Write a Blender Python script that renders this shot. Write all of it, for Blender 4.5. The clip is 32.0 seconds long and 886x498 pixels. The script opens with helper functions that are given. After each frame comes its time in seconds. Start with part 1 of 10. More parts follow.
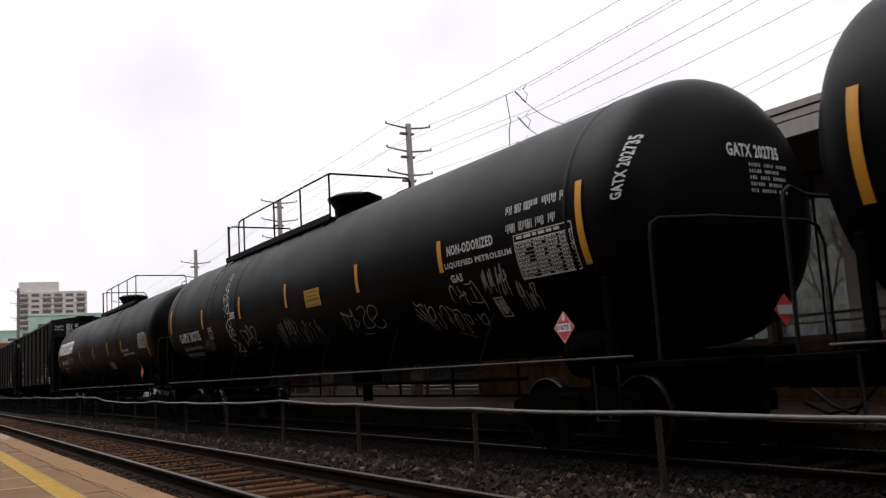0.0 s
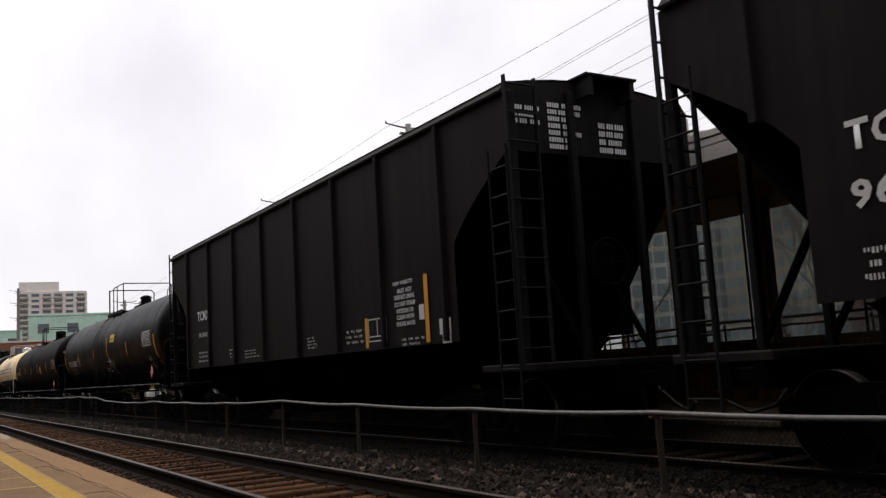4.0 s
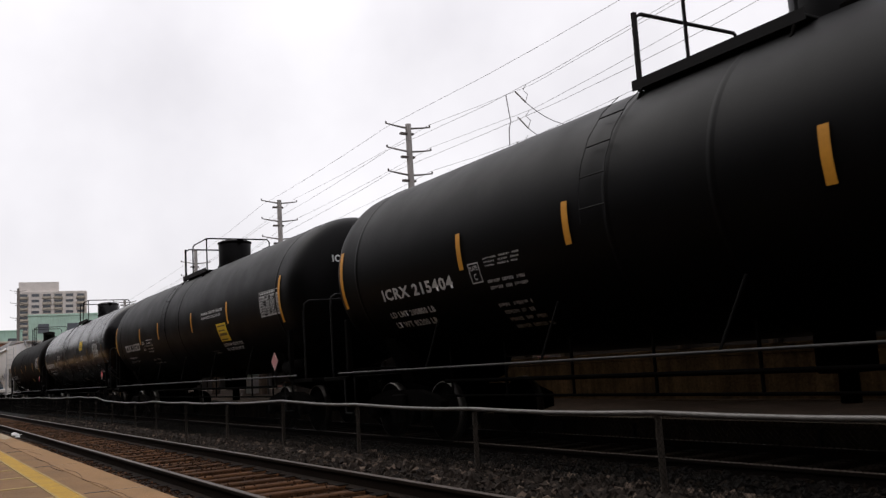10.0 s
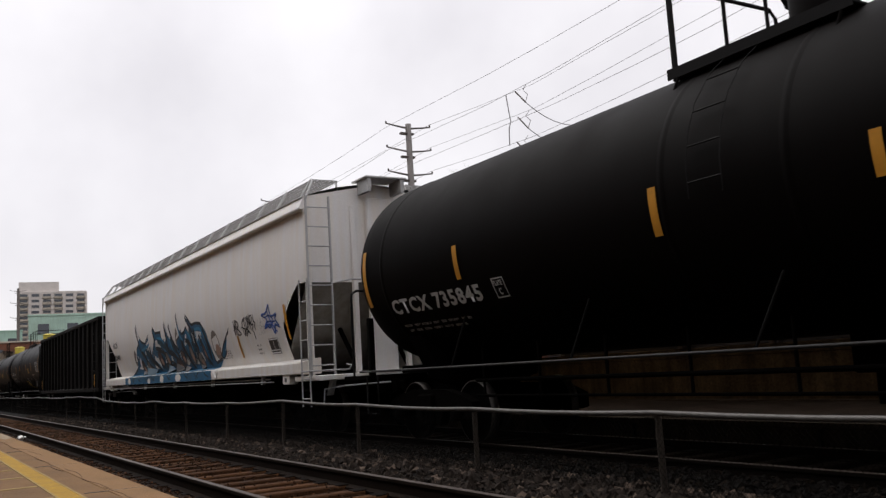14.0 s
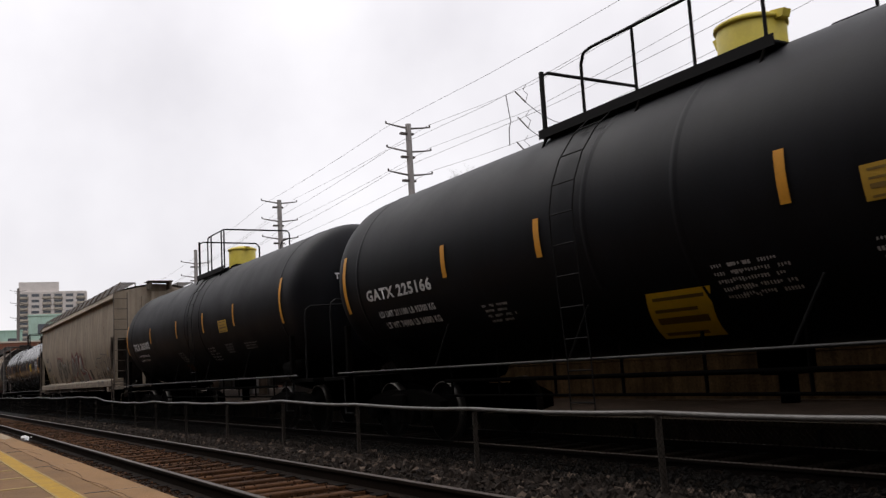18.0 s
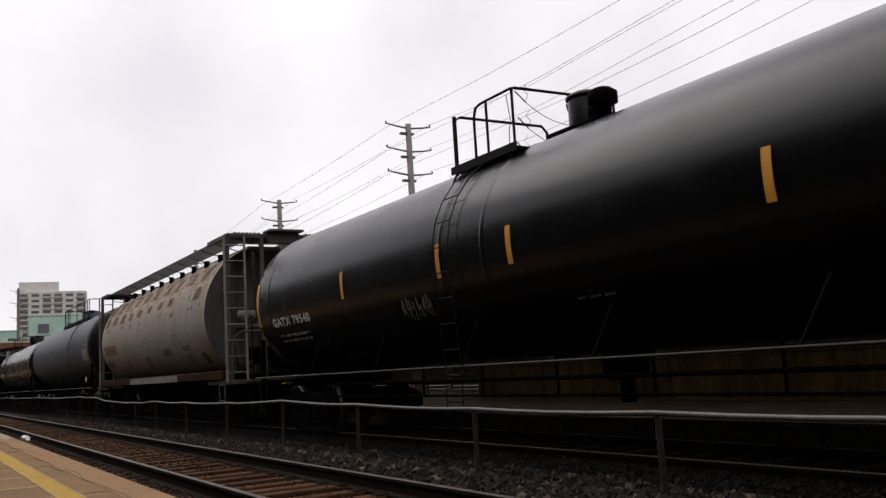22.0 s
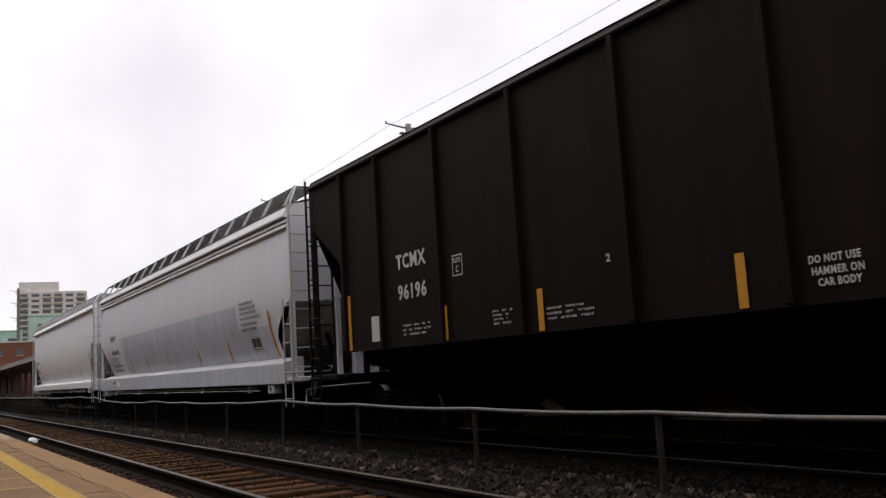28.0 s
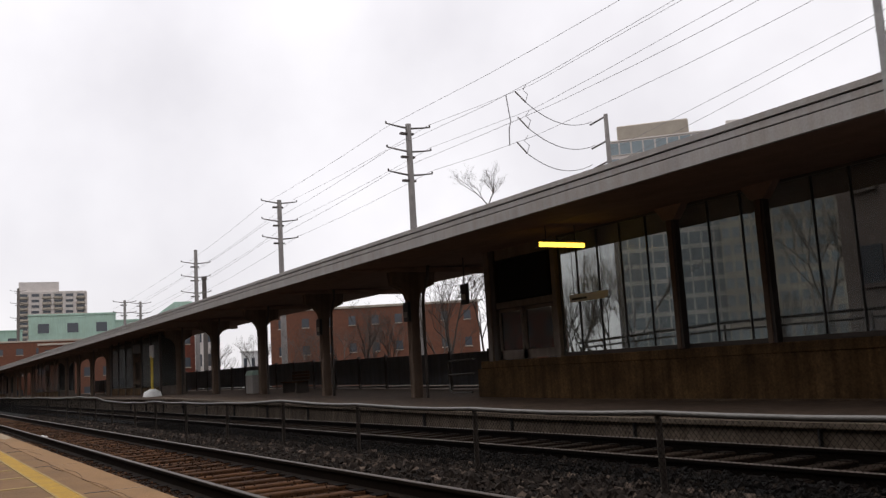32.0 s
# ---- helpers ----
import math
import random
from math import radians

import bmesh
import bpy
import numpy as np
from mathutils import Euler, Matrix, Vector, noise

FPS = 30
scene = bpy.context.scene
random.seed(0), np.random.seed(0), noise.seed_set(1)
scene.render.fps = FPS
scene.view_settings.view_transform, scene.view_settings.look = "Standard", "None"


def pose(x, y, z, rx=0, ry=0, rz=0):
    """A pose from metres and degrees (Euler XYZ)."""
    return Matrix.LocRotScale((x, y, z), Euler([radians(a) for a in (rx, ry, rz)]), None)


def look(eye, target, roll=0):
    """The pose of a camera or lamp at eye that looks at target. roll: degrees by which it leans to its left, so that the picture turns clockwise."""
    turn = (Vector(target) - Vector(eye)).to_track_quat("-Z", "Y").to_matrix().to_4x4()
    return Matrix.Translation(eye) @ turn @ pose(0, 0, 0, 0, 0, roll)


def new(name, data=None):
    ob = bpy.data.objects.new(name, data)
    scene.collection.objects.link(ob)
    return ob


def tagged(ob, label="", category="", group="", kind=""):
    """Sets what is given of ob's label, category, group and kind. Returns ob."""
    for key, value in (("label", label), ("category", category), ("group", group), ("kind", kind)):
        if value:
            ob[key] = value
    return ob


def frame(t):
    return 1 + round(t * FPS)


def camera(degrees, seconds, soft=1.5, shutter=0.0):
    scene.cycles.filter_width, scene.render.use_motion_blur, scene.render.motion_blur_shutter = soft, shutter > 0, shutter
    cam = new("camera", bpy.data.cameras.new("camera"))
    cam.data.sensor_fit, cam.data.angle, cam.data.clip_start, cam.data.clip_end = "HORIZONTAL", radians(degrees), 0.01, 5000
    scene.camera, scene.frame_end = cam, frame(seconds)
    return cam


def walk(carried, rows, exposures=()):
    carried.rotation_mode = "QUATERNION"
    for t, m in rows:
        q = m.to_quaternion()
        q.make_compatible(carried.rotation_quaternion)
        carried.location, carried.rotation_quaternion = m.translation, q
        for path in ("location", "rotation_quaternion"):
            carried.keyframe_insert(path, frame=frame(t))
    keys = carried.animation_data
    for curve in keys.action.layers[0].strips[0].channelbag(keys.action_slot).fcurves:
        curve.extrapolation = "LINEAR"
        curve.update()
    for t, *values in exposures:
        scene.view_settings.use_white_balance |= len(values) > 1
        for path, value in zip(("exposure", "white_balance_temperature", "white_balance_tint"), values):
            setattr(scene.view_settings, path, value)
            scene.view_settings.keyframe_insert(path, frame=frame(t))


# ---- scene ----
cam = camera(52.74, 32.0, soft=1.35, shutter=0.03)
EYE = (0.0, 0.0, 1.145)
yaw, pit = radians(58.782), radians(7.475)
AIM = (EYE[0] - math.sin(yaw) * math.cos(pit) * 20, EYE[1] + math.cos(yaw) * math.cos(pit) * 20, EYE[2] + math.sin(pit) * 20)
HELD = look(EYE, AIM, -3.419)
walk(cam, [(0.0, HELD), (32.0, HELD)], exposures=[(0.0, 0.50), (3.0, 0.45), (6.0, 0.42), (9.0, 0.36), (15.0, 0.32), (23.0, 0.34), (26.0, 0.36), (28.0, 0.43), (29.5, 0.44), (30.2, 0.38), (32.0, 0.34)])

# ---- overcast sky and one soft sun ----
world = bpy.data.worlds.new("overcast")
scene.world = world
world.use_nodes = True
wn, wl = world.node_tree.nodes, world.node_tree.links
wn.clear()
w_out = wn.new("ShaderNodeOutputWorld")
w_bg = wn.new("ShaderNodeBackground")
w_sky = wn.new("ShaderNodeTexSky")
w_sky.sky_type, w_sky.sun_disc = "NISHITA", False
w_sky.sun_elevation, w_sky.sun_rotation = radians(52), radians(252)
w_dim = wn.new("ShaderNodeMixRGB")
w_dim.blend_type, w_dim.inputs[0].default_value = "MULTIPLY", 1.0
w_dim.inputs[2].default_value = (0.10, 0.10, 0.10, 1)
w_n1 = wn.new("ShaderNodeTexNoise")
w_n1.inputs["Scale"].default_value, w_n1.inputs["Detail"].default_value, w_n1.inputs["Roughness"].default_value = 3.1, 5.0, 0.5
w_ramp = wn.new("ShaderNodeValToRGB")
w_ramp.color_ramp.elements[0].position, w_ramp.color_ramp.elements[1].position = 0.30, 0.66
w_ramp.color_ramp.elements[0].color = (0.71, 0.685, 0.72, 1)
w_ramp.color_ramp.elements[1].color = (0.94, 0.913, 0.942, 1)
w_mix = wn.new("ShaderNodeMixRGB")
w_mix.inputs[0].default_value = 0.94
wl.new(w_sky.outputs[0], w_dim.inputs[1])
wl.new(w_n1.outputs[0], w_ramp.inputs[0])
wl.new(w_dim.outputs[0], w_mix.inputs[1])
wl.new(w_ramp.outputs[0], w_mix.inputs[2])
w_tc = wn.new("ShaderNodeTexCoord")
w_xyz = wn.new("ShaderNodeSeparateXYZ")
w_up = wn.new("ShaderNodeMapRange")
w_up.interpolation_type = "SMOOTHSTEP"
w_up.inputs[1].default_value, w_up.inputs[2].default_value = 0.30, 1.0
w_up.inputs[3].default_value, w_up.inputs[4].default_value = 0.88, 1.85
wl.new(w_tc.outputs["Generated"], w_xyz.inputs[0])
wl.new(w_xyz.outputs[2], w_up.inputs[0])
wl.new(w_up.outputs[0], w_bg.inputs[1])
wl.new(w_mix.outputs[0], w_bg.inputs[0])
wl.new(w_bg.outputs[0], w_out.inputs[0])

sun_data = bpy.data.lights.new("sun", "SUN")
sun_data.energy, sun_data.angle, sun_data.color = 0.5, radians(40), (1.0, 0.96, 0.9)
sun = new("sun", sun_data)
sun.matrix_world = look((0, 0, 0), (0.75, 0.25, -1.0))

# ---- materials ----
MATS = {}


def material(name, col, rough=0.7, metal=0.0, var=0.25, scale=3.0, bump=0.15, bscale=30.0, col2=None, obj_rand=0.0, streak=0.0, fine=0.12, spec=0.5):
    """A painted, rusty, stony or wooden surface: colour at two scales, grain, wear streaks and fine relief."""
    m = bpy.data.materials.new(name)
    m.use_nodes = True
    n, l = m.node_tree.nodes, m.node_tree.links
    b = n["Principled BSDF"]
    b.inputs["Roughness"].default_value, b.inputs["Metallic"].default_value = rough, metal
    b.inputs["Specular IOR Level"].default_value = spec
    tc = n.new("ShaderNodeTexCoord")
    big = n.new("ShaderNodeTexNoise")
    big.inputs["Scale"].default_value, big.inputs["Detail"].default_value, big.inputs["Roughness"].default_value = scale, 6, 0.6
    l.new(tc.outputs["Object"], big.inputs["Vector"])
    small = n.new("ShaderNodeTexNoise")
    small.inputs["Scale"].default_value, small.inputs["Detail"].default_value = bscale, 5
    l.new(tc.outputs["Object"], small.inputs["Vector"])
    ramp = n.new("ShaderNodeValToRGB")
    ramp.color_ramp.elements[0].position, ramp.color_ramp.elements[1].position = 0.32, 0.68
    c2 = col2 or tuple(c * (1 - var) for c in col)
    ramp.color_ramp.elements[0].color, ramp.color_ramp.elements[1].color = (*c2, 1), (*col, 1)
    l.new(big.outputs[0], ramp.inputs[0])
    cur = ramp.outputs[0]
    grain = n.new("ShaderNodeMixRGB")
    grain.blend_type, grain.inputs[0].default_value = "OVERLAY", fine * 2
    l.new(cur, grain.inputs[1])
    l.new(small.outputs[0], grain.inputs[2])
    cur = grain.outputs[0]
    if streak:
        mp = n.new("ShaderNodeMapping")
        mp.inputs["Scale"].default_value = (2.2, 2.2, 0.12)
        l.new(tc.outputs["Object"], mp.inputs[0])
        st = n.new("ShaderNodeTexNoise")
        st.inputs["Scale"].default_value, st.inputs["Detail"].default_value = 2.5, 6
        l.new(mp.outputs[0], st.inputs["Vector"])
        sr = n.new("ShaderNodeValToRGB")
        sr.color_ramp.elements[0].position, sr.color_ramp.elements[1].position = 0.35, 0.62
        d = 1 - streak
        sr.color_ramp.elements[0].color, sr.color_ramp.elements[1].color = (d, d * 0.96, d * 0.9, 1), (1, 1, 1, 1)
        l.new(st.outputs[0], sr.inputs[0])
        mu = n.new("ShaderNodeMixRGB")
        mu.blend_type, mu.inputs[0].default_value = "MULTIPLY", 1.0
        l.new(cur, mu.inputs[1])
        l.new(sr.outputs[0], mu.inputs[2])
        cur = mu.outputs[0]
    if obj_rand:
        oi = n.new("ShaderNodeObjectInfo")
        mr = n.new("ShaderNodeMapRange")
        mr.inputs[3].default_value, mr.inputs[4].default_value = 1 - obj_rand, 1 + obj_rand
        l.new(oi.outputs["Random"], mr.inputs[0])
        mu = n.new("ShaderNodeMixRGB")
        mu.blend_type, mu.inputs[0].default_value = "MULTIPLY", 1.0
        l.new(cur, mu.inputs[1])
        l.new(mr.outputs[0], mu.inputs[2])
        cur = mu.outputs[0]
    l.new(cur, b.inputs["Base Color"])
    rr = n.new("ShaderNodeMapRange")
    rr.inputs[3].default_value, rr.inputs[4].default_value = max(0.05, rough - 0.12), min(1, rough + 0.12)
    l.new(big.outputs[0], rr.inputs[0])
    l.new(rr.outputs[0], b.inputs["Roughness"])
    if bump:
        bp = n.new("ShaderNodeBump")
        bp.inputs["Strength"].default_value, bp.inputs["Distance"].default_value = bump, 0.02
        l.new(small.outputs[0], bp.inputs["Height"])
        l.new(bp.outputs[0], b.inputs["Normal"])
    MATS[name] = m
    return m


def islands(name, col, col2, rough=0.9):
    """Loose pieces joined in one mesh, each in a shade of its own."""
    m = material(name, col, rough, var=0.3, scale=9, bump=0.5, bscale=60, spec=0.12)
    n, l = m.node_tree.nodes, m.node_tree.links
    g = n.new("ShaderNodeNewGeometry")
    r = n.new("ShaderNodeValToRGB")
    r.color_ramp.elements[0].color, r.color_ramp.elements[1].color = (*col2, 1), (*col, 1)
    e = r.color_ramp.elements.new(0.86)
    e.color = (*col, 1)
    r.color_ramp.elements[2].color = (*(min(0.5, c * 5.0) for c in col), 1)
    l.new(g.outputs["Random Per Island"], r.inputs[0])
    mu = n.new("ShaderNodeMixRGB")
    mu.blend_type, mu.inputs[0].default_value = "MIX", 0.35
    b = n["Principled BSDF"]
    old = b.inputs["Base Color"].links[0].from_socket
    l.new(r.outputs[0], mu.inputs[1])
    l.new(old, mu.inputs[2])
    l.new(mu.outputs[0], b.inputs["Base Color"])
    return m


def plain(name, col, rough=0.6, metal=0.0):
    return material(name, col, rough, metal, var=0.15, scale=6, bump=0.05, fine=0.06)


def glass(name, tint=(0.8, 0.85, 0.85), rough=0.05, haze=0.0):
    """A pane; haze: the share of it that a dull grey film covers, in blotches, for dust and reflected sky."""
    m = bpy.data.materials.new(name)
    m.use_nodes = True
    n, l = m.node_tree.nodes, m.node_tree.links
    b = n["Principled BSDF"]
    b.inputs["Base Color"].default_value = (*tint, 1)
    b.inputs["Transmission Weight"].default_value = 1.0
    b.inputs["Roughness"].default_value = rough
    b.inputs["IOR"].default_value = 1.1
    if haze:
        tc, no, mr = n.new("ShaderNodeTexCoord"), n.new("ShaderNodeTexNoise"), n.new("ShaderNodeMapRange")
        no.inputs["Scale"].default_value, no.inputs["Detail"].default_value = 1.6, 6
        mr.inputs[1].default_value, mr.inputs[2].default_value, mr.inputs[3].default_value, mr.inputs[4].default_value = 0.3, 0.7, haze * 0.6, haze * 1.4
        film, mix = n.new("ShaderNodeBsdfDiffuse"), n.new("ShaderNodeMixShader")
        film.inputs[0].default_value = (0.40, 0.42, 0.42, 1)
        l.new(tc.outputs["Object"], no.inputs["Vector"])
        l.new(no.outputs[0], mr.inputs[0])
        l.new(mr.outputs[0], mix.inputs[0])
        l.new(b.outputs[0], mix.inputs[1])
        l.new(film.outputs[0], mix.inputs[2])
        l.new(mix.outputs[0], n["Material Output"].inputs[0])
    MATS[name] = m
    return m


def glow(name, col, power):
    m = bpy.data.materials.new(name)
    m.use_nodes = True
    b = m.node_tree.nodes["Principled BSDF"]
    b.inputs["Base Color"].default_value = (*col, 1)
    b.inputs["Emission Color"].default_value = (*col, 1)
    b.inputs["Emission Strength"].default_value = power
    MATS[name] = m
    return m


m_ballast = islands("ballast_stone", (0.02991, 0.02198, 0.01668), (0.0045, 0.0038, 0.0032))
# bed and far stones: the train's shade is put into their near-black colour
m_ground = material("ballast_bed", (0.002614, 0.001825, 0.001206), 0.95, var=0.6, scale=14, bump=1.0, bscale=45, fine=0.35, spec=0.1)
m_ballast_shaded = islands("oily_ballast", (0.004794, 0.003231, 0.002118), (0.0018, 0.0014, 0.0011))
m_cinder = islands("cinder_stone", (0.03418, 0.01491, 0.005834), (0.016, 0.010, 0.006))
m_ground_near = material("cinder_bed", (0.02332, 0.01034, 0.004165), 0.95, var=0.7, scale=12, bump=1.0, bscale=40, fine=0.4, spec=0.1)
m_earth = material("earth", (0.035, 0.032, 0.026), 0.95, var=0.5, scale=0.4, bump=0.5, bscale=8, spec=0.1)
# far rails: the weathered steel again, darkened for the train's shade
m_rail = material("shaded_rail_steel", (0.005438, 0.003274, 0.002027), 0.85, 0.0, var=0.4, scale=8, bump=0.2, spec=0.06)
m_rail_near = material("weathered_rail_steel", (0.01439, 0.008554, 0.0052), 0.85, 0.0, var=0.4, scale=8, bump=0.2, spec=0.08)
m_railtop = material("rail_head", (0.05653, 0.04039, 0.03034), 0.55, 0.5, var=0.25, scale=5, bump=0.05)
m_tie = material("sleeper_wood", (0.08231, 0.03587, 0.01355), 0.9, var=0.65, scale=4, bump=0.8, bscale=28, obj_rand=0.35, fine=0.3, spec=0.12)
# far sleepers: creosote brown, darkened further for the train's shade
m_tie_dark = material("sleeper_creosote_shaded", (0.01962, 0.01141, 0.006193), 0.9, var=0.5, scale=6, bump=0.6, bscale=35, obj_rand=0.25, fine=0.3, spec=0.1)
m_conc = material("platform_concrete", (0.1928, 0.1124, 0.05393), 0.88, var=0.3, scale=1.4, bump=0.35, bscale=55, fine=0.25, spec=0.15)
m_conc_edge = material("edge_concrete", (0.2338, 0.1341, 0.06128), 0.85, var=0.22, scale=2.5, bump=0.3, bscale=60, fine=0.2, spec=0.15)
m_conc_far = material("old_concrete", (0.092, 0.06348, 0.046), 0.9, var=0.4, scale=1.2, bump=0.4, bscale=30, streak=0.3, fine=0.25, spec=0.12)
m_conc_wall = material("stained_concrete", (0.1408, 0.08315, 0.03666), 0.9, var=0.6, scale=1.3, bump=0.5, bscale=25, streak=0.45, fine=0.4, spec=0.15)
m_conc_face = material("platform_face_concrete", (0.144, 0.1133, 0.0864), 0.9, var=0.4, scale=1.2, bump=0.4, bscale=30, streak=0.35, fine=0.25, spec=0.12)
m_yellow_line = material("worn_yellow_paint", (0.3777, 0.2202, 0.02229), 0.75, var=0.3, scale=7, bump=0.2, bscale=60, fine=0.3, spec=0.15)
m_pale_line = material("worn_pale_paint", (0.3205, 0.2256, 0.08422), 0.8, var=0.3, scale=7, bump=0.2, bscale=60, fine=0.3, spec=0.15)
m_galv = material("galvanised_steel", (0.112, 0.1056, 0.0976), 0.55, 0.4, var=0.3, scale=9, bump=0.1)
m_fence_post = material("dull_fence_post", (0.06, 0.048, 0.0384), 0.75, 0.0, var=0.4, scale=7, bump=0.15, spec=0.2)
m_wire = material("fence_wire", (0.0045, 0.004, 0.0036), 0.8, 0.0, var=0.3, scale=9, bump=0, spec=0.03)
m_fascia = material("fascia_metal", (0.3748, 0.3525, 0.335), 0.55, 0.1, var=0.2, scale=1.5, bump=0.05, streak=0.12)
m_soffit = material("soffit_boards", (0.295, 0.2057, 0.164), 0.85, var=0.3, scale=2, bump=0.2, spec=0.15)
m_column = material("column_concrete", (0.1955, 0.1403, 0.1062), 0.85, var=0.35, scale=2, bump=0.3, streak=0.3, spec=0.15)
m_jamb = material("grey_jamb", (0.2106, 0.1716, 0.1443), 0.7, var=0.3, scale=3, bump=0.1, streak=0.2)
m_frame = material("shelter_frame", (0.07, 0.056, 0.048), 0.6, 0.2, var=0.3, scale=4, bump=0.1)
m_pane = glass("shelter_glass", (0.41, 0.435, 0.425), 0.03, 0.20)
m_pane_door = glass("door_glass", (0.13, 0.125, 0.12), 0.04, 0.08)
m_pane_dim = glass("shelter_side_glass", (0.40, 0.45, 0.45), 0.04, 0.10)
m_dark = plain("dark_panel", (0.018, 0.017, 0.017), 0.35)
m_screen = material("matte_screen", (0.010, 0.0095, 0.009), 0.6, var=0.15, scale=4, bump=0.02, spec=0.10)
m_black = plain("black_rubber", (0.02, 0.02, 0.02), 0.7)
m_hoard = material("grey_hoarding", (0.18, 0.1908, 0.2088), 0.7, var=0.3, scale=2, bump=0.15, streak=0.25)
m_blocking = material("grey_render", (0.0825, 0.07975, 0.077), 0.9, var=0.3, scale=0.8, bump=0.2, bscale=14, streak=0.2)
m_brick = material("red_brick", (0.1598, 0.06216, 0.03434), 0.9, var=0.35, scale=2.5, bump=0.3, bscale=14, fine=0.3)
m_brick2 = material("brown_brick", (0.16, 0.044, 0.024), 0.9, var=0.35, scale=2.5, bump=0.3, bscale=14, fine=0.3)
m_brick_dull = material("dull_brown_brick", (0.156, 0.1196, 0.104), 0.9, var=0.35, scale=2.5, bump=0.3, bscale=14, fine=0.3)
m_copper = material("green_cladding", (0.37, 0.53, 0.45), 0.75, var=0.18, scale=0.5, bump=0.1, streak=0.12)
m_tower = material("tower_precast", (0.40, 0.35, 0.285), 0.85, var=0.2, scale=0.4, bump=0.1)
m_tower_pale = material("tower_cap", (0.60, 0.55, 0.51), 0.85, var=0.15, scale=0.4, bump=0.1)
m_window = plain("window_glass", (0.06, 0.068, 0.08), 0.2)
m_window_blue = plain("curtain_wall_glass", (0.21, 0.255, 0.27), 0.25)
m_pole = material("pole_concrete", (0.17, 0.155, 0.145), 0.85, var=0.3, scale=2, bump=0.3)
m_pole_wood = material("pole_wood", (0.10, 0.085, 0.075), 0.9, var=0.3, scale=2, bump=0.3)
m_cable = plain("cable", (0.22, 0.21, 0.215), 0.6)
m_bark = material("bare_bark", (0.085, 0.068, 0.056), 0.9, var=0.3, scale=6, bump=0.2)
m_lamp = glow("sodium_tube", (1.0, 0.62, 0.06), 2.6)
m_lamp_end = plain("lamp_housing", (0.10, 0.08, 0.05), 0.5)
m_white = plain("white_paint", (0.72, 0.72, 0.70), 0.6)
m_crack = material("dirt_in_crack", (0.17, 0.11, 0.065), 0.95, var=0.3, scale=9, bump=0.2, spec=0.05)
m_pale_patch = material("pale_worn_patch", (0.2977, 0.2312, 0.1536), 0.85, var=0.3, scale=5, bump=0.2, fine=0.3, spec=0.15)

# ---- mesh building ----


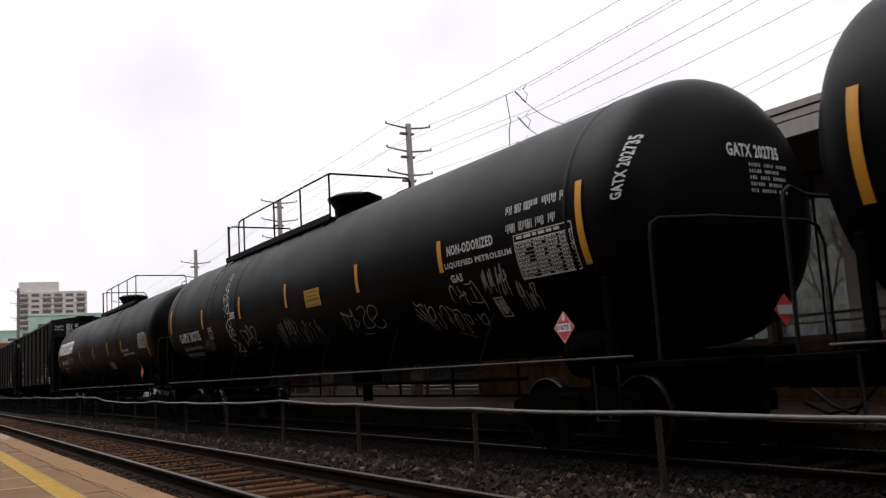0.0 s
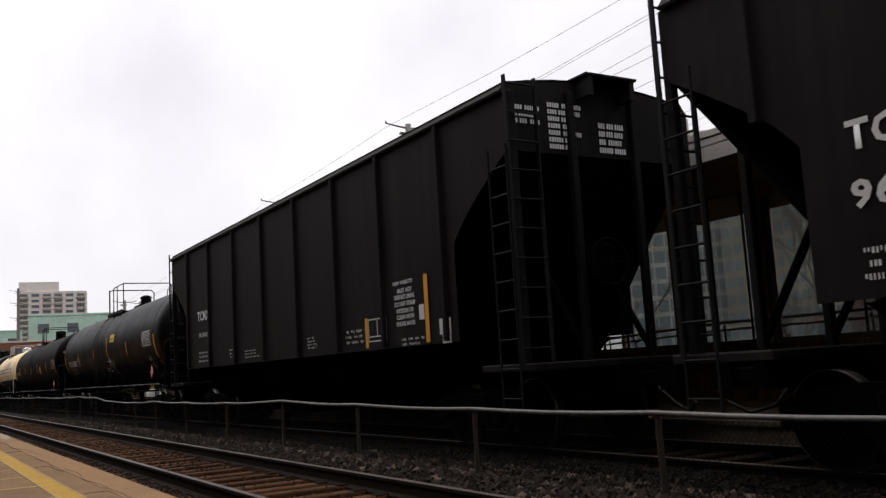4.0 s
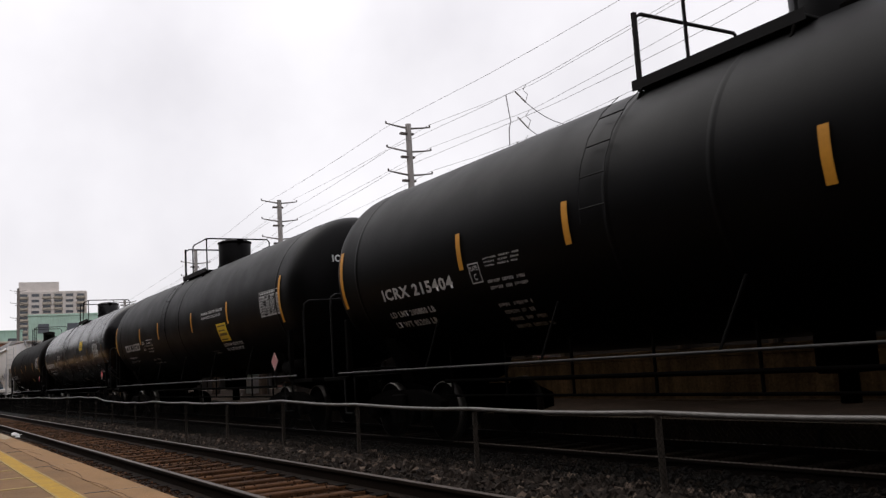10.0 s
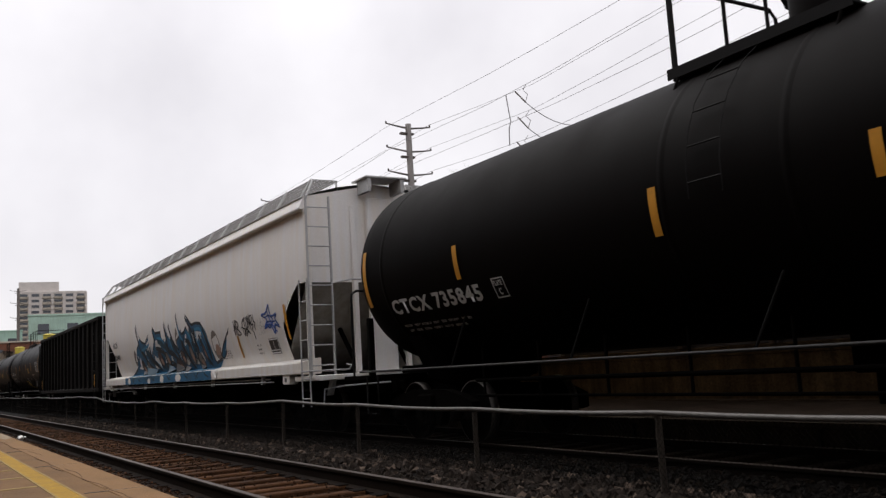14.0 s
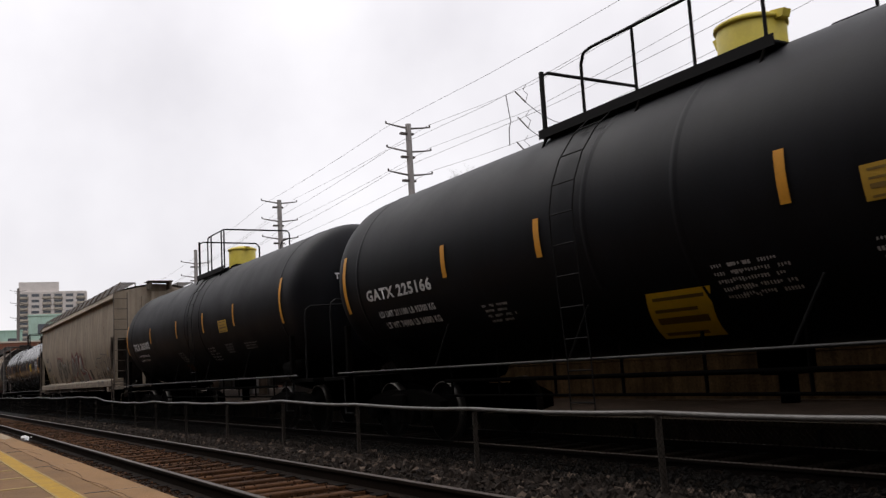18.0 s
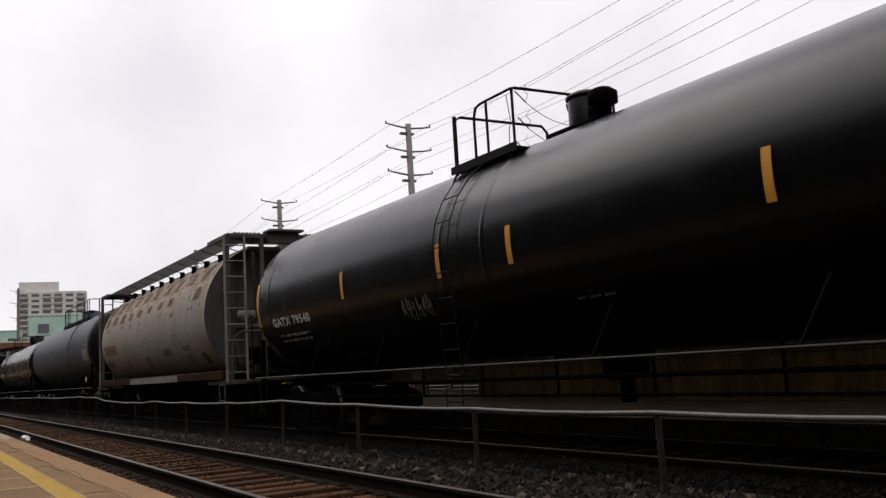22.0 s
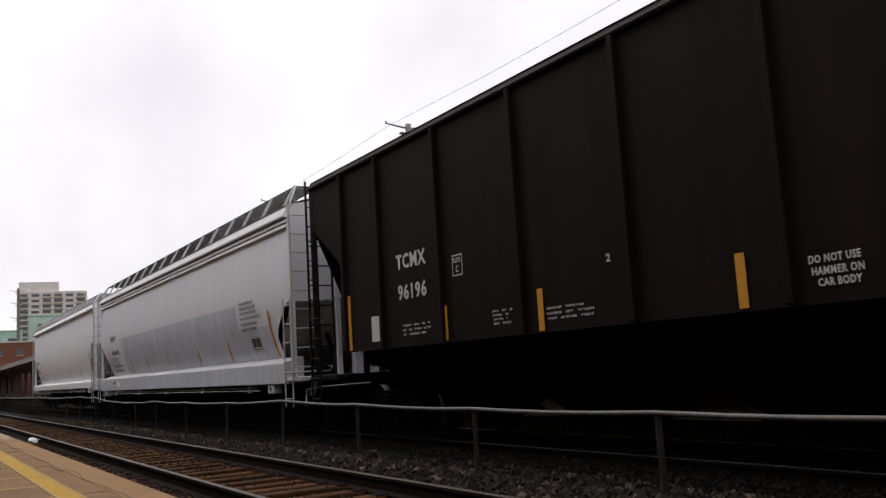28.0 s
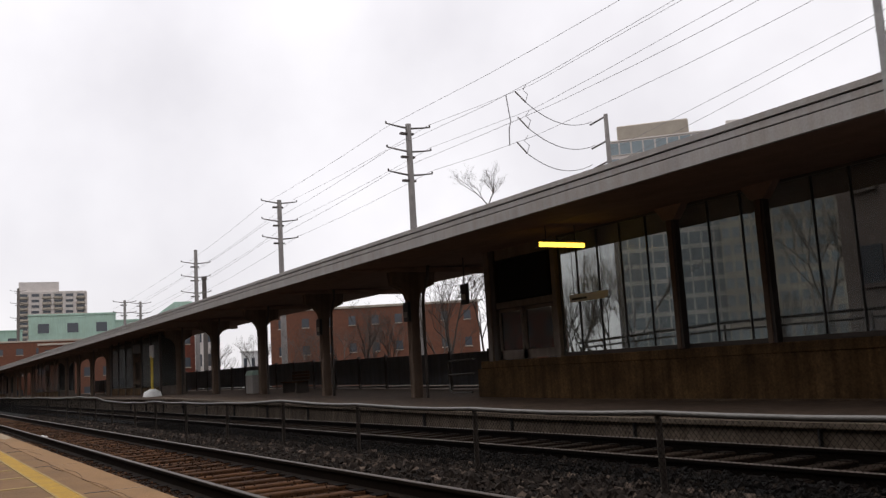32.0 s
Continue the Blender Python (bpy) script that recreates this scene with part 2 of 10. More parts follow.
class Mesh:
    def __init__(self):
        self.v, self.f, self.s = [], [], []

    def add(self, verts, faces, smooth=False):
        o = len(self.v)
        self.v.extend(tuple(p) for p in verts)
        self.f.extend(tuple(i + o for i in f) for f in faces)
        self.s.extend([smooth] * len(faces))
        return self

    def box(self, x0, x1, y0, y1, z0, z1, b=0.0):
        if b <= 0:
            v = [(x, y, z) for x in (x0, x1) for y in (y0, y1) for z in (z0, z1)]
            return self.add(v, [(0, 1, 3, 2), (4, 6, 7, 5), (0, 4, 5, 1), (2, 3, 7, 6), (0, 2, 6, 4), (1, 5, 7, 3)])
        v, idx = [], {}
        for i, x in enumerate((x0, x1)):
            for j, y in enumerate((y0, y1)):
                for k, z in enumerate((z0, z1)):
                    sx, sy, sz = (b if i == 0 else -b), (b if j == 0 else -b), (b if k == 0 else -b)
                    for a, p in enumerate(((x, y + sy, z + sz), (x + sx, y, z + sz), (x + sx, y + sy, z))):
                        idx[i, j, k, a] = len(v)
                        v.append(p)
        F = []
        q = ((0, 0), (1, 0), (1, 1), (0, 1))
        for e in (0, 1):
            F.append([idx[e, j, k, 0] for j, k in (q if e else q[::-1])])
            F.append([idx[i, e, k, 1] for i, k in (q[::-1] if e else q)])
            F.append([idx[i, j, e, 2] for i, j in (q if e else q[::-1])])
        for j in (0, 1):
            for k in (0, 1):
                f = [idx[0, j, k, 1], idx[1, j, k, 1], idx[1, j, k, 2], idx[0, j, k, 2]]
                F.append(f if j != k else f[::-1])
        for i in (0, 1):
            for k in (0, 1):
                f = [idx[i, 0, k, 0], idx[i, 1, k, 0], idx[i, 1, k, 2], idx[i, 0, k, 2]]
                F.append(f if i == k else f[::-1])
        for i in (0, 1):
            for j in (0, 1):
                f = [idx[i, j, 0, 0], idx[i, j, 1, 0], idx[i, j, 1, 1], idx[i, j, 0, 1]]
                F.append(f if i != j else f[::-1])
        for i in (0, 1):
            for j in (0, 1):
                for k in (0, 1):
                    f = [idx[i, j, k, a] for a in (0, 1, 2)]
                    F.append(f if (i + j + k) % 2 == 1 else f[::-1])
        return self.add(v, F)

    def prism(self, prof, x0, x1, axis="x", smooth=False):
        """A closed outline drawn out along one axis. prof: pairs in the other two axes, in order."""
        n = len(prof)

        def at(u, w, x):
            return (x, u, w) if axis == "x" else ((u, x, w) if axis == "y" else (u, w, x))
        v = [at(u, w, x0) for u, w in prof] + [at(u, w, x1) for u, w in prof]
        f = [(i, (i + 1) % n, n + (i + 1) % n, n + i) for i in range(n)]
        self.add(v, f, smooth)
        return self.add(v, [tuple(range(n))[::-1], tuple(range(n, 2 * n))])

    def tube(self, pts, r, n=6, close=False, r1=None):
        pts = [Vector(p) for p in pts]
        m = len(pts)
        v = []
        side = None
        for i, p in enumerate(pts):
            a = pts[i - 1] if i > 0 else (pts[-1] if close else p)
            b = pts[i + 1] if i < m - 1 else (pts[0] if close else p)
            t = (b - a).normalized()
            if side is None or abs(side.dot(t)) > 0.97:
                side = t.orthogonal().normalized()
            side = (side - t * side.dot(t)).normalized()
            up = t.cross(side)
            rr = r if r1 is None else r + (r1 - r) * i / max(1, m - 1)
            v += [p + (side * math.cos(2 * math.pi * k / n) + up * math.sin(2 * math.pi * k / n)) * rr for k in range(n)]
        f = []
        for i in range(m if close else m - 1):
            j = (i + 1) % m
            f += [(i * n + k, i * n + (k + 1) % n, j * n + (k + 1) % n, j * n + k) for k in range(n)]
        self.add(v, f, True)
        if not close:
            self.add(v[:n], [tuple(range(n))[::-1]])
            self.add(v[-n:], [tuple(range(n))])
        return self

    def turned(self, prof, axis="x", c=(0, 0, 0), n=32, smooth=True, a0=0.0, a1=360.0):
        """Turn pairs (place along the axis, radius) round it."""
        full = abs(a1 - a0) > 359.9
        cols = n if full else n + 1
        v = []
        for x, r in prof:
            for k in range(cols):
                a = radians(a0 + (a1 - a0) * k / n)
                u, w = r * math.cos(a), r * math.sin(a)
                p = (x, u, w) if axis == "x" else ((w, x, u) if axis == "y" else (u, w, x))
                v.append((p[0] + c[0], p[1] + c[1], p[2] + c[2]))
        f = []
        for i in range(len(prof) - 1):
            for k in range(n):
                k2 = (k + 1) % cols
                f.append((i * cols + k, (i + 1) * cols + k, (i + 1) * cols + k2, i * cols + k2)[::-1])
        return self.add(v, f, smooth)

    def grid(self, rows, smooth=True):
        """A sheet through rows of equally many points."""
        w = len(rows[0])
        v = [p for r in rows for p in r]
        f = [(i * w + j, i * w + j + 1, (i + 1) * w + j + 1, (i + 1) * w + j) for i in range(len(rows) - 1) for j in range(w - 1)]
        return self.add(v, f, smooth)

    def data(self, name):
        me = bpy.data.meshes.new(name)
        me.from_pydata(self.v, [], self.f)
        me.polygons.foreach_set("use_smooth", self.s)
        me.validate()
        me.update()
        return me


def part(name, mesh, mat, parent=None, label="", at=None):
    """One mesh object, under a thing or a part."""
    me = mesh.data(name) if isinstance(mesh, Mesh) else mesh
    if mat is not None and not me.materials:
        me.materials.append(mat)
    ob = new(name, me)
    if parent is not None:
        ob.parent = parent
    if at is not None:
        ob.matrix_basis = at
    if label:
        ob["label"] = label
    return ob


def thing(name, label, category, group="", at=None, kind=""):
    ob = new(name)
    ob.empty_display_size = 0.3
    if at is not None:
        ob.matrix_basis = at
    return tagged(ob, label, category, group, kind)


rng = random.Random(7)

# ---- ground, tracks and platforms ----
YT = 8.022            # centre line of the train's track
ground = part("ground", Mesh().box(-3000, 2500, -2500, 3000, -1.2, -0.62), m_earth)
tagged(ground, "dark earth and ballast ground to the horizon", "ground", kind="structure")
bed = Mesh()
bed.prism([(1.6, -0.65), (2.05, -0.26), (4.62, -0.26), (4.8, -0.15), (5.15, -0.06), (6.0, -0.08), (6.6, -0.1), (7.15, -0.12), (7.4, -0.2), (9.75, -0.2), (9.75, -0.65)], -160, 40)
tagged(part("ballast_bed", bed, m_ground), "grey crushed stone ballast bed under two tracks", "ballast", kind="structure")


def stones(mesh, n, x0, x1, y0, y1, zf, size):
    base = [(1, 0, 0), (-1, 0, 0), (0, 1, 0), (0, -1, 0), (0, 0, 1), (0, 0, -1)]
    faces = [(0, 2, 4), (2, 1, 4), (1, 3, 4), (3, 0, 4), (2, 0, 5), (1, 2, 5), (3, 1, 5), (0, 3, 5)]
    for _ in range(n):
        x, y = rng.uniform(x0, x1), rng.uniform(y0, y1)
        s = size * rng.uniform(0.55, 1.3)
        r = Euler((rng.uniform(0, 6), rng.uniform(0, 6), rng.uniform(0, 6))).to_matrix()
        k = [s * rng.uniform(0.6, 1.2) for _ in range(6)]
        mesh.add([r @ Vector([c * k[i] for c in b]) + Vector((x, y, zf(y) + s * 0.25)) for i, b in enumerate(base)], faces)


def bed_top(y):
    pts = [(2.05, -0.26), (4.62, -0.26), (4.8, -0.15), (5.15, -0.06), (6.0, -0.08), (6.6, -0.1), (7.15, -0.12), (7.4, -0.2), (9.75, -0.2)]
    for (a, za), (b, zb) in zip(pts, pts[1:]):
        if y <= b:
            return za + (zb - za) * (y - a) / (b - a)
    return -0.2


st = Mesh()
stones(st, 5200, -20, -2.5, 4.68, 5.85, bed_top, 0.036)
stones(st, 3600, -20, -2.5, 4.68, 5.95, lambda y: bed_top(y) + 0.012, 0.052)
stones(st, 4500, -48, -20, 4.75, 5.75, bed_top, 0.055)
# stones coloured darker where the train's shade falls
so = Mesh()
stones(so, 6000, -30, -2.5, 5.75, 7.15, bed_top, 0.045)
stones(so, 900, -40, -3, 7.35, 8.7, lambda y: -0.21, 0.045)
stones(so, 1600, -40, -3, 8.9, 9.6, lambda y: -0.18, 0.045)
tagged(part("oily_ballast", so, m_ballast_shaded), "ballast stones round the far track, darkened for the train's shade", "ballast", kind="stuff")
tagged(part("ballast_stones", st, m_ballast), "loose angular grey ballast stones between the rails", "ballast", kind="stuff")
ci = Mesh()
stones(ci, 2600, -30, -3, 2.05, 2.85, lambda y: -0.215, 0.032)
stones(ci, 5200, -45, -3, 3.05, 4.4, lambda y: -0.215, 0.028)
stones(ci, 900, -40, -3, 4.53, 4.7, lambda y: -0.225, 0.03)
stones(ci, 900, -40, -3, 3.05, 4.4, lambda y: -0.158, 0.018)
stones(ci, 2600, -45, -13, 3.05, 4.4, lambda y: -0.178, 0.030)
stones(ci, 2200, -24, -3, 2.0, 2.85, lambda y: -0.158, 0.022)
tagged(part("cinder_stones", ci, m_cinder), "brown dusty stones round the sleepers of the near track", "ballast", kind="stuff")
tagged(part("cinder_shoulder", Mesh().prism([(1.96, -0.3), (1.96, -0.16), (2.45, -0.145), (2.86, -0.175), (2.86, -0.3)], -160, 40), m_ground_near), "brown dirt and litter shoulder beside the platform wall", "ballast", kind="structure")
tagged(part("cinder_bed", Mesh().prism([(2.1, -0.30), (2.2, -0.21), (4.6, -0.21), (4.7, -0.30)], -160, 40), m_ground_near), "brown dusty bed of the near track", "ballast", kind="structure")


def rail_prof(y, top):
    return [(y - 0.075, top - 0.185), (y + 0.075, top - 0.185), (y + 0.075, top - 0.17), (y + 0.012, top - 0.145), (y + 0.012, top - 0.05),
            (y + 0.036, top - 0.035), (y + 0.036, top - 0.004), (y - 0.036, top - 0.004), (y - 0.036, top - 0.035), (y - 0.012, top - 0.05), (y - 0.012, top - 0.145), (y - 0.075, top - 0.17)]


def track(label, y0, mat, spacing, x0, x1, count_from):
    t = thing("railway_track", label, "railway track", kind="structure")
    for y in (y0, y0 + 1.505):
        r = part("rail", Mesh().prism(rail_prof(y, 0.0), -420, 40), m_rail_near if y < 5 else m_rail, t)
        part("running_surface", Mesh().prism([(y - 0.033, -0.004), (y + 0.033, -0.004), (y + 0.027, 0.002), (y - 0.027, 0.002)], -420, 40), m_railtop, r, "bright worn rail head")
    return t


near_track = track("rusty steel rails on weathered brown wooden sleepers", 2.969, m_tie, 0.53, -70, 3, 0)
far_track = track("rusty steel rails on dark wooden sleepers under the train", 7.270, m_tie_dark, 0.55, -70, 3, 0)


def slab_z(x):
    return 0.18 + 0.30 * min(1.0, max(0.0, (-x - 13) / 26.0))


# unseen wall added behind the near platform to close the place, blocking low sky
south = thing("wall_south", "unseen grey wall added behind the near platform to block low sky", "wall", kind="structure")
part("range_wall", Mesh().box(-420, 70, -15, -6.5, -0.7, 11.5), m_blocking, south)
part("range_eaves", Mesh().box(-420, 70, -15.3, -6.0, 11.5, 11.9, 0.03), m_soffit, south)
# another added out of sight beside the waiting room, to darken the wagon heads
north = thing("wall_north", "unseen grey wall added behind the far platform to block low sky", "wall", kind="structure")
part("range_wall", Mesh().box(-9, 90, 22, 30, -0.7, 13.0), m_blocking, north)
part("range_eaves", Mesh().box(-9.3, 90, 21.7, 30.3, 13.0, 13.4, 0.03), m_soffit, north)
# near platform
near_platform = thing("platform", "concrete station platform with a yellow safety line", "platform", kind="structure")
part("slab", Mesh().box(-150, 30, -6.5, 1.60, -0.7, 0.20), m_conc, near_platform)
part("edge_slab", Mesh().box(-150, 30, 1.603, 1.953, -0.7, 0.204, 0.012), m_conc_edge, near_platform, "paler concrete edge strip")
part("safety_line", Mesh().box(-150, 30, 1.17, 1.36, 0.196, 0.2045), m_yellow_line, near_platform, "worn yellow painted line")
for i in range(16):
    x = -7.6 - i * 1.2
    part("hatch_line", Mesh().box(x, x + 0.10, 0.2, 1.14, 0.196, 0.204), m_pale_line, near_platform)
for y in (1.155, 1.345):
    part("line_border", Mesh().box(-150, 30, y, y + 0.022, 0.197, 0.2058), m_pale_line, near_platform, "pale worn border of the yellow line")
part("paint_patch", Mesh().prism([(-24.2, 1.72), (-22.0, 1.66), (-20.4, 1.74), (-20.9, 1.93), (-22.6, 1.95), (-24.0, 1.93)], 0.19, 0.2068, "z"), m_pale_patch, near_platform, "pale paint patch on the edge")
cr = random.Random(17)
for k in range(5):
    x, y = -19.5 + k * 2.6, 1.62 + 0.03 * (k % 2)
    line_ = [(x, y)]
    for q in range(9):
        line_.append((line_[-1][0] + cr.uniform(0.15, 0.45), line_[-1][1] + cr.uniform(-0.035, 0.035)))
    up_, dn_ = [(a, b + cr.uniform(0.002, 0.009)) for a, b in line_], [(a, b - cr.uniform(0.001, 0.006)) for a, b in line_]
    part("crack", Mesh().prism(up_ + dn_[::-1], 0.19, 0.2072, "z"), m_crack, near_platform, "dark ragged crack along the edge strip")
for i in range(9):
    x = -34.0 + i * 3.6
    part("joint", Mesh().box(x, x + 0.012, 1.40, 1.955, 0.19, 0.2052), m_dark, near_platform)

# far platform: ramps up gently along its length
far_platform = thing("platform", "old concrete platform with a weathered edge and stained face", "platform", kind="structure")
xs = [40, 0, -13, -20, -26, -32, -39, -60, -110, -180, -420]
rows, face = [], []
for x in xs:
    z = slab_z(x)
    face.append([(x, 9.717, -0.65), (x, 9.717, z - 0.068)])
    rows.append([(x, 9.72, -0.65), (x, 9.72, z - 0.07), (x, 9.66, z - 0.07), (x, 9.66, z - 0.005), (x, 9.67, z), (x, 9.95, z + 0.002), (x, 17.5, z + 0.06)])
part("slab", Mesh().grid(rows, False), m_conc_far, far_platform)
part("face", Mesh().grid(face, False), m_conc_face, far_platform, "streaked pale concrete face")
part("edge_strip", Mesh().grid([[(x, 9.655, slab_z(x) - 0.06), (x, 9.655, slab_z(x) + 0.004), (x, 9.86, slab_z(x) + 0.006)] for x in xs], False), m_conc_face, far_platform, "pale worn concrete nosing")
for i in range(14):
    x = -4.0 - i * 3.3
    part("joint", Mesh().box(x, x + 0.025, 9.65, 9.716, -0.5, slab_z(x) - 0.075), m_dark, far_platform)

# ---- fence between the tracks ----
FY = 5.5
posts = [(-2.7, 0.65), (-5.75, 0.645), (-8.65, 0.65), (-11.73, 0.68), (-14.67, 0.725), (-17.8, 0.675), (-20.92, 0.67), (-23.82, 0.69), (-26.22, 0.65), (-29.45, 0.675), (-32.26, 0.80), (-35.36, 0.825), (-38.46, 0.805)]
for i in range(14):
    posts.append((-41.5 - 3.05 * i, 0.80 + 0.012 * ((i * 7) % 5 - 2)))
posts = [(3.3, 0.66), (0.3, 0.655)] + posts
fence = thing("fence", "low galvanised chain-link fence with a bent top rail between the tracks", "fence")
pts = []
for (xa, za), (xb, zb) in zip(posts, posts[1:]):
    for k in range(4):
        u = k / 4
        pts.append((xa + (xb - xa) * u, FY, za + (zb - za) * (u * u * (3 - 2 * u)) - 0.02 * math.sin(math.pi * u)))
pts.append((posts[-1][0], FY, posts[-1][1]))
part("top_rail", Mesh().tube(pts, 0.024, 8), m_galv, fence)
pm = Mesh().tube([(0, 0, -0.9), (0, 0, 0)], 0.030, 8)
pm.turned([(0.0, 0.034), (0.02, 0.03), (0.03, 0.0)], "z", n=8)
pmd = pm.data("post")
for k, (x, z) in enumerate(posts):
    part("post", pmd, m_fence_post, fence, at=pose(x, FY + 0.03, z - 0.005, ((k * 13) % 7 - 3) * 0.4, ((k * 17) % 7 - 3) * 0.35))
net = Mesh()


def rail_z(x):
    for (xa, za), (xb, zb) in zip(posts, posts[1:]):
        if xb <= x <= xa:
            return za + (zb - za) * (x - xa) / (xb - xa) - 0.02
    return 0.66


x = -84.0
while x < 2.5:
    z1 = rail_z(x)
    for s in (-1, 1):
        xa, xb = x, x + s * (z1 + 0.08) * 0.92
        a, b = Vector((xa, FY, -0.08)), Vector((xb, FY, z1))
        w = 0.0018 if x > -25 else 0.0026
        off = 0.003 * s
        net.add([(a.x - w, FY + off, a.z), (a.x + w, FY + off, a.z), (b.x + w, FY + off, b.z), (b.x - w, FY + off, b.z), (a.x, FY + off + 2 * w, a.z), (b.x, FY + off + 2 * w, b.z)],
                [(0, 1, 2, 3), (1, 4, 5, 2), (4, 0, 3, 5)])
    x += 0.056 if x > -25 else 0.10
tagged(part("wire_mesh", net, m_wire, fence, "diamond wire mesh"), kind="stuff")

# a plastic bag that the train's wind rolls along beside the near rail
m_bag = material("thin_white_plastic", (0.80, 0.79, 0.76), 0.45, var=0.15, scale=9, bump=0.6, bscale=14)
bag = thing("plastic_bag", "crumpled white plastic bag blown along beside the rail", "litter")
br_ = random.Random(4)
rings = []
for i in range(7):
    a = math.pi * i / 6
    rings.append([((0.13 * math.cos(a)) * br_.uniform(0.85, 1.1), 0.09 * math.sin(a) * math.cos(2 * math.pi * k / 10) * br_.uniform(0.6, 1.15), 0.08 * math.sin(a) * math.sin(2 * math.pi * k / 10) * br_.uniform(0.6, 1.15)) for k in range(10)])
    rings[-1].append(rings[-1][0])
part("sack", Mesh().grid(rings, False), m_bag, bag)
for s_ in (-1, 1):
    part("handle", Mesh().grid([[(0.10 + 0.035 * k, s_ * (0.04 + 0.012 * k) + w, 0.02 + 0.03 * math.sin(k)) for k in range(4)] for w in (-0.02, 0.02)], False), m_bag, bag, "torn loop handle")
BAG = ((0.0, -33.5, 2.45, 0), (5.5, -30.0, 2.50, 10), (6.0, -29.2, 2.55, 30), (8.0, -29.4, 2.64, -10), (9.0, -29.6, 2.74, 20), (11.0, -28.6, 2.80, 70), (14.0, -27.2, 2.72, 10), (18.0, -26.9, 2.80, 40), (21.0, -26.9, 2.80, 35), (24.0, -27.0, 2.88, 85),
       (27.0, -25.5, 2.83, 50), (29.0, -25.2, 2.79, 40), (30.0, -25.6, 2.76, 20), (30.5, -26.5, 2.80, -20), (30.8, -28.2, 2.95, 35), (31.0, -30.4, 3.27, -15), (31.2, -27.6, 3.18, 20), (32.0, -26.2, 3.14, 5))

# ---- canopy ----
canopy = thing("station_canopy", "long flat platform canopy with grey metal fascia and dark soffit", "canopy")
CX0, CX1 = -330, 30
part("roof_slab", Mesh().prism([(10.065, 3.93), (10.065, 4.30), (13.0, 4.42), (16.4, 4.34), (16.4, 4.18)], CX0, CX1), m_soffit, canopy)
part("upper_fascia", Mesh().prism([(10.0, 4.245), (10.0, 4.335), (10.30, 4.36), (10.30, 4.31), (10.07, 4.30), (10.07, 4.245)], CX0, CX1), m_fascia, canopy, "grey metal drip edge")
part("middle_fascia", Mesh().prism([(10.015, 4.125), (10.015, 4.218), (10.07, 4.218), (10.07, 4.125)], CX0, CX1), m_fascia, canopy, "grey metal fascia board")
part("lower_fascia", Mesh().prism([(10.0, 3.885), (10.0, 4.098), (10.07, 4.098), (10.07, 3.885)], CX0, CX1), m_fascia, canopy, "grey metal fascia board")
part("fascia_groove", Mesh().box(CX0, CX1, 10.05, 10.059, 3.94, 4.29), m_dark, canopy, "dark joint between the fascia boards")
ribs = Mesh()
for i in range(38):
    y = 10.12 + i * 0.08
    ribs.box(-62, 4, y, y + 0.05, 3.90 + (y - 10.06) * 0.058, 3.925 + (y - 10.06) * 0.058)
tagged(part("soffit_lining", ribs, m_soffit, canopy), kind="stuff")


def canopy_column(x, y=12.5, top=3.95):
    c = thing("canopy_column", "concrete canopy column with a flared head", "column", "canopy columns", pose(x, y, slab_z(x)))
    h = top - slab_z(x)
    s = Mesh().box(-0.125, 0.125, -0.15, 0.15, -0.05, h - 1.1, 0.03)
    part("shaft", s, m_column, c)
    hd = Mesh()
    prof = [(-0.145, h - 1.15), (0.145, h - 1.15), (0.16, h - 0.9), (0.22, h - 0.72), (0.38, h - 0.54), (0.68, h - 0.42), (0.74, h + 0.10), (-0.74, h + 0.10), (-0.68, h - 0.42), (-0.38, h - 0.54), (-0.22, h - 0.72), (-0.16, h - 0.9)]
    hd.prism(prof, -0.13, 0.13)
    part("roof_beam", Mesh().box(-0.22, 0.22, -2.2, 3.2, h - 0.06, h + 0.09, 0.02), m_soffit, c)
    part("flared_head", hd, m_column, c)
    dp = Mesh().tube([(1.15, -0.1, h), (1.12, -0.1, h - 0.3), (0.75, -0.05, h - 0.75), (0.62, 0, h - 1.0), (0.60, 0, h - 1.6), (0.60, 0, 0.0)], 0.045, 6)
    part("downpipe", dp, m_frame, c)
    return c


for x in (-22.5, -28.9, -35.35, -41.9, -48.4, -67.8, -74.3, -80.8, -87.3, -113, -119.5, -126, -132.5, -139, -158, -165, -172):
    canopy_column(x)


def glazed_bay(label, edges, y, z0, z1):
    b = thing("glazed_screen", label, "glass screen", "glazed windbreaks")
    x0, x1 = edges[0], edges[-1]
    for a, c in zip(edges, edges[1:]):
        p = part("pane", Mesh().box(a + 0.012, c - 0.012, y, y + 0.012, z0 + 0.04, z1 - 0.04), m_pane, b)
        p.visible_shadow = False
    for a in edges:
        part("mullion", Mesh().box(a - 0.014, a + 0.014, y - 0.02, y + 0.03, z0, z1, 0.004), m_dark, b)
    part("bottom_rail", Mesh().box(x0, x1, y - 0.035, y + 0.055, z0 - 0.04, z0 + 0.05), m_frame, b)
    part("top_rail", Mesh().box(x0, x1, y - 0.035, y + 0.055, z1 - 0.05, z1 + 0.03, 0.006), m_frame, b)
    return b


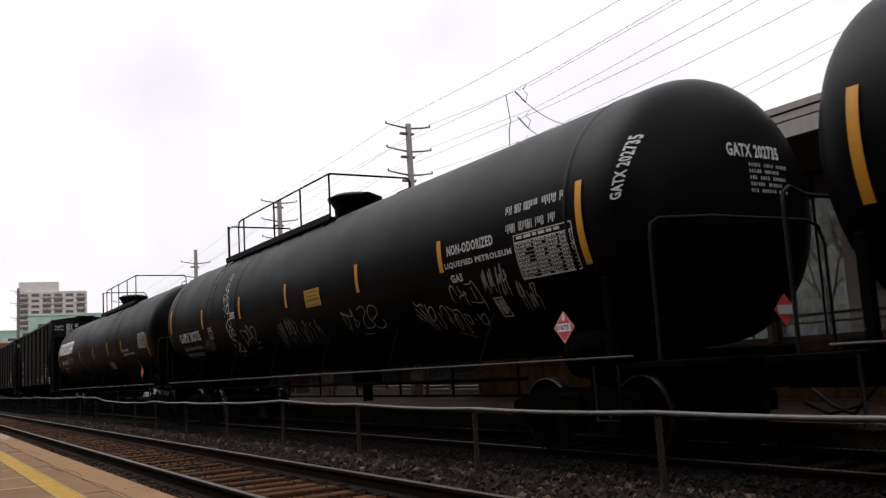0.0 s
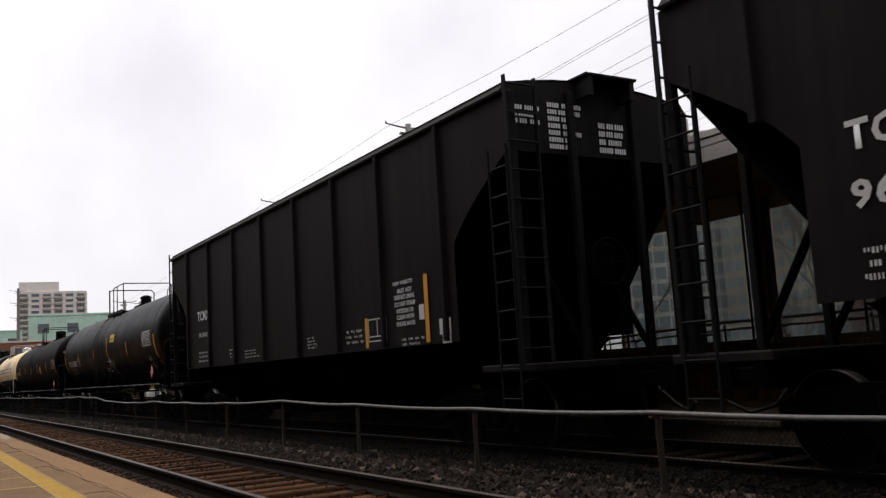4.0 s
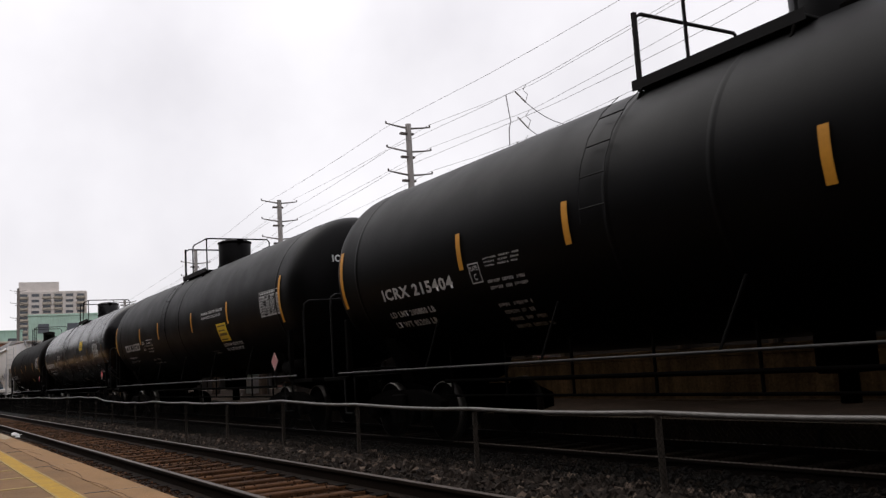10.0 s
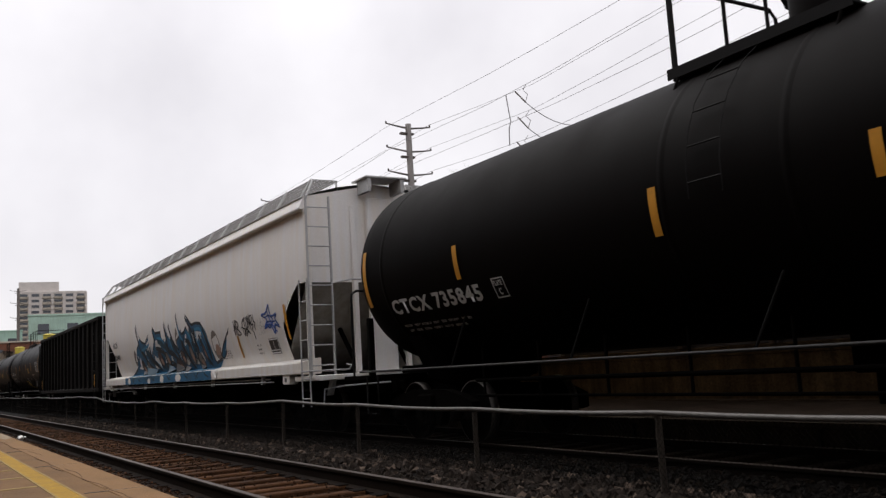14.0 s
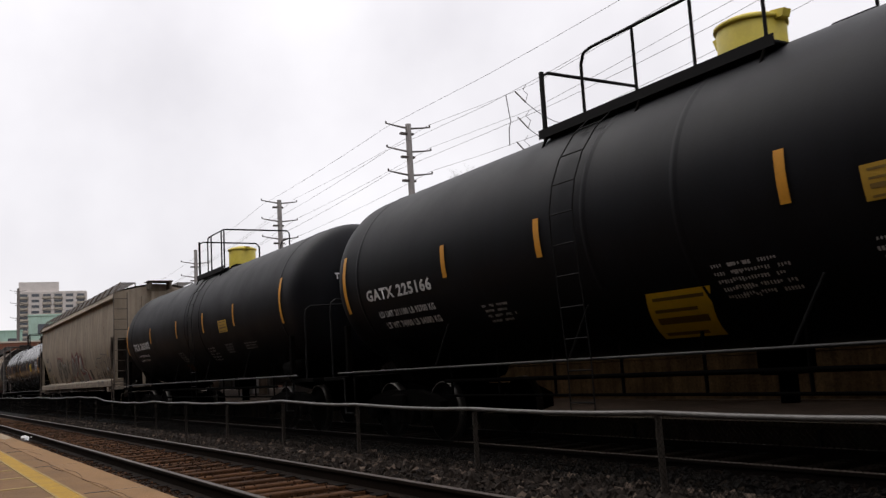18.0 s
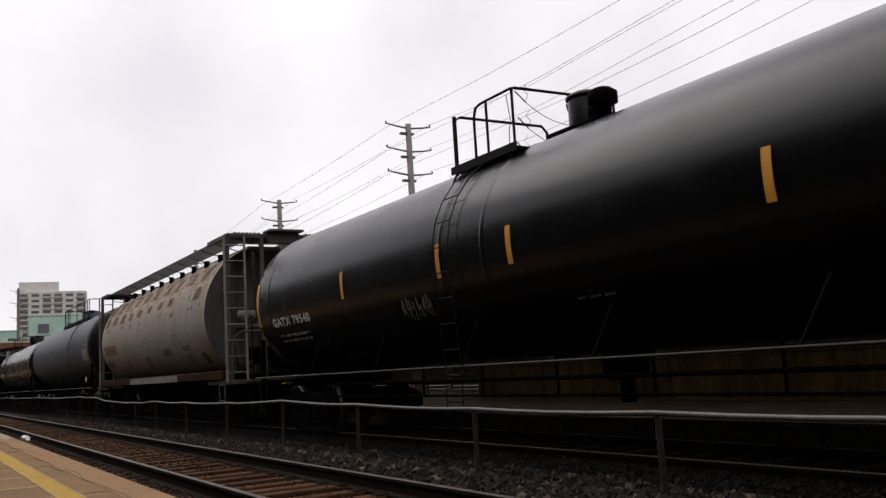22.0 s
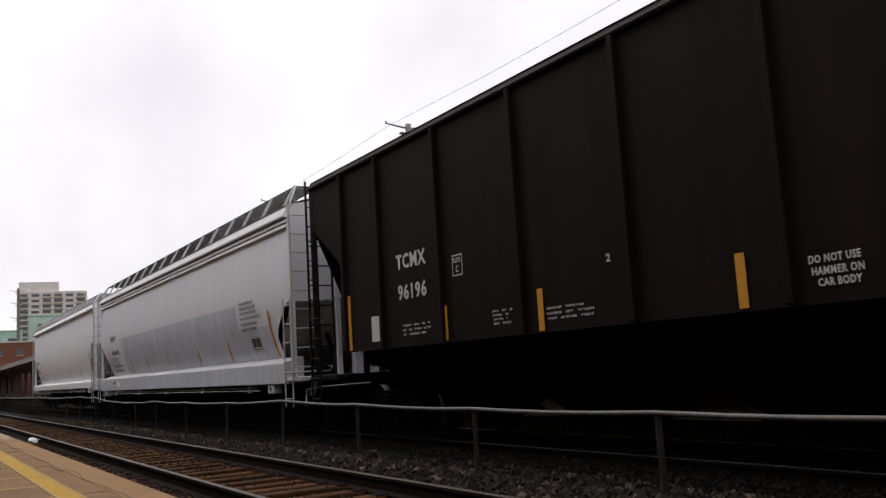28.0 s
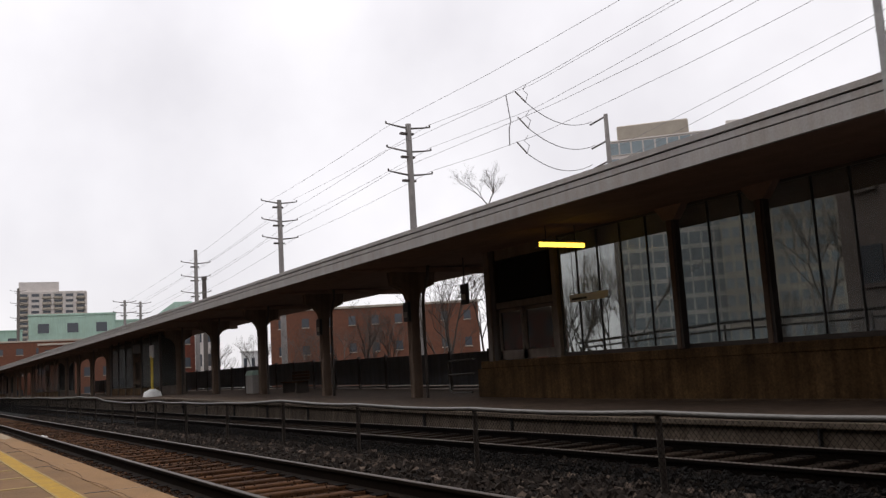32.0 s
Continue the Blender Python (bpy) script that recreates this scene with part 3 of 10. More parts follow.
# waiting area on its concrete wall
WY = 13.1
wall = thing("retaining_wall", "brown stained concrete wall with a coping below the glass screen", "wall", kind="structure")
part("wall_face", Mesh().box(-20.2, 12, WY, WY + 0.35, 0.05, 1.019), m_conc_wall, wall)
part("coping", Mesh().box(-20.0, 12, WY - 0.025, WY + 0.40, 1.02, 1.215, 0.02), m_conc_wall, wall, "projecting concrete coping")
part("foot", Mesh().box(-20.2, 12, WY - 0.10, WY, 0.05, 0.24, 0.02), m_conc_far, wall, "pale concrete kerb at the foot")
glazed_bay("tall framed glass windbreak above a concrete wall", (-16.55, -15.9, -15.17, -14.4, -13.6, -12.72), WY + 0.1, 1.25, 4.05)
glazed_bay("tall framed glass windbreak above a concrete wall", (-12.69, -11.9, -11.1, -10.54), WY + 0.1, 1.25, 4.05)
glazed_bay("tall framed glass windbreak above a concrete wall", [-10.51, -9.57] + [-8.83 + 0.8 * i for i in range(14)], WY + 0.1, 1.25, 4.05)
for x, w in ((-12.7, 0.13), (-10.52, 0.13), (-3.5, 0.13)):
    c = thing("steel_post", "brown steel post supporting the canopy on the wall", "post", "wall posts", pose(x, WY + 0.02, 1.215))
    part("web", Mesh().prism([(-0.10, 0), (0.0, 0), (0.02, 2.9), (-0.11, 2.9)], -0.12, 0.06, "y"), m_column, c)
    # the post's shaded side is put in as a darker material
    part("flange", Mesh().prism([(0.005, 0), (0.07, 0), (0.08, 2.9), (0.025, 2.9)], -0.10, 0.05, "y"), m_frame, c, "flange coloured dark for its shaded side")
    part("bracket", Mesh().prism([(-0.16, 2.55), (0.13, 2.55), (0.5, 2.98), (-0.5, 2.98)], -0.14, 0.04, "y"), m_soffit, c)

hr = thing("handrail", "steel pipe handrail on the platform behind the glass", "handrail")
part("rail", Mesh().tube([(-16.5, WY + 0.5, 1.50), (-12.2, WY + 0.5, 1.66), (2, WY + 0.5, 1.68)], 0.03, 6), m_galv, hr)
part("lower_rail", Mesh().tube([(-16.5, WY + 0.5, 1.38), (-12.2, WY + 0.5, 1.52), (2, WY + 0.5, 1.54)], 0.022, 6), m_galv, hr)
for x in (-15, -12.1, -9, -6):
    part("post", Mesh().tube([(x, WY + 0.5, 0.3), (x, WY + 0.5, 1.62)], 0.025, 6), m_galv, hr)

# entrance with the display
ent = thing("shelter_entrance", "framed waiting room end with a dark display above glazed doors", "entrance")
part("left_jamb", Mesh().box(-19.55, -19.33, WY - 0.05, WY + 0.1, 1.2, 4.12, 0.01), m_jamb, ent)
part("dark_jamb", Mesh().box(-19.32, -19.14, WY - 0.02, WY + 0.2, 1.2, 4.12, 0.01), m_frame, ent)
part("right_jamb", Mesh().box(-16.75, -16.58, WY - 0.02, WY + 0.2, 1.2, 4.12, 0.01), m_jamb, ent)
part("display", Mesh().box(-18.95, -16.85, WY - 0.02, WY + 0.12, 2.70, 3.75, 0.02), m_screen, ent, "switched-off black display")
part("transom", Mesh().box(-19.14, -16.75, WY, WY + 0.15, 2.52, 2.68, 0.01), m_jamb, ent)
part("backing", Mesh().box(-19.14, -16.75, WY + 0.16, WY + 0.2, 2.5, 4.12), m_frame, ent)
part("header", Mesh().box(-19.14, -16.75, WY + 0.05, WY + 0.15, 3.78, 4.12), m_jamb, ent)
for a, b in ((-19.1, -18.05), (-18.0, -16.8)):
    d = part("door", Mesh().box(a, a + 0.08, WY + 0.04, WY + 0.1, 1.23, 2.5).box(b - 0.08, b, WY + 0.04, WY + 0.1, 1.23, 2.5).box(a, b, WY + 0.04, WY + 0.1, 1.23, 1.45).box(a, b, WY + 0.04, WY + 0.1, 2.42, 2.5), m_jamb, ent)
    part("pane", Mesh().box(a + 0.08, b - 0.08, WY + 0.06, WY + 0.075, 1.45, 2.42), m_pane_door, d)

lamp = thing("canopy_lamp", "lit yellow tube lamp under the canopy", "lamp", at=pose(-15.0, 12.06, 3.585, 0, 0, 90))
part("tube", Mesh().turned([(-0.62, 0.0), (-0.62, 0.05), (0.62, 0.05), (0.62, 0.0)], "x", n=12), m_lamp, lamp, "glowing yellow tube")
part("housing", Mesh().box(-0.66, 0.66, -0.08, 0.08, 0.05, 0.09, 0.01), m_lamp_end, lamp)
for x in (-0.4, 0.4):
    part("hanger", Mesh().tube([(x, 0, 0.085), (x, 0, 0.48)], 0.012, 5), m_frame, lamp)
for x in (-0.65, 0.65):
    part("end_cap", Mesh().box(x - 0.02, x + 0.02, -0.07, 0.07, -0.06, 0.05, 0.01), m_lamp_end, lamp)
sign = thing("station_sign", "pale name board hung behind the glass", "sign")
for x in (-15.9, -14.9):
    part("hanger", Mesh().tube([(x, WY - 0.045, 2.57), (x, WY - 0.045, 4.15)], 0.008, 5), m_frame, sign)
part("board", Mesh().box(-16.05, -14.75, WY - 0.06, WY - 0.03, 2.42, 2.585, 0.004), m_white, sign)
part("lettering", Mesh().box(-15.98, -15.45, WY - 0.064, WY - 0.0605, 2.46, 2.51), m_dark, sign, "small dark lettering bar")

# side gate by the wall end
gate = thing("pipe_gate", "pale bent pipe barrier at the end of the wall", "barrier")
part("frame", Mesh().tube([(-20.05, 12.9, 1.30), (-21.3, 12.9, 1.28), (-21.42, 12.9, 1.2), (-21.35, 12.9, 0.48), (-21.2, 12.9, 0.42), (-20.2, 12.9, 0.42)], 0.028, 6), m_galv, gate)
part("mid_bar", Mesh().tube([(-20.1, 12.9, 0.92), (-21.4, 12.9, 0.90)], 0.022, 6), m_galv, gate)

# hoarding behind the platform
hoard = thing("panel_fence", "grey panel fence behind the platform with pale posts and rails", "fence")
for i in range(30):
    x = -21.0 - i * 2.35
    z = slab_z(x) + 0.05
    part("panel", Mesh().box(x - 2.27, x, 15.6, 15.65, z + 0.16, z + 1.20), m_hoard, hoard)
    part("post", Mesh().box(x - 0.05, x + 0.05, 15.55, 15.67, z - 0.1, z + 1.27, 0.01), m_frame, hoard)
    part("foot_rail", Mesh().box(x - 2.25, x - 0.07, 15.57, 15.62, z + 0.05, z + 0.12), m_galv, hoard)


def shelter(x0, x1, y0=12.2, y1=13.5):
    z = slab_z(x0)
    s = thing("platform_shelter", "glazed platform shelter with grey frame and solid lower panels", "shelter", "platform shelters")
    part("base_panel", Mesh().box(x0, x1, y0, y0 + 0.06, z, z + 0.45, 0.01), m_conc_wall, s)
    part("back_wall", Mesh().box(x0, x1, y1, y1 + 0.1, z, 4.1), m_jamb, s)
    n = 6
    for i in range(n):
        a, b = x0 + (x1 - x0) * i / n, x0 + (x1 - x0) * (i + 1) / n
        if i == 3:
            d = part("door", Mesh().box(a + 0.1, a + 0.3, y0 - 0.03, y0 + 0.05, z, 3.0).box(b - 0.3, b - 0.1, y0 - 0.03, y0 + 0.05, z, 3.0).box(a + 0.1, b - 0.1, y0 - 0.03, y0 + 0.05, 2.5, 2.8).box(a + 0.1, b - 0.1, y0 - 0.03, y0 + 0.05, 1.2, 1.4), m_column, s)
            part("sign_panel", Mesh().box(a + 0.1, b - 0.1, y0 - 0.04, y0 + 0.04, 3.05, 3.6), m_dark, s)
        else:
            part("pane", Mesh().box(a + 0.03, b - 0.03, y0, y0 + 0.015, z + 0.5, 3.85), m_pane_dim, s)
        part("mullion", Mesh().box(a - 0.04, a + 0.04, y0 - 0.04, y0 + 0.08, z, 4.0), m_frame, s)
    for x in (x0, x1):
        part("side_panel", Mesh().box(x - 0.02, x + 0.02, y0 + 0.09, y1, z, z + 0.5), m_jamb, s)
        part("side_pane", Mesh().box(x - 0.008, x + 0.008, y0 + 0.09, y1 - 0.06, z + 0.52, 3.85), m_pane_dim, s)
        part("back_post", Mesh().box(x - 0.05, x + 0.05, y1 - 0.06, y1 - 0.005, z + 0.5, 4.0), m_frame, s)
        part("corner_post", Mesh().box(x - 0.06, x + 0.06, y0 - 0.05, y0 + 0.07, z, 4.0), m_frame, s)
    return s


shelter(-65, -51.3)
shelter(-108, -90)
shelter(-152, -141)

bench = thing("bench", "brown slatted platform bench", "bench", at=pose(-34.2, 13.4, slab_z(-34) + 0.02))
for i in range(4):
    part("seat_slat", Mesh().box(-0.9, 0.9, -0.25 + i * 0.12, -0.15 + i * 0.12, 0.42, 0.46), m_tie, bench)
for i in range(3):
    part("back_slat", Mesh().box(-0.9, 0.9, 0.25, 0.29, 0.52 + i * 0.12, 0.61 + i * 0.12), m_tie, bench)
for x in (-0.75, 0.75):
    part("leg", Mesh().box(x - 0.04, x + 0.04, -0.22, 0.28, 0, 0.42), m_frame, bench)
bin_ = thing("litter_bin", "pale litter bin with a green domed lid", "bin", at=pose(-37.4, 12.9, slab_z(-37) + 0.02))
part("body", Mesh().box(-0.45, 0.45, -0.3, 0.3, 0, 0.78, 0.03), m_fascia, bin_)
part("lid", Mesh().prism([(-0.32, 0.78), (0.32, 0.78), (0.22, 0.98), (-0.22, 0.98)], -0.46, 0.46), m_copper, bin_, "green sloped lid")
m_yellow_post = plain("yellow_post_paint", (0.55, 0.40, 0.05), 0.6)
yp = thing("platform_marker", "yellow marker post with a pale sign on a white base", "sign post", at=pose(-48.0, 11.0, slab_z(-48)))
part("pole", Mesh().tube([(0, 0, 0), (0, 0, 2.1)], 0.07, 8), m_yellow_post, yp)
part("sign", Mesh().box(-0.4, 0.4, -0.04, 0.04, 2.0, 2.65, 0.02), m_fascia, yp)
part("base", Mesh().turned([(0, 0.5), (0.25, 0.42), (0.4, 0.15), (0.4, 0)], "z", n=12), m_white, yp)
for x, z in ((-28.9, 2.75), (-22.5, 2.75), (-20.4, 3.05)):
    y = 12.27 if x < -21 else 13.0
    b = thing("notice_box", "small dark box sign fixed to the canopy column", "sign", "column signs", pose(x, y + (0.07 if x < -21 else 0.0), z))
    if x > -21:
        part("hanger", Mesh().tube([(0, -0.03, 0.2), (0, -0.03, 4.1 - z)], 0.02, 5), m_frame, b)
    part("case", Mesh().box(-0.16, 0.16, -0.08, 0.02, -0.28, 0.28, 0.02), m_dark, b)
    part("face", Mesh().box(-0.10, 0.10, -0.088, -0.081, -0.16, 0.0), m_fascia, b, "pale notice face")

# ---- poles and wires ----


def power_pole(x, y, top, r, arms, label, mat=m_pole):
    p = thing("utility_pole", label, "utility pole", "line poles", pose(x, y, -0.7))
    part("shaft", Mesh().turned([(0, r * 1.5), (top + 0.7, r), (top + 0.72, 0)], "z", n=10), mat, p)
    for z in arms:
        for s in (-1, 1):
            am = Mesh()
            am.tube([(0, s * 0.12, top + 0.60 - z), (0.0, s * 0.8, top + 0.68 - z), (0, s * 1.45, top + 0.78 - z)], 0.065, 5, r1=0.04)
            a = part("cross_arm", am, mat, p)
            part("insulator", Mesh().turned([(0, 0.04), (0.04, 0.06), (0.08, 0.04), (0.12, 0.06), (0.15, 0.03)], "z", (0, s * 1.45, top + 0.76 - z), n=8), m_frame, a)
        if len(arms) < 5:
            br = Mesh().box(-0.1, 0.1, -0.55, 0.3, top + 0.2 - z, top + 0.32 - z)
            part("bracket", br, m_frame, p)
    return p


power_pole(-44.36, 25.0, 15.3, 0.17, (0.15, 1.55, 2.95), "tall concrete utility pole with three pairs of cross arms")
power_pole(-65.63, 25.0, 14.85, 0.17, (0.15, 1.6, 3.0), "tall concrete utility pole with three pairs of cross arms")
power_pole(-89.52, 25.0, 14.3, 0.17, (1.3, 2.7, 4.3), "tall slim utility pole above the canopy")
power_pole(-124.0, 25.0, 12.4, 0.16, (0.2, 1.6), "distant utility pole with short arms")
power_pole(-133.0, 29.0, 13.0, 0.16, (0.2, 1.6), "distant utility pole with short arms")
power_pole(2.0, 25.0, 15.6, 0.17, (0.15, 1.55, 2.95), "tall concrete utility pole with three pairs of cross arms")
tap = thing("utility_pole", "lower utility pole carrying tap lines and switches", "utility pole", "line poles", pose(-33.2, 30.2, -0.7))
part("shaft", Mesh().turned([(0, 0.17), (14.0, 0.11), (14.02, 0)], "z", n=10), m_pole, tap)
for z in (13.9, 12.65, 11.6):
    part("cross_arm", Mesh().tube([(0, 0, z), (-0.9, -0.3, z - 0.25)], 0.05, 5), m_pole, tap)


def wire(mesh, a, b, sag, r=0.016, n=14):
    a, b = Vector(a), Vector(b)
    mesh.tube([a.lerp(b, i / n) - Vector((0, 0, sag * 4 * (i / n) * (1 - i / n))) for i in range(n + 1)], r, 4)


# spans: heights at the nearest pole, on the run towards it and past the eye, then at the two poles beyond
STATIONS = (-44.36, -39.0, -34.2, -29.0, -24.0, -20.0, 2.0)
RUNS = ((23.55, (15.00, 14.89, 14.78, 14.77, 14.83, 14.91, 15.9), 14.40, 12.56), (23.55, (13.62, 13.47, 13.35, 13.42, 13.64, 13.80, 15.1), 12.73, 11.30),
        (23.55, (12.25, 12.13, 12.02, 11.95, 12.04, 12.18, 13.8), 11.37, 9.83), (26.45, (15.39, 15.01, 14.73, 14.95, 15.12, 15.28, 16.6), 15.10, 13.24),
        (26.45, (14.00, 13.74, 13.50, 13.73, 14.02, 14.21, 15.6), 13.44, 11.8), (26.45, (12.60, 12.30, 12.13, 12.28, 12.47, 12.69, 14.3), 11.99, 10.39))


def height_between(x, places, heights):
    for (xa, za), (xb, zb) in zip(zip(places, heights), zip(places[1:], heights[1:])):
        if x <= xb:
            return za + (zb - za) * (x - xa) / (xb - xa)
    return heights[-1]


for y, zs_, z2, z3 in RUNS:
    line = thing("power_line", "thin overhead power line between the poles", "power line", "overhead lines")
    q = []
    for i in range(61):
        x = -44.36 + 46.36 * i / 60
        q.append((x, y, (height_between(x - 0.6, STATIONS, zs_) + 2 * height_between(x, STATIONS, zs_) + height_between(x + 0.6, STATIONS, zs_)) / 4 if 0 < i < 60 else zs_[0 if i == 0 else -1]))
    part("span", Mesh().tube(q, 0.010, 4), m_cable, line)
    for (xa, za), (xb, zb) in (((30, zs_[-1] + 0.8), (2.0, zs_[-1])), ((-44.36, zs_[0]), (-65.63, z2)), ((-65.63, z2), (-89.52, z3)), ((-89.52, z3), (-124, z3 - 1.3))):
        m = Mesh()
        wire(m, (xa, y, za), (xb, y, zb), 0.12, 0.010, 14)
        part("span", m, m_cable, line)
for z, z1 in ((11.38, 15.6), (10.62, 15.6), (9.05, 13.7)):
    line = thing("power_line", "thin overhead power line from the lower pole", "power line", "overhead lines")
    m = Mesh()
    wire(m, (-33.2, 30.2, z), (2.0, 30.2, z1), 0.2, 0.010, 22)
    part("span", m, m_cable, line)
tl = thing("tap_line", "drooping tap wires and a hanging lead between line and pole", "power line")
for i, (xa, z0, xb, z1) in enumerate(((-33.66, 14.04, -34.3, 13.2), (-33.59, 12.75, -34.15, 11.93), (-33.82, 11.59, -34.5, 10.98))):
    m = Mesh()
    wire(m, (xa + 0.74, 25.0, z0 - 0.73), (xb, 30.2, z1), 0.55, 0.02)
    part("lead", m, m_cable, tl)
    part("switch", Mesh().tube([(xa, 25.0, z0), (xa + 0.74, 25.0, z0 - 0.73)], 0.035, 6), m_frame, tl)
    part("pigtail", Mesh().tube([(xa + 0.74, 25, z0 - 0.73), (xa + 0.95, 25, z0 - 0.4), (xa + 0.6, 25, z0 - 0.1), (xa + 0.75, 25.1, z0 + 0.15)], 0.016, 4), m_cable, tl)
part("hanging_lead", Mesh().tube([(-34.45, 25.0, 14.09), (-34.3, 25, 13.2), (-34.2, 25, 12.7), (-34.38, 25, 12.4), (-34.43, 25, 11.57)], 0.028, 5), m_cable, tl)

# ---- buildings behind ----


def building(name, label, c, yaw_deg, w, d, h, mat, floors, cols, win, wmat, roof=0.6, cap=None, z0=-1.0):
    """A block with storeys: windows on the face turned to the platform and on one end."""
    b = thing(name, label, "building", at=pose(c[0], c[1], z0, 0, 0, yaw_deg))
    part("wall", Mesh().box(-w / 2, w / 2, 0, d, 0, h), mat, b)
    part("parapet", Mesh().box(-w / 2 - 0.15, w / 2 + 0.15, -0.15, d + 0.15, h, h + roof, 0.03), cap or mat, b)
    fh = h / floors
    for side, length, count in (("f", w, cols), ("e", d, max(1, int(cols * d / w)))):
        for i in range(floors):
            for j in range(count):
                u = -length / 2 + length * (j + 0.5) / count
                ww, wh = win[0] * length / count, win[1] * fh
                zc = i * fh + fh * 0.55
                if side == "f":
                    m = Mesh().box(u - ww / 2, u + ww / 2, -0.06, 0.05, zc - wh / 2, zc + wh / 2)
                else:
                    m = Mesh().box(w / 2 - 0.05, w / 2 + 0.06, d / 2 + u - ww / 2, d / 2 + u + ww / 2, zc - wh / 2, zc + wh / 2)
                p = part("window", m, wmat, b)
                if side == "f":
                    part("sill", Mesh().box(u - ww / 2 - 0.05, u + ww / 2 + 0.05, -0.14, 0.0, zc - wh / 2 - 0.12, zc - wh / 2 - 0.005), cap or mat, p)
    return b


apt = building("apartment_tower", "tall beige precast apartment tower with banded windows", (-515.5, 66.9), 83, 33.5, 20, 53.6, m_tower_pale, 18, 6, (0.66, 0.48), m_window, 0.8, m_tower_pale)
part("roof_house", Mesh().box(-16.4, 3.2, 1.0, 11.0, 54.4, 59.5), m_tower_pale, apt, "pale plant room on the roof")
for i in range(7):
    u = -16.75 + 33.5 * i / 6
    part("pier", Mesh().box(u - 0.45, u + 0.45, -0.9, 0.0, 0, 53.6), m_tower_pale, apt)
for i in range(8, 18):
    for j in (0, 2, 3, 5):
        u = -16.75 + 33.5 * j / 6
        part("balcony", Mesh().box(u + 0.5, u + 5.0, -1.1, -0.02, i * 53.6 / 18 - 0.1, i * 53.6 / 18 + 0.95), m_tower, apt)
building("green_building", "pale green clad building with large dark windows", (-207.6, 31.0), 81, 17.5, 30, 17.9, m_copper, 3, 3, (0.38, 0.34), m_window, 0.4)
building("green_building", "lower pale green clad wing", (-205.0, 46.0), 81, 13, 20, 16.2, m_copper, 3, 3, (0.4, 0.3), m_window, 0.4)
building("green_building", "pale green clad wing beside the red brick block", (-232.0, 15.0), 85, 17, 20, 16.2, m_copper, 3, 4, (0.45, 0.3), m_window, 0.3)
building("brick_building", "low red brick building with small windows", (-168.5, 12.0), 84, 31, 18, 10.4, m_brick, 3, 10, (0.35, 0.3), m_window, 0.3, m_tower)
building("brick_building", "three storey red brick building with pale sills", (-96.55, 48.4), 63, 25, 16, 9.7, m_brick, 3, 9, (0.30, 0.32), m_window, 0.3, m_tower)
building("brick_building", "orange brick building behind the platform fence", (-118.0, 31.5), 72, 8.0, 12, 9.0, m_brick2, 3, 3, (0.35, 0.4), m_window, 0.3, m_tower)
building("brick_building", "red brick house with arched bays", (-150.0, 24.5), 78, 14, 12, 9.0, m_brick, 3, 5, (0.35, 0.45), m_window, 0.3, m_tower)
building("office_building", "pale rendered building with narrow windows", (-115.0, 33.0), 70, 2.4, 8, 9.2, m_tower_pale, 3, 2, (0.4, 0.5), m_window, 0.3)
twr = building("glass_tower", "glass apartment tower with a beige concrete crown", (-118.5, 121.0), 44, 20, 22, 42.4, m_tower_pale, 14, 9, (0.86, 0.74), m_window_blue, 0.3)
part("roof_crown", Mesh().box(-8.0, 5.2, 0.2, 12, 42.7, 45.5, 0.2), m_tower, twr, "beige plant room crown")
part("roof_house", Mesh().box(12.0, 18.5, 2, 6, 36, 44.5), m_tower_pale, twr, "pale rooftop plant room")
building("glass_tower", "lower glass apartment block with pale floor bands", (-97.0, 128.0), 30, 24, 20, 26.5, m_tower, 9, 14, (0.7, 0.6), m_window_blue, 0.3)
building("brick_building", "pale beige rendered building behind the platform", (-36.0, 64.0), 25, 11, 12, 13.0, m_tower, 4, 4, (0.35, 0.4), m_window, 0.3, m_tower)
building("brick_building", "low brown brick building behind the waiting room", (-68.0, 50.0), 48, 6.5, 8, 6.8, m_brick2, 2, 3, (0.4, 0.45), m_window, 0.3, m_tower)
# tall block that fills the right end of the glass with dull brown
building("brick_building", "dull brown block behind the glazed waiting room", (-14.0, 24.5), 4, 5.6, 6, 8.5, m_brick_dull, 3, 3, (0.35, 0.4), m_window, 0.25)
building("house", "small white gabled house beyond the fence", (-105.0, 36.0), 66, 2.8, 5, 5.2, m_white, 2, 3, (0.4, 0.4), m_window, 0.2)
hall = thing("gabled_hall", "grey gabled hall roof behind the canopy", "building", at=pose(-118, 32.5, -1.0, 0, 0, 75))
part("wall", Mesh().box(-6, 1.5, 0, 12, 0, 9.8), m_tower, hall)
part("roof", Mesh().prism([(-6.3, 9.8), (1.8, 9.8), (-0.2, 12.6), (-2.4, 12.6)], -0.4, 12.4, "y"), m_copper, hall)
chim = thing("chimney", "dark square chimney stack", "chimney", at=pose(-96.1, 27.7, -1.0))
part("shaft", Mesh().box(-0.2, 0.2, -0.2, 0.2, 0, 13.2, 0.03), m_pole_wood, chim)
part("pot", Mesh().box(-0.24, 0.24, -0.24, 0.24, 13.0, 13.3), m_pole_wood, chim)
power_pole(-200.0, 19.5, 22.0, 0.25, (0.5, 3.0, 6.0), "tall dark utility pole beside the green building", m_pole_wood)


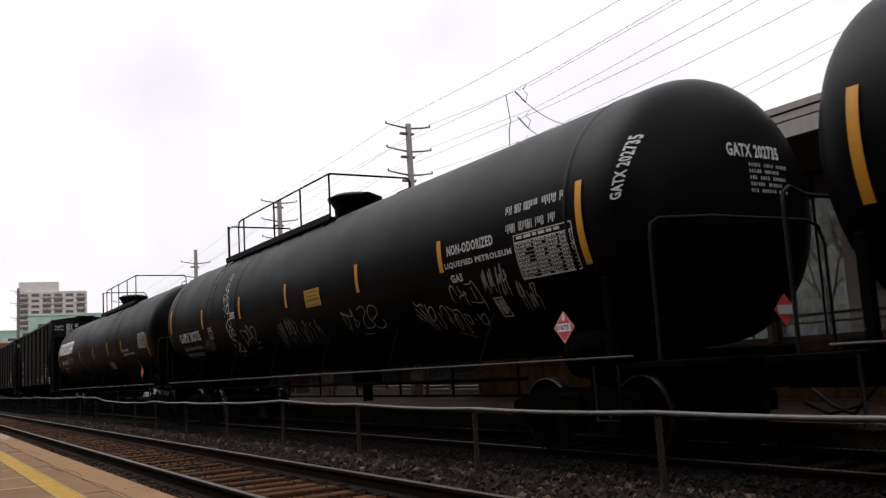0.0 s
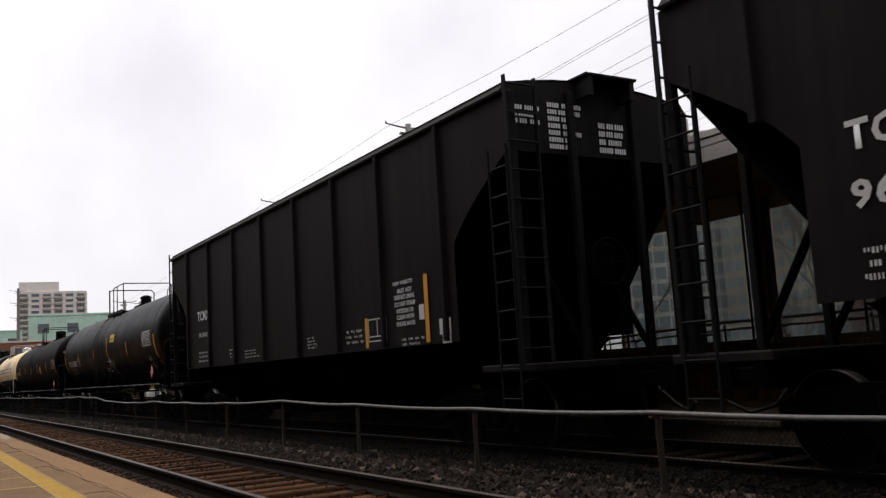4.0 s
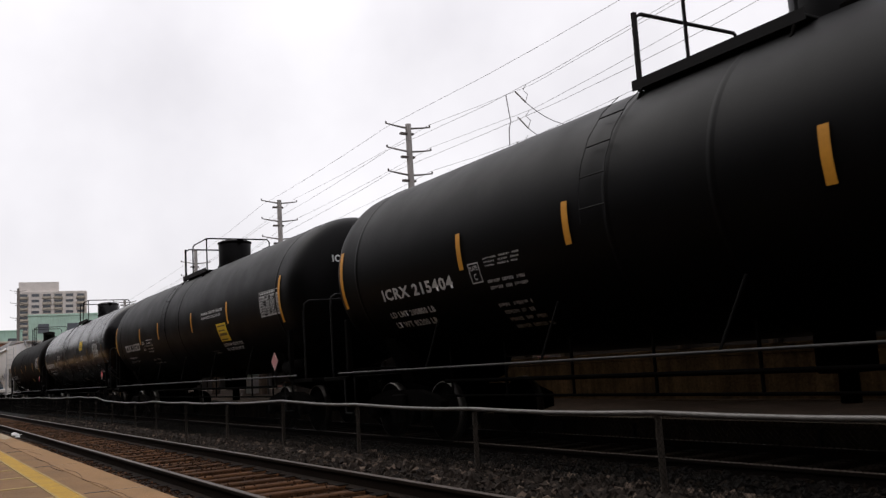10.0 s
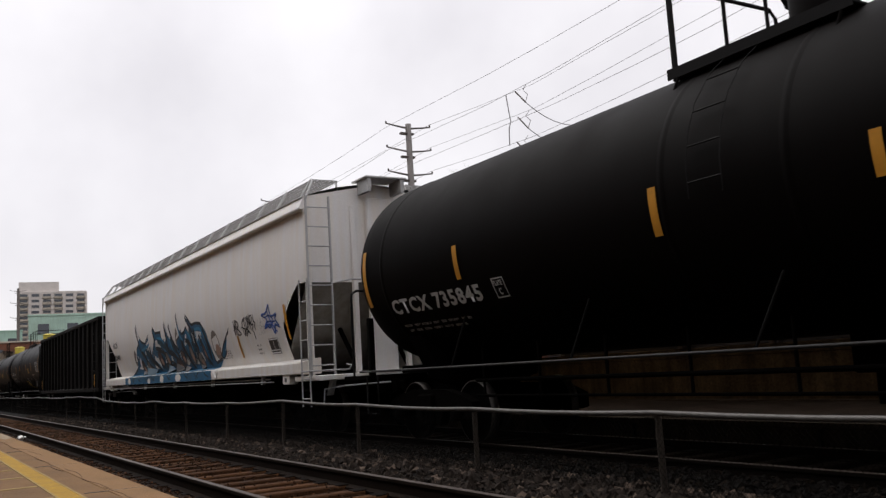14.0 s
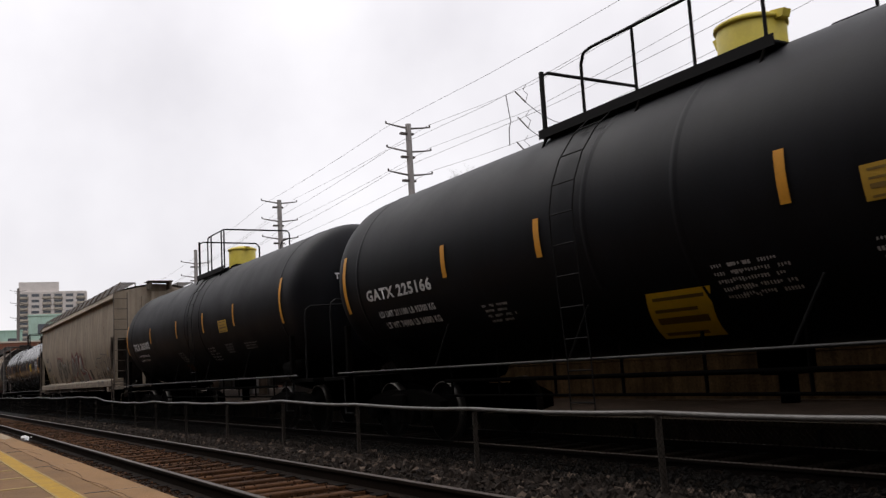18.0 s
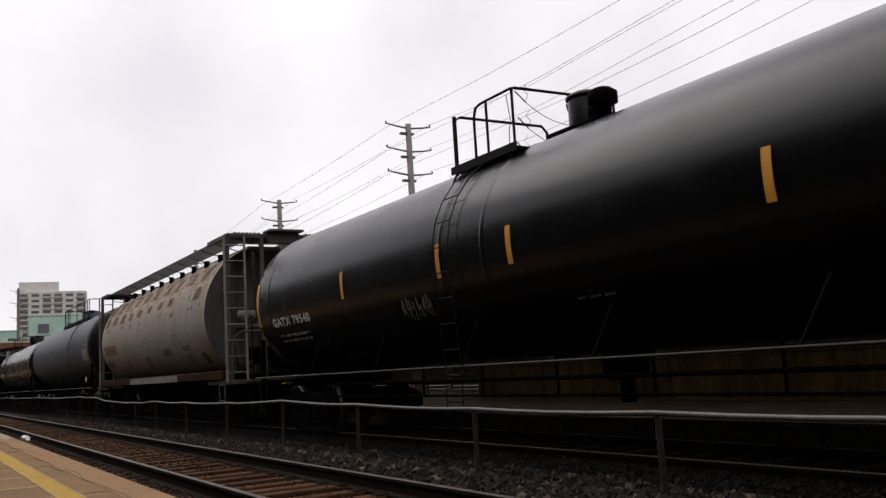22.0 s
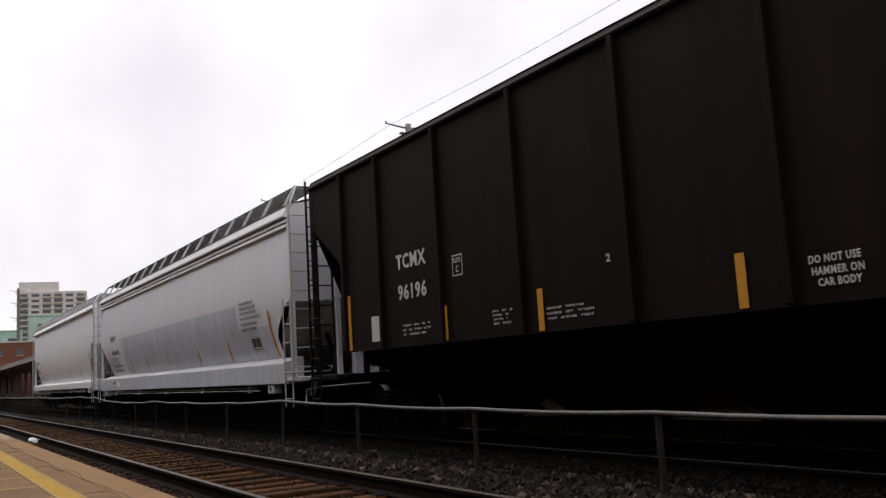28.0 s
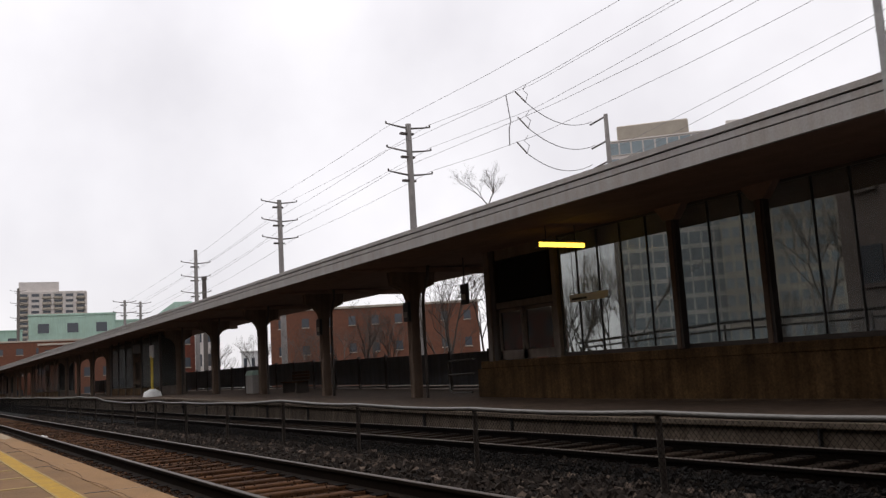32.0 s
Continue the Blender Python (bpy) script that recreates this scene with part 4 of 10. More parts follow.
def bare_tree(x, y, h, seed, spread=0.55, deep=6, bole=0.0, thin=0.72):
    r = random.Random(seed)
    t = thing("bare_tree", "leafless deciduous tree with fine twigs", "tree", "bare trees", pose(x, y, -0.7))
    trunk, twigs = Mesh(), Mesh()

    def grow(p, d, length, rad, depth):
        bend = Vector((r.uniform(-1, 1), r.uniform(-1, 1), r.uniform(-0.2, 0.5))) * 0.18
        mid = p + d * length * 0.5 + bend * length * 0.3
        end = p + (d + bend).normalized() * length
        (trunk if depth < 2 else twigs).tube([p, mid, end], rad, 5 if depth < 3 else 3, r1=rad * 0.62)
        if depth >= deep or rad < 0.004:
            return
        for _ in range(3 if depth < deep - 1 else 2):
            nd = (d + Vector((r.uniform(-1, 1), r.uniform(-1, 1), r.uniform(-0.25, 0.7))) * spread * 1.3).normalized()
            grow(end if r.random() < 0.7 else mid, nd, length * r.uniform(0.6, 0.82), rad * 0.6, depth + 1)
    if bole:
        trunk.tube([(0, 0, 0), (0.1, 0, bole * 0.5), (0, 0, bole)], 0.10, 6, r1=0.06)
    grow(Vector((0, 0, bole)), Vector((0, 0, 1)), h * (0.2 if bole else 0.30), (h * 0.016 + 0.03) * thin, 0)
    part("trunk", trunk, m_bark, t)
    tagged(part("crown", twigs, m_bark, t, "dense bare twigs"), kind="stuff")


for i, (x, y, h) in enumerate(((-50.1, 34.0, 8.2), (-36.0, 30.5, 9.0), (-33.0, 31.0, 8.0), (-25.5, 36.0, 11.0), (-20.5, 33.0, 10.5), (-22.5, 38.0, 10.0), (-43.0, 19.5, 5.5), (-40.0, 20.0, 5.0), (-37.5, 22.5, 6.5), (-34.0, 21.0, 7.5),
                             (-31.5, 22.5, 7.0), (-108, 34.4, 4.6), (-106.5, 35.0, 4.2), (-56, 21.5, 6.0), (-70, 24, 6), (-82, 24, 6.5), (-50, 21, 5.5), (-28.5, 19.0, 7.0), (-38.5, 19.0, 6.0), (-35.5, 18.5, 5.5), (-22.3, 18.0, 5.0), (-21.2, 18.8, 4.6), (-23.6, 19.2, 5.4), (-14.2, 18.6, 4.4), (-15.6, 20.0, 3.8))):
    bare_tree(x, y, h, 40 + i, 0.62 if i == 0 else 0.55, 8 if i == 0 else 7 if i in (3, 4, 7, 8, 9, 10, 17, 18, 19, 20, 21, 22, 23, 24) else 6, 11.0 if i == 0 else 0.0, 0.45 if i == 0 else 0.55)

# ---- the train ----
SPEED = [14.695, 14.779, 14.231, 13.906, 13.213]


def gone(t):
    """Metres run since the start."""
    s = 0.0
    for k in range(4):
        u = min(max(t - 8 * k, 0.0), 8.0)
        s += SPEED[k] * u + (SPEED[k + 1] - SPEED[k]) * u * u / 16
    return s


# trucks, wheels and underframe: shade under the wagons is put into the colour
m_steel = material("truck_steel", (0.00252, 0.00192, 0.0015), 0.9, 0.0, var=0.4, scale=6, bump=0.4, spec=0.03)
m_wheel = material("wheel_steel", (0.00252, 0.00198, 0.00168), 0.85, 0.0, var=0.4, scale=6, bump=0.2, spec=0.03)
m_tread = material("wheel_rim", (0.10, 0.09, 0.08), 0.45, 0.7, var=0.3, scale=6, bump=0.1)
m_under = material("underframe_grime_shaded", (0.00228, 0.0018, 0.0015), 0.9, var=0.4, scale=5, bump=0.4, spec=0.03)
m_stripe = plain("reflector_yellow", (0.56, 0.25, 0.015), 0.5)
m_mark = plain("stencil_white", (0.52, 0.52, 0.51), 0.7)
m_mark_grey = plain("stencil_grey", (0.30, 0.30, 0.30), 0.75)
m_mark_black = plain("stencil_black", (0.02, 0.02, 0.02), 0.7)
m_red = plain("placard_red", (0.62, 0.06, 0.06), 0.5)
m_panel_yellow = plain("label_yellow", (0.80, 0.55, 0.02), 0.5)
m_rung = material("rung_steel", (0.007, 0.0065, 0.0065), 0.7, 0.0, var=0.3, scale=6, bump=0.1, spec=0.12)
m_siderail = material("worn_handrail", (0.0088, 0.008, 0.0072), 0.6, 0.0, var=0.3, scale=6, bump=0.1)
m_grating = material("grating_steel", (0.30, 0.295, 0.29), 0.6, 0.3, var=0.3, scale=9, bump=0.1)
m_rung_white = material("rung_white", (0.40, 0.40, 0.395), 0.6, var=0.2, scale=6, bump=0.1)

CARS = []


def truck_mesh():
    m = Mesh()
    prof = [(-1.25, 0.40), (-1.25, 0.62), (-0.95, 0.72), (-0.5, 0.80), (0.5, 0.80), (0.95, 0.72), (1.25, 0.62), (1.25, 0.40), (1.02, 0.36), (0.85, 0.52), (0.45, 0.50), (0.30, 0.26), (-0.30, 0.26), (-0.45, 0.50), (-0.85, 0.52), (-1.02, 0.36)]
    for s in (-1, 1):
        m.prism(prof, s * 1.0 - 0.075, s * 1.0 + 0.075, "y")
        for x in (-0.89, 0.89):
            m.turned([(s * 1.06, 0.0), (s * 1.06, 0.12), (s * 1.17, 0.11), (s * 1.17, 0.0)] if s > 0 else [(-1.17, 0.0), (-1.17, 0.11), (-1.06, 0.12), (-1.06, 0.0)], "y", (x, 0, 0.457), n=12)
        for x in (-0.14, 0.0, 0.14):
            m.turned([(0.30, 0.055), (0.52, 0.055)], "z", (x, s * 1.08, 0), n=8)
    m.box(-0.22, 0.22, -1.15, 1.15, 0.5, 0.74, 0.03)
    return m


def wheelset_mesh():
    m = Mesh()
    for s in (-1, 1):
        y = s * 0.735
        pr = [(y - 0.07, 0.10), (y - 0.07, 0.2), (y - 0.02, 0.36), (y - 0.05, 0.40), (y - 0.065, 0.44), (y - 0.065, 0.457), (y + 0.065, 0.457), (y + 0.065, 0.42), (y + 0.03, 0.38), (y + 0.01, 0.36), (y + 0.05, 0.2), (y + 0.07, 0.10)]
        m.turned(pr, "y", n=28)
    m.tube([(0, -1.1, 0), (0, 1.1, 0)], 0.085, 10)
    return m


TRUCK, WHEELS = truck_mesh().data("truck"), wheelset_mesh().data("wheelset")
RIM = Mesh().turned([(-0.068, 0.447), (-0.068, 0.4585), (0.068, 0.4585), (0.068, 0.447)], "y", n=28).data("tread")


def add_truck(car, x):
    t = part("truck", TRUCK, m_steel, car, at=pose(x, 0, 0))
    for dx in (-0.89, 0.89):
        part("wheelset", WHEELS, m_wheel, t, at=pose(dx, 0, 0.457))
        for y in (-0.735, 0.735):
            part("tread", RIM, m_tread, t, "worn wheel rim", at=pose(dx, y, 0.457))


def coupler(car, x, s):
    m = Mesh().box(min(x, x + s * 0.55), max(x, x + s * 0.55), -0.09, 0.09, 0.76, 0.94, 0.02)
    m.prism([(x + s * 0.5, -0.16), (x + s * 0.78, -0.14), (x + s * 0.80, 0.02), (x + s * 0.66, 0.05), (x + s * 0.66, 0.16), (x + s * 0.5, 0.16)][::s], 0.71, 0.99, "z")
    part("coupler", m, m_steel, car)
    part("air_hose", Mesh().tube([(x, 0.25, 0.75), (x + s * 0.3, 0.3, 0.5), (x + s * 0.6, 0.22, 0.42), (x + s * 0.8, 0.1, 0.55)], 0.022, 6), m_black, car)


class Wagon:
    """A wagon's object, and how far its near side stands out at a height."""

    def __init__(self, ob, out):
        self.ob, self.out = ob, out


def car_thing(name, label, uf, ur, category="railway wagon"):
    car = thing(name, label, category, "freight train wagons", pose((uf + ur) / 2, YT, 0))
    CARS.append((car, (uf + ur) / 2))
    return car


def on_tank(x, z, r, zc, off=0.0, yc=0.0):
    dz = max(-0.999 * r, min(0.999 * r, z - zc))
    k = (r + off) / r
    return (x, yc - math.sqrt(r * r - dz * dz) * k, zc + dz * k)


def tank_patch(r, zc, x0, x1, z0, z1, off=0.004, shear=0.0, n=None):
    n = n or max(2, int(abs(z1 - z0) / 0.06) + 1)
    a0, a1 = [math.asin(max(-1, min(1, (z - zc) / r))) for z in (z0, z1)]
    rows = []
    for i in range(n + 1):
        a = a0 + (a1 - a0) * i / n
        z = zc + (r + off) * math.sin(a)
        y = -(r + off) * math.cos(a)
        rows.append([(x0, y, z), (x1, y, z)])
    return Mesh().grid([r_[::-1] for r_ in rows], True)


def ladder(car, x, w, pts, mat, rung=0.30, r=0.018, label="", stile=0.0):
    """Two stiles through the points (y, z), with rungs."""
    m = Mesh()
    for s in (-0.5, 0.5):
        m.tube([(x + s * w, y, z) for y, z in pts], stile or r, 5)
    lad = part("ladder", m, mat, car, label)
    z = min(p[1] for p in pts) + 0.15
    top = max(p[1] for p in pts)
    pp = sorted(pts, key=lambda p: p[1])
    while z < top - 0.05:
        for (ya, za), (yb, zb) in zip(pp, pp[1:]):
            if za <= z <= zb and zb > za:
                y = ya + (yb - ya) * (z - za) / (zb - za)
                part("rung", Mesh().tube([(x - 0.5 * w, y, z), (x + 0.5 * w, y, z)], r * 0.85, 5), mat, lad)
                break
        z += rung
    return lad


def tank_car(label, uf, ur, r, zc, mat, rail=(-1.2, 1.3, 0.65), posts=(), dome=(0.5, 0.42, 0.55), dome_mat=None, lad=0.0, seams=(), head=0.80, rail_mat=None, lower=None, valve=None, long_ladder=False, dl=0.0, ex=2.78, dz=-0.03, sx=-0.45, pan=False):
    """A tank wagon; places along it are metres from its middle, ahead positive."""
    rail_mat = rail_mat or m_rung
    car = car_thing("tank_wagon", label, uf, ur)
    L = (uf - ur) / 2 + 0.24 + dl
    q_ = 2 / ex
    r, zc = r + 0.02, zc + dz
    Lr = L - 0.28 - dl
    prof = []
    for i in range(13):
        a = math.pi / 2 * i / 12
        prof.append((-Lr - head * math.cos(a) ** q_, r * math.sin(a) ** q_ if i else 0.0))
    prof.append((-Lr + 0.15, r))
    for x in sorted(set(tuple(seams) + (-Lr + 0.5, L - 0.5))):
        prof += [(x - 0.10, r), (x - 0.06, r), (x - 0.045, r), (x - 0.02, r + 0.009), (x + 0.02, r + 0.009), (x + 0.045, r), (x + 0.06, r), (x + 0.10, r)]
    prof.append((L - 0.15, r))
    for i in range(13):
        a = math.pi / 2 * (12 - i) / 12
        prof.append((L + head * max(0.0, math.cos(a)) ** q_, r * math.sin(a) ** q_ if i < 12 else 0.0))
    shell = part("tank_shell", Mesh().turned(prof, "x", (0, 0, zc), n=72), mat, car)
    if lower:
        # second colour below a line, on both flanks and the ends
        zl, lmat = lower
        rows = []
        for x_, r_ in prof:
            rr = r_ * 1.003 + 0.003
            if rr > zc - zl + 0.01:
                a0 = math.asin((zl - zc) / rr)
                rows.append([(x_, rr * math.cos(a), zc + rr * math.sin(a)) for a in [-math.pi - a0 + (math.pi + 2 * a0) * k / 40 for k in range(41)]])
        part("lower_paint", Mesh().grid(rows), lmat, car, "black lower half")
    zb = zc - r
    for s in (-1, 1):
        x = s * (L - 1.25)
        add_truck(car, x)
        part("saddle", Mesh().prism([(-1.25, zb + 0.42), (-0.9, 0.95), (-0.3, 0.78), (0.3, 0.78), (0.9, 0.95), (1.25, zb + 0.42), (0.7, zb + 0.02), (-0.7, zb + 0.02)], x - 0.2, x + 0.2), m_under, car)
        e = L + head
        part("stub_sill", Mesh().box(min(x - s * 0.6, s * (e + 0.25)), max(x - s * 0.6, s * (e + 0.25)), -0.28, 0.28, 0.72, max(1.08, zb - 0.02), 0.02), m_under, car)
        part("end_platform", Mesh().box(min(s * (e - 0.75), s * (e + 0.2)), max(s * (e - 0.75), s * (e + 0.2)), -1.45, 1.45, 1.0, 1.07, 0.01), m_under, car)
        coupler(car, s * (e + 0.22), s)
        hx = s * (L + 0.30)
        zt = zc - 0.22
        part("end_handrail", Mesh().tube([(hx + s * 0.34, -1.42, 1.07), (hx + s * 0.34, -1.42, zt - 0.2), (hx + s * 0.35, -1.40, zt - 0.06), (hx + s * 0.36, -1.3, zt), (hx + s * 0.60, -0.75, zt), (hx + s * 0.62, 0.75, zt), (hx + s * 0.36, 1.3, zt), (hx + s * 0.34, 1.42, zt - 0.2), (hx + s * 0.34, 1.42, 1.07)], 0.021, 6), rail_mat, car)
        part("corner_step", Mesh().tube([(s * (L + 0.05), -1.47, 1.05), (s * (L + 0.05), -1.47, 0.45), (s * (L - 0.35), -1.47, 0.45), (s * (L - 0.35), -1.47, 1.05)], 0.018, 5), m_rung, car)
        part("end_post", Mesh().box(min(s * (L - 0.12), s * (L - 0.02)), max(s * (L - 0.12), s * (L - 0.02)), -1.47, -1.38, 1.05, zc - 0.75, 0.01), m_under, car)
    part("side_rail", Mesh().tube([(-L - 0.3, -1.47, 1.13), (L + 0.3, -1.47, 1.13)], 0.018, 6), m_siderail, car, "long side handrail")
    k = int(2 * L / 2.6)
    for i in range(1, k):
        x = -L + 2 * L * i / k
        part("rail_strut", Mesh().tube([(x, -1.46, 1.13), (x + 0.35, -1.40, zc - 0.62 * r)], 0.016, 5), m_rung, car)
    tr = Mesh().tube([(-L + 2.4, -0.9, 0.92), (L - 2.4, -0.9, 0.92)], 0.03, 5).tube([(-L + 2.4, -0.9, 0.70), (L - 2.4, -0.9, 0.70)], 0.02, 5)
    for i in range(9):
        x = -L + 2.6 + (2 * L - 5.2) * i / 8
        tr.tube([(x, -0.9, 0.68), (x, -0.9, zb + 0.2)], 0.02, 4)
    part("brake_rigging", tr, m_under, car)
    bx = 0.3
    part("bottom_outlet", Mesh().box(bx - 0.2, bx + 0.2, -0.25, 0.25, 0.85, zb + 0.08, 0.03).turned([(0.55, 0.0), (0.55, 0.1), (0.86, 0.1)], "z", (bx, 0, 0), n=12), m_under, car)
    part("air_reservoir", Mesh().turned([(-0.45, 0), (-0.42, 0.17), (0.42, 0.17), (0.45, 0)], "x", (L - 0.75, -1.05, 1.30), n=14), m_under, car)
    # top platform, fittings and railing
    zt = zc + r
    x0, x1, hh = rail
    hh += 0.11
    x0, x1 = x0 + sx, x1 + sx
    PY, zp = 0.83, zt - 0.15
    part("top_platform", Mesh().box(x0 - 0.05, x1 + 0.12, -0.90, -0.40, zp - 0.03, zp, 0.006), m_rung, car, "dark grating platform")
    part("platform_edge", Mesh().box(x0 - 0.05, x1 + 0.12, -0.915, -0.90, zp - 0.06, zp + 0.06), m_rung, car)
    part("far_platform", Mesh().box(max(x0, x1 - 2.2), x1 + 0.12, 0.40, 0.95, zp - 0.03, zp, 0.006), m_rung, car)
    nb_ = max(2, int((x1 - x0) / 1.3) + 1)
    for i in range(nb_):
        x = x0 + 0.1 + (x1 - x0 - 0.1) * i / (nb_ - 1)
        part("platform_bracket", Mesh().tube([(x, -0.88, zp - 0.02), (x, -0.98, zc + math.sqrt(r * r - 0.98 ** 2) - 0.01)], 0.018, 4), m_under, car)
    # rear gate hoop, then the side rail with its front crossing
    gap = min(0.8, 0.35 * (x1 - x0))
    rl = part("railing", Mesh().tube([(x0 + gap, -PY, zp), (x0 + gap, -PY, zt + hh - 0.16), (x0 + gap + 0.06, -PY, zt + hh - 0.03), (x0 + gap + 0.2, -PY, zt + hh), (x1 - 0.05, -PY, zt + hh), (x1, -PY + 0.05, zt + hh), (x1 + 0.05, 0.92, zt + hh), (x1 + 0.05, 0.98, zt + hh - 0.08), (x1 + 0.05, 0.98, zp)], 0.021, 6), rail_mat, car)
    part("gate_rail", Mesh().tube([(x0, -PY, zp - 0.06), (x0, -PY, zt + hh - 0.06), (x0, -PY + 0.1, zt + hh), (x0, 0.85, zt + hh), (x0, 0.95, zt + hh - 0.1), (x0, 0.95, zp)], 0.024, 6), rail_mat, rl)
    part("gate_post", Mesh().box(x0 - 0.022, x0 + 0.022, -PY - 0.03, -PY + 0.02, zp - 0.07, zt + hh), rail_mat, rl)
    part("far_rail", Mesh().tube([(x1 + 0.05, 0.98, zt + hh - 0.2), (x1 - 0.5, 0.98, zt + hh - 0.2), (x1 - 0.62, 0.98, zt + hh - 0.3), (x1 - 0.62, 0.98, zp)], 0.018, 5), rail_mat, rl)
    for x in tuple(p_ + sx for p_ in posts if p_ + sx > x0 + gap + 0.25) + (x1 - 0.02,):
        part("railing_post", Mesh().tube([(x, -PY, zp - 0.04), (x, -PY, zt + hh)], 0.021, 5), rail_mat, rl)
    dx, dr, dh = dome
    dr *= 0.82
    dm = dome_mat or mat
    if pan:
        # a low pan that flares to its rim, with hooks fore and aft
        dh *= 0.72
        dm_ = part("dome", Mesh().turned([(zt - 0.2, dr * 0.86), (zt + dh * 0.35, dr * 0.88), (zt + dh * 0.62, dr * 1.02), (zt + dh * 0.78, dr * 1.16), (zt + dh * 0.86, dr * 1.17), (zt + dh * 0.90, dr * 1.05), (zt + dh, dr * 0.9), (zt + dh, 0.0)], "z", (dx, 0, 0), n=28), dm, car)
        for s in (-1, 1):
            part("rim_hook", Mesh().prism([(dx + s * dr * 1.05, zt + dh * 0.92), (dx + s * dr * 1.32, zt + dh * 0.90), (dx + s * dr * 1.30, zt + dh * 0.62), (dx + s * dr * 1.22, zt + dh * 0.62), (dx + s * dr * 1.15, zt + dh * 0.76)][::-s], -0.06, 0.06, "y"), m_under, dm_)
    else:
        dm_ = part("dome", Mesh().turned([(zt - 0.2, dr), (zt + dh - 0.06, dr), (zt + dh, dr * 0.93), (zt + dh, 0.0)], "z", (dx, 0, 0), n=28), dm, car)
        part("dome_lid", Mesh().turned([(zt + dh - 0.05, dr), (zt + dh - 0.05, dr + 0.025), (zt + dh - 0.01, dr + 0.025), (zt + dh + 0.04, dr * 0.8), (zt + dh + 0.07, dr * 0.4), (zt + dh + 0.08, 0.0)], "z", (dx, 0, 0), n=28), dm, dm_)
        part("lid_latch", Mesh().prism([(dx - dr - 0.13, zt + dh - 0.02), (dx - dr - 0.08, zt + dh - 0.16), (dx - dr + 0.02, zt + dh - 0.16), (dx - dr + 0.02, zt + dh + 0.01)], -0.05, 0.05, "y"), dome_mat or m_under, dm_)
        part("lid_hinge", Mesh().prism([(dx + dr - 0.05, zt + dh - 0.07), (dx + dr + 0.09, zt + dh - 0.07), (dx + dr + 0.12, zt + dh + 0.01), (dx + dr - 0.06, zt + dh + 0.04)], -0.06, 0.06, "y"), dome_mat or m_under, dm_)
    part("fittings_base", Mesh().box(dx - 0.5, dx + 0.5, -0.36, 0.36, zt - 0.12, zt + 0.05, 0.03), m_under, car)
    if valve:
        part("relief_valve", Mesh().turned([(zt - 0.1, 0.11), (zt + 0.2, 0.11), (zt + 0.22, 0.2), (zt + 0.36, 0.2), (zt + 0.42, 0.12), (zt + 0.42, 0)], "z", (valve, -0.2, 0), n=14), m_under, car)
    ladder(car, lad + sx, 0.42, [on_tank(0, zc + r * c, r, zc, 0.07)[1:] for c in (0.84, 0.7, 0.5, 0.3, 0.1, -0.1)] + ([(-1.5, 1.15), (-1.5, 0.5)] if long_ladder else []), m_rung, 0.36, 0.011, stile=0.009 if long_ladder else 0.005)
    return Wagon(car, lambda z: math.sqrt(max(0.01, r * r - (z - zc) ** 2))), L, r, zc, head


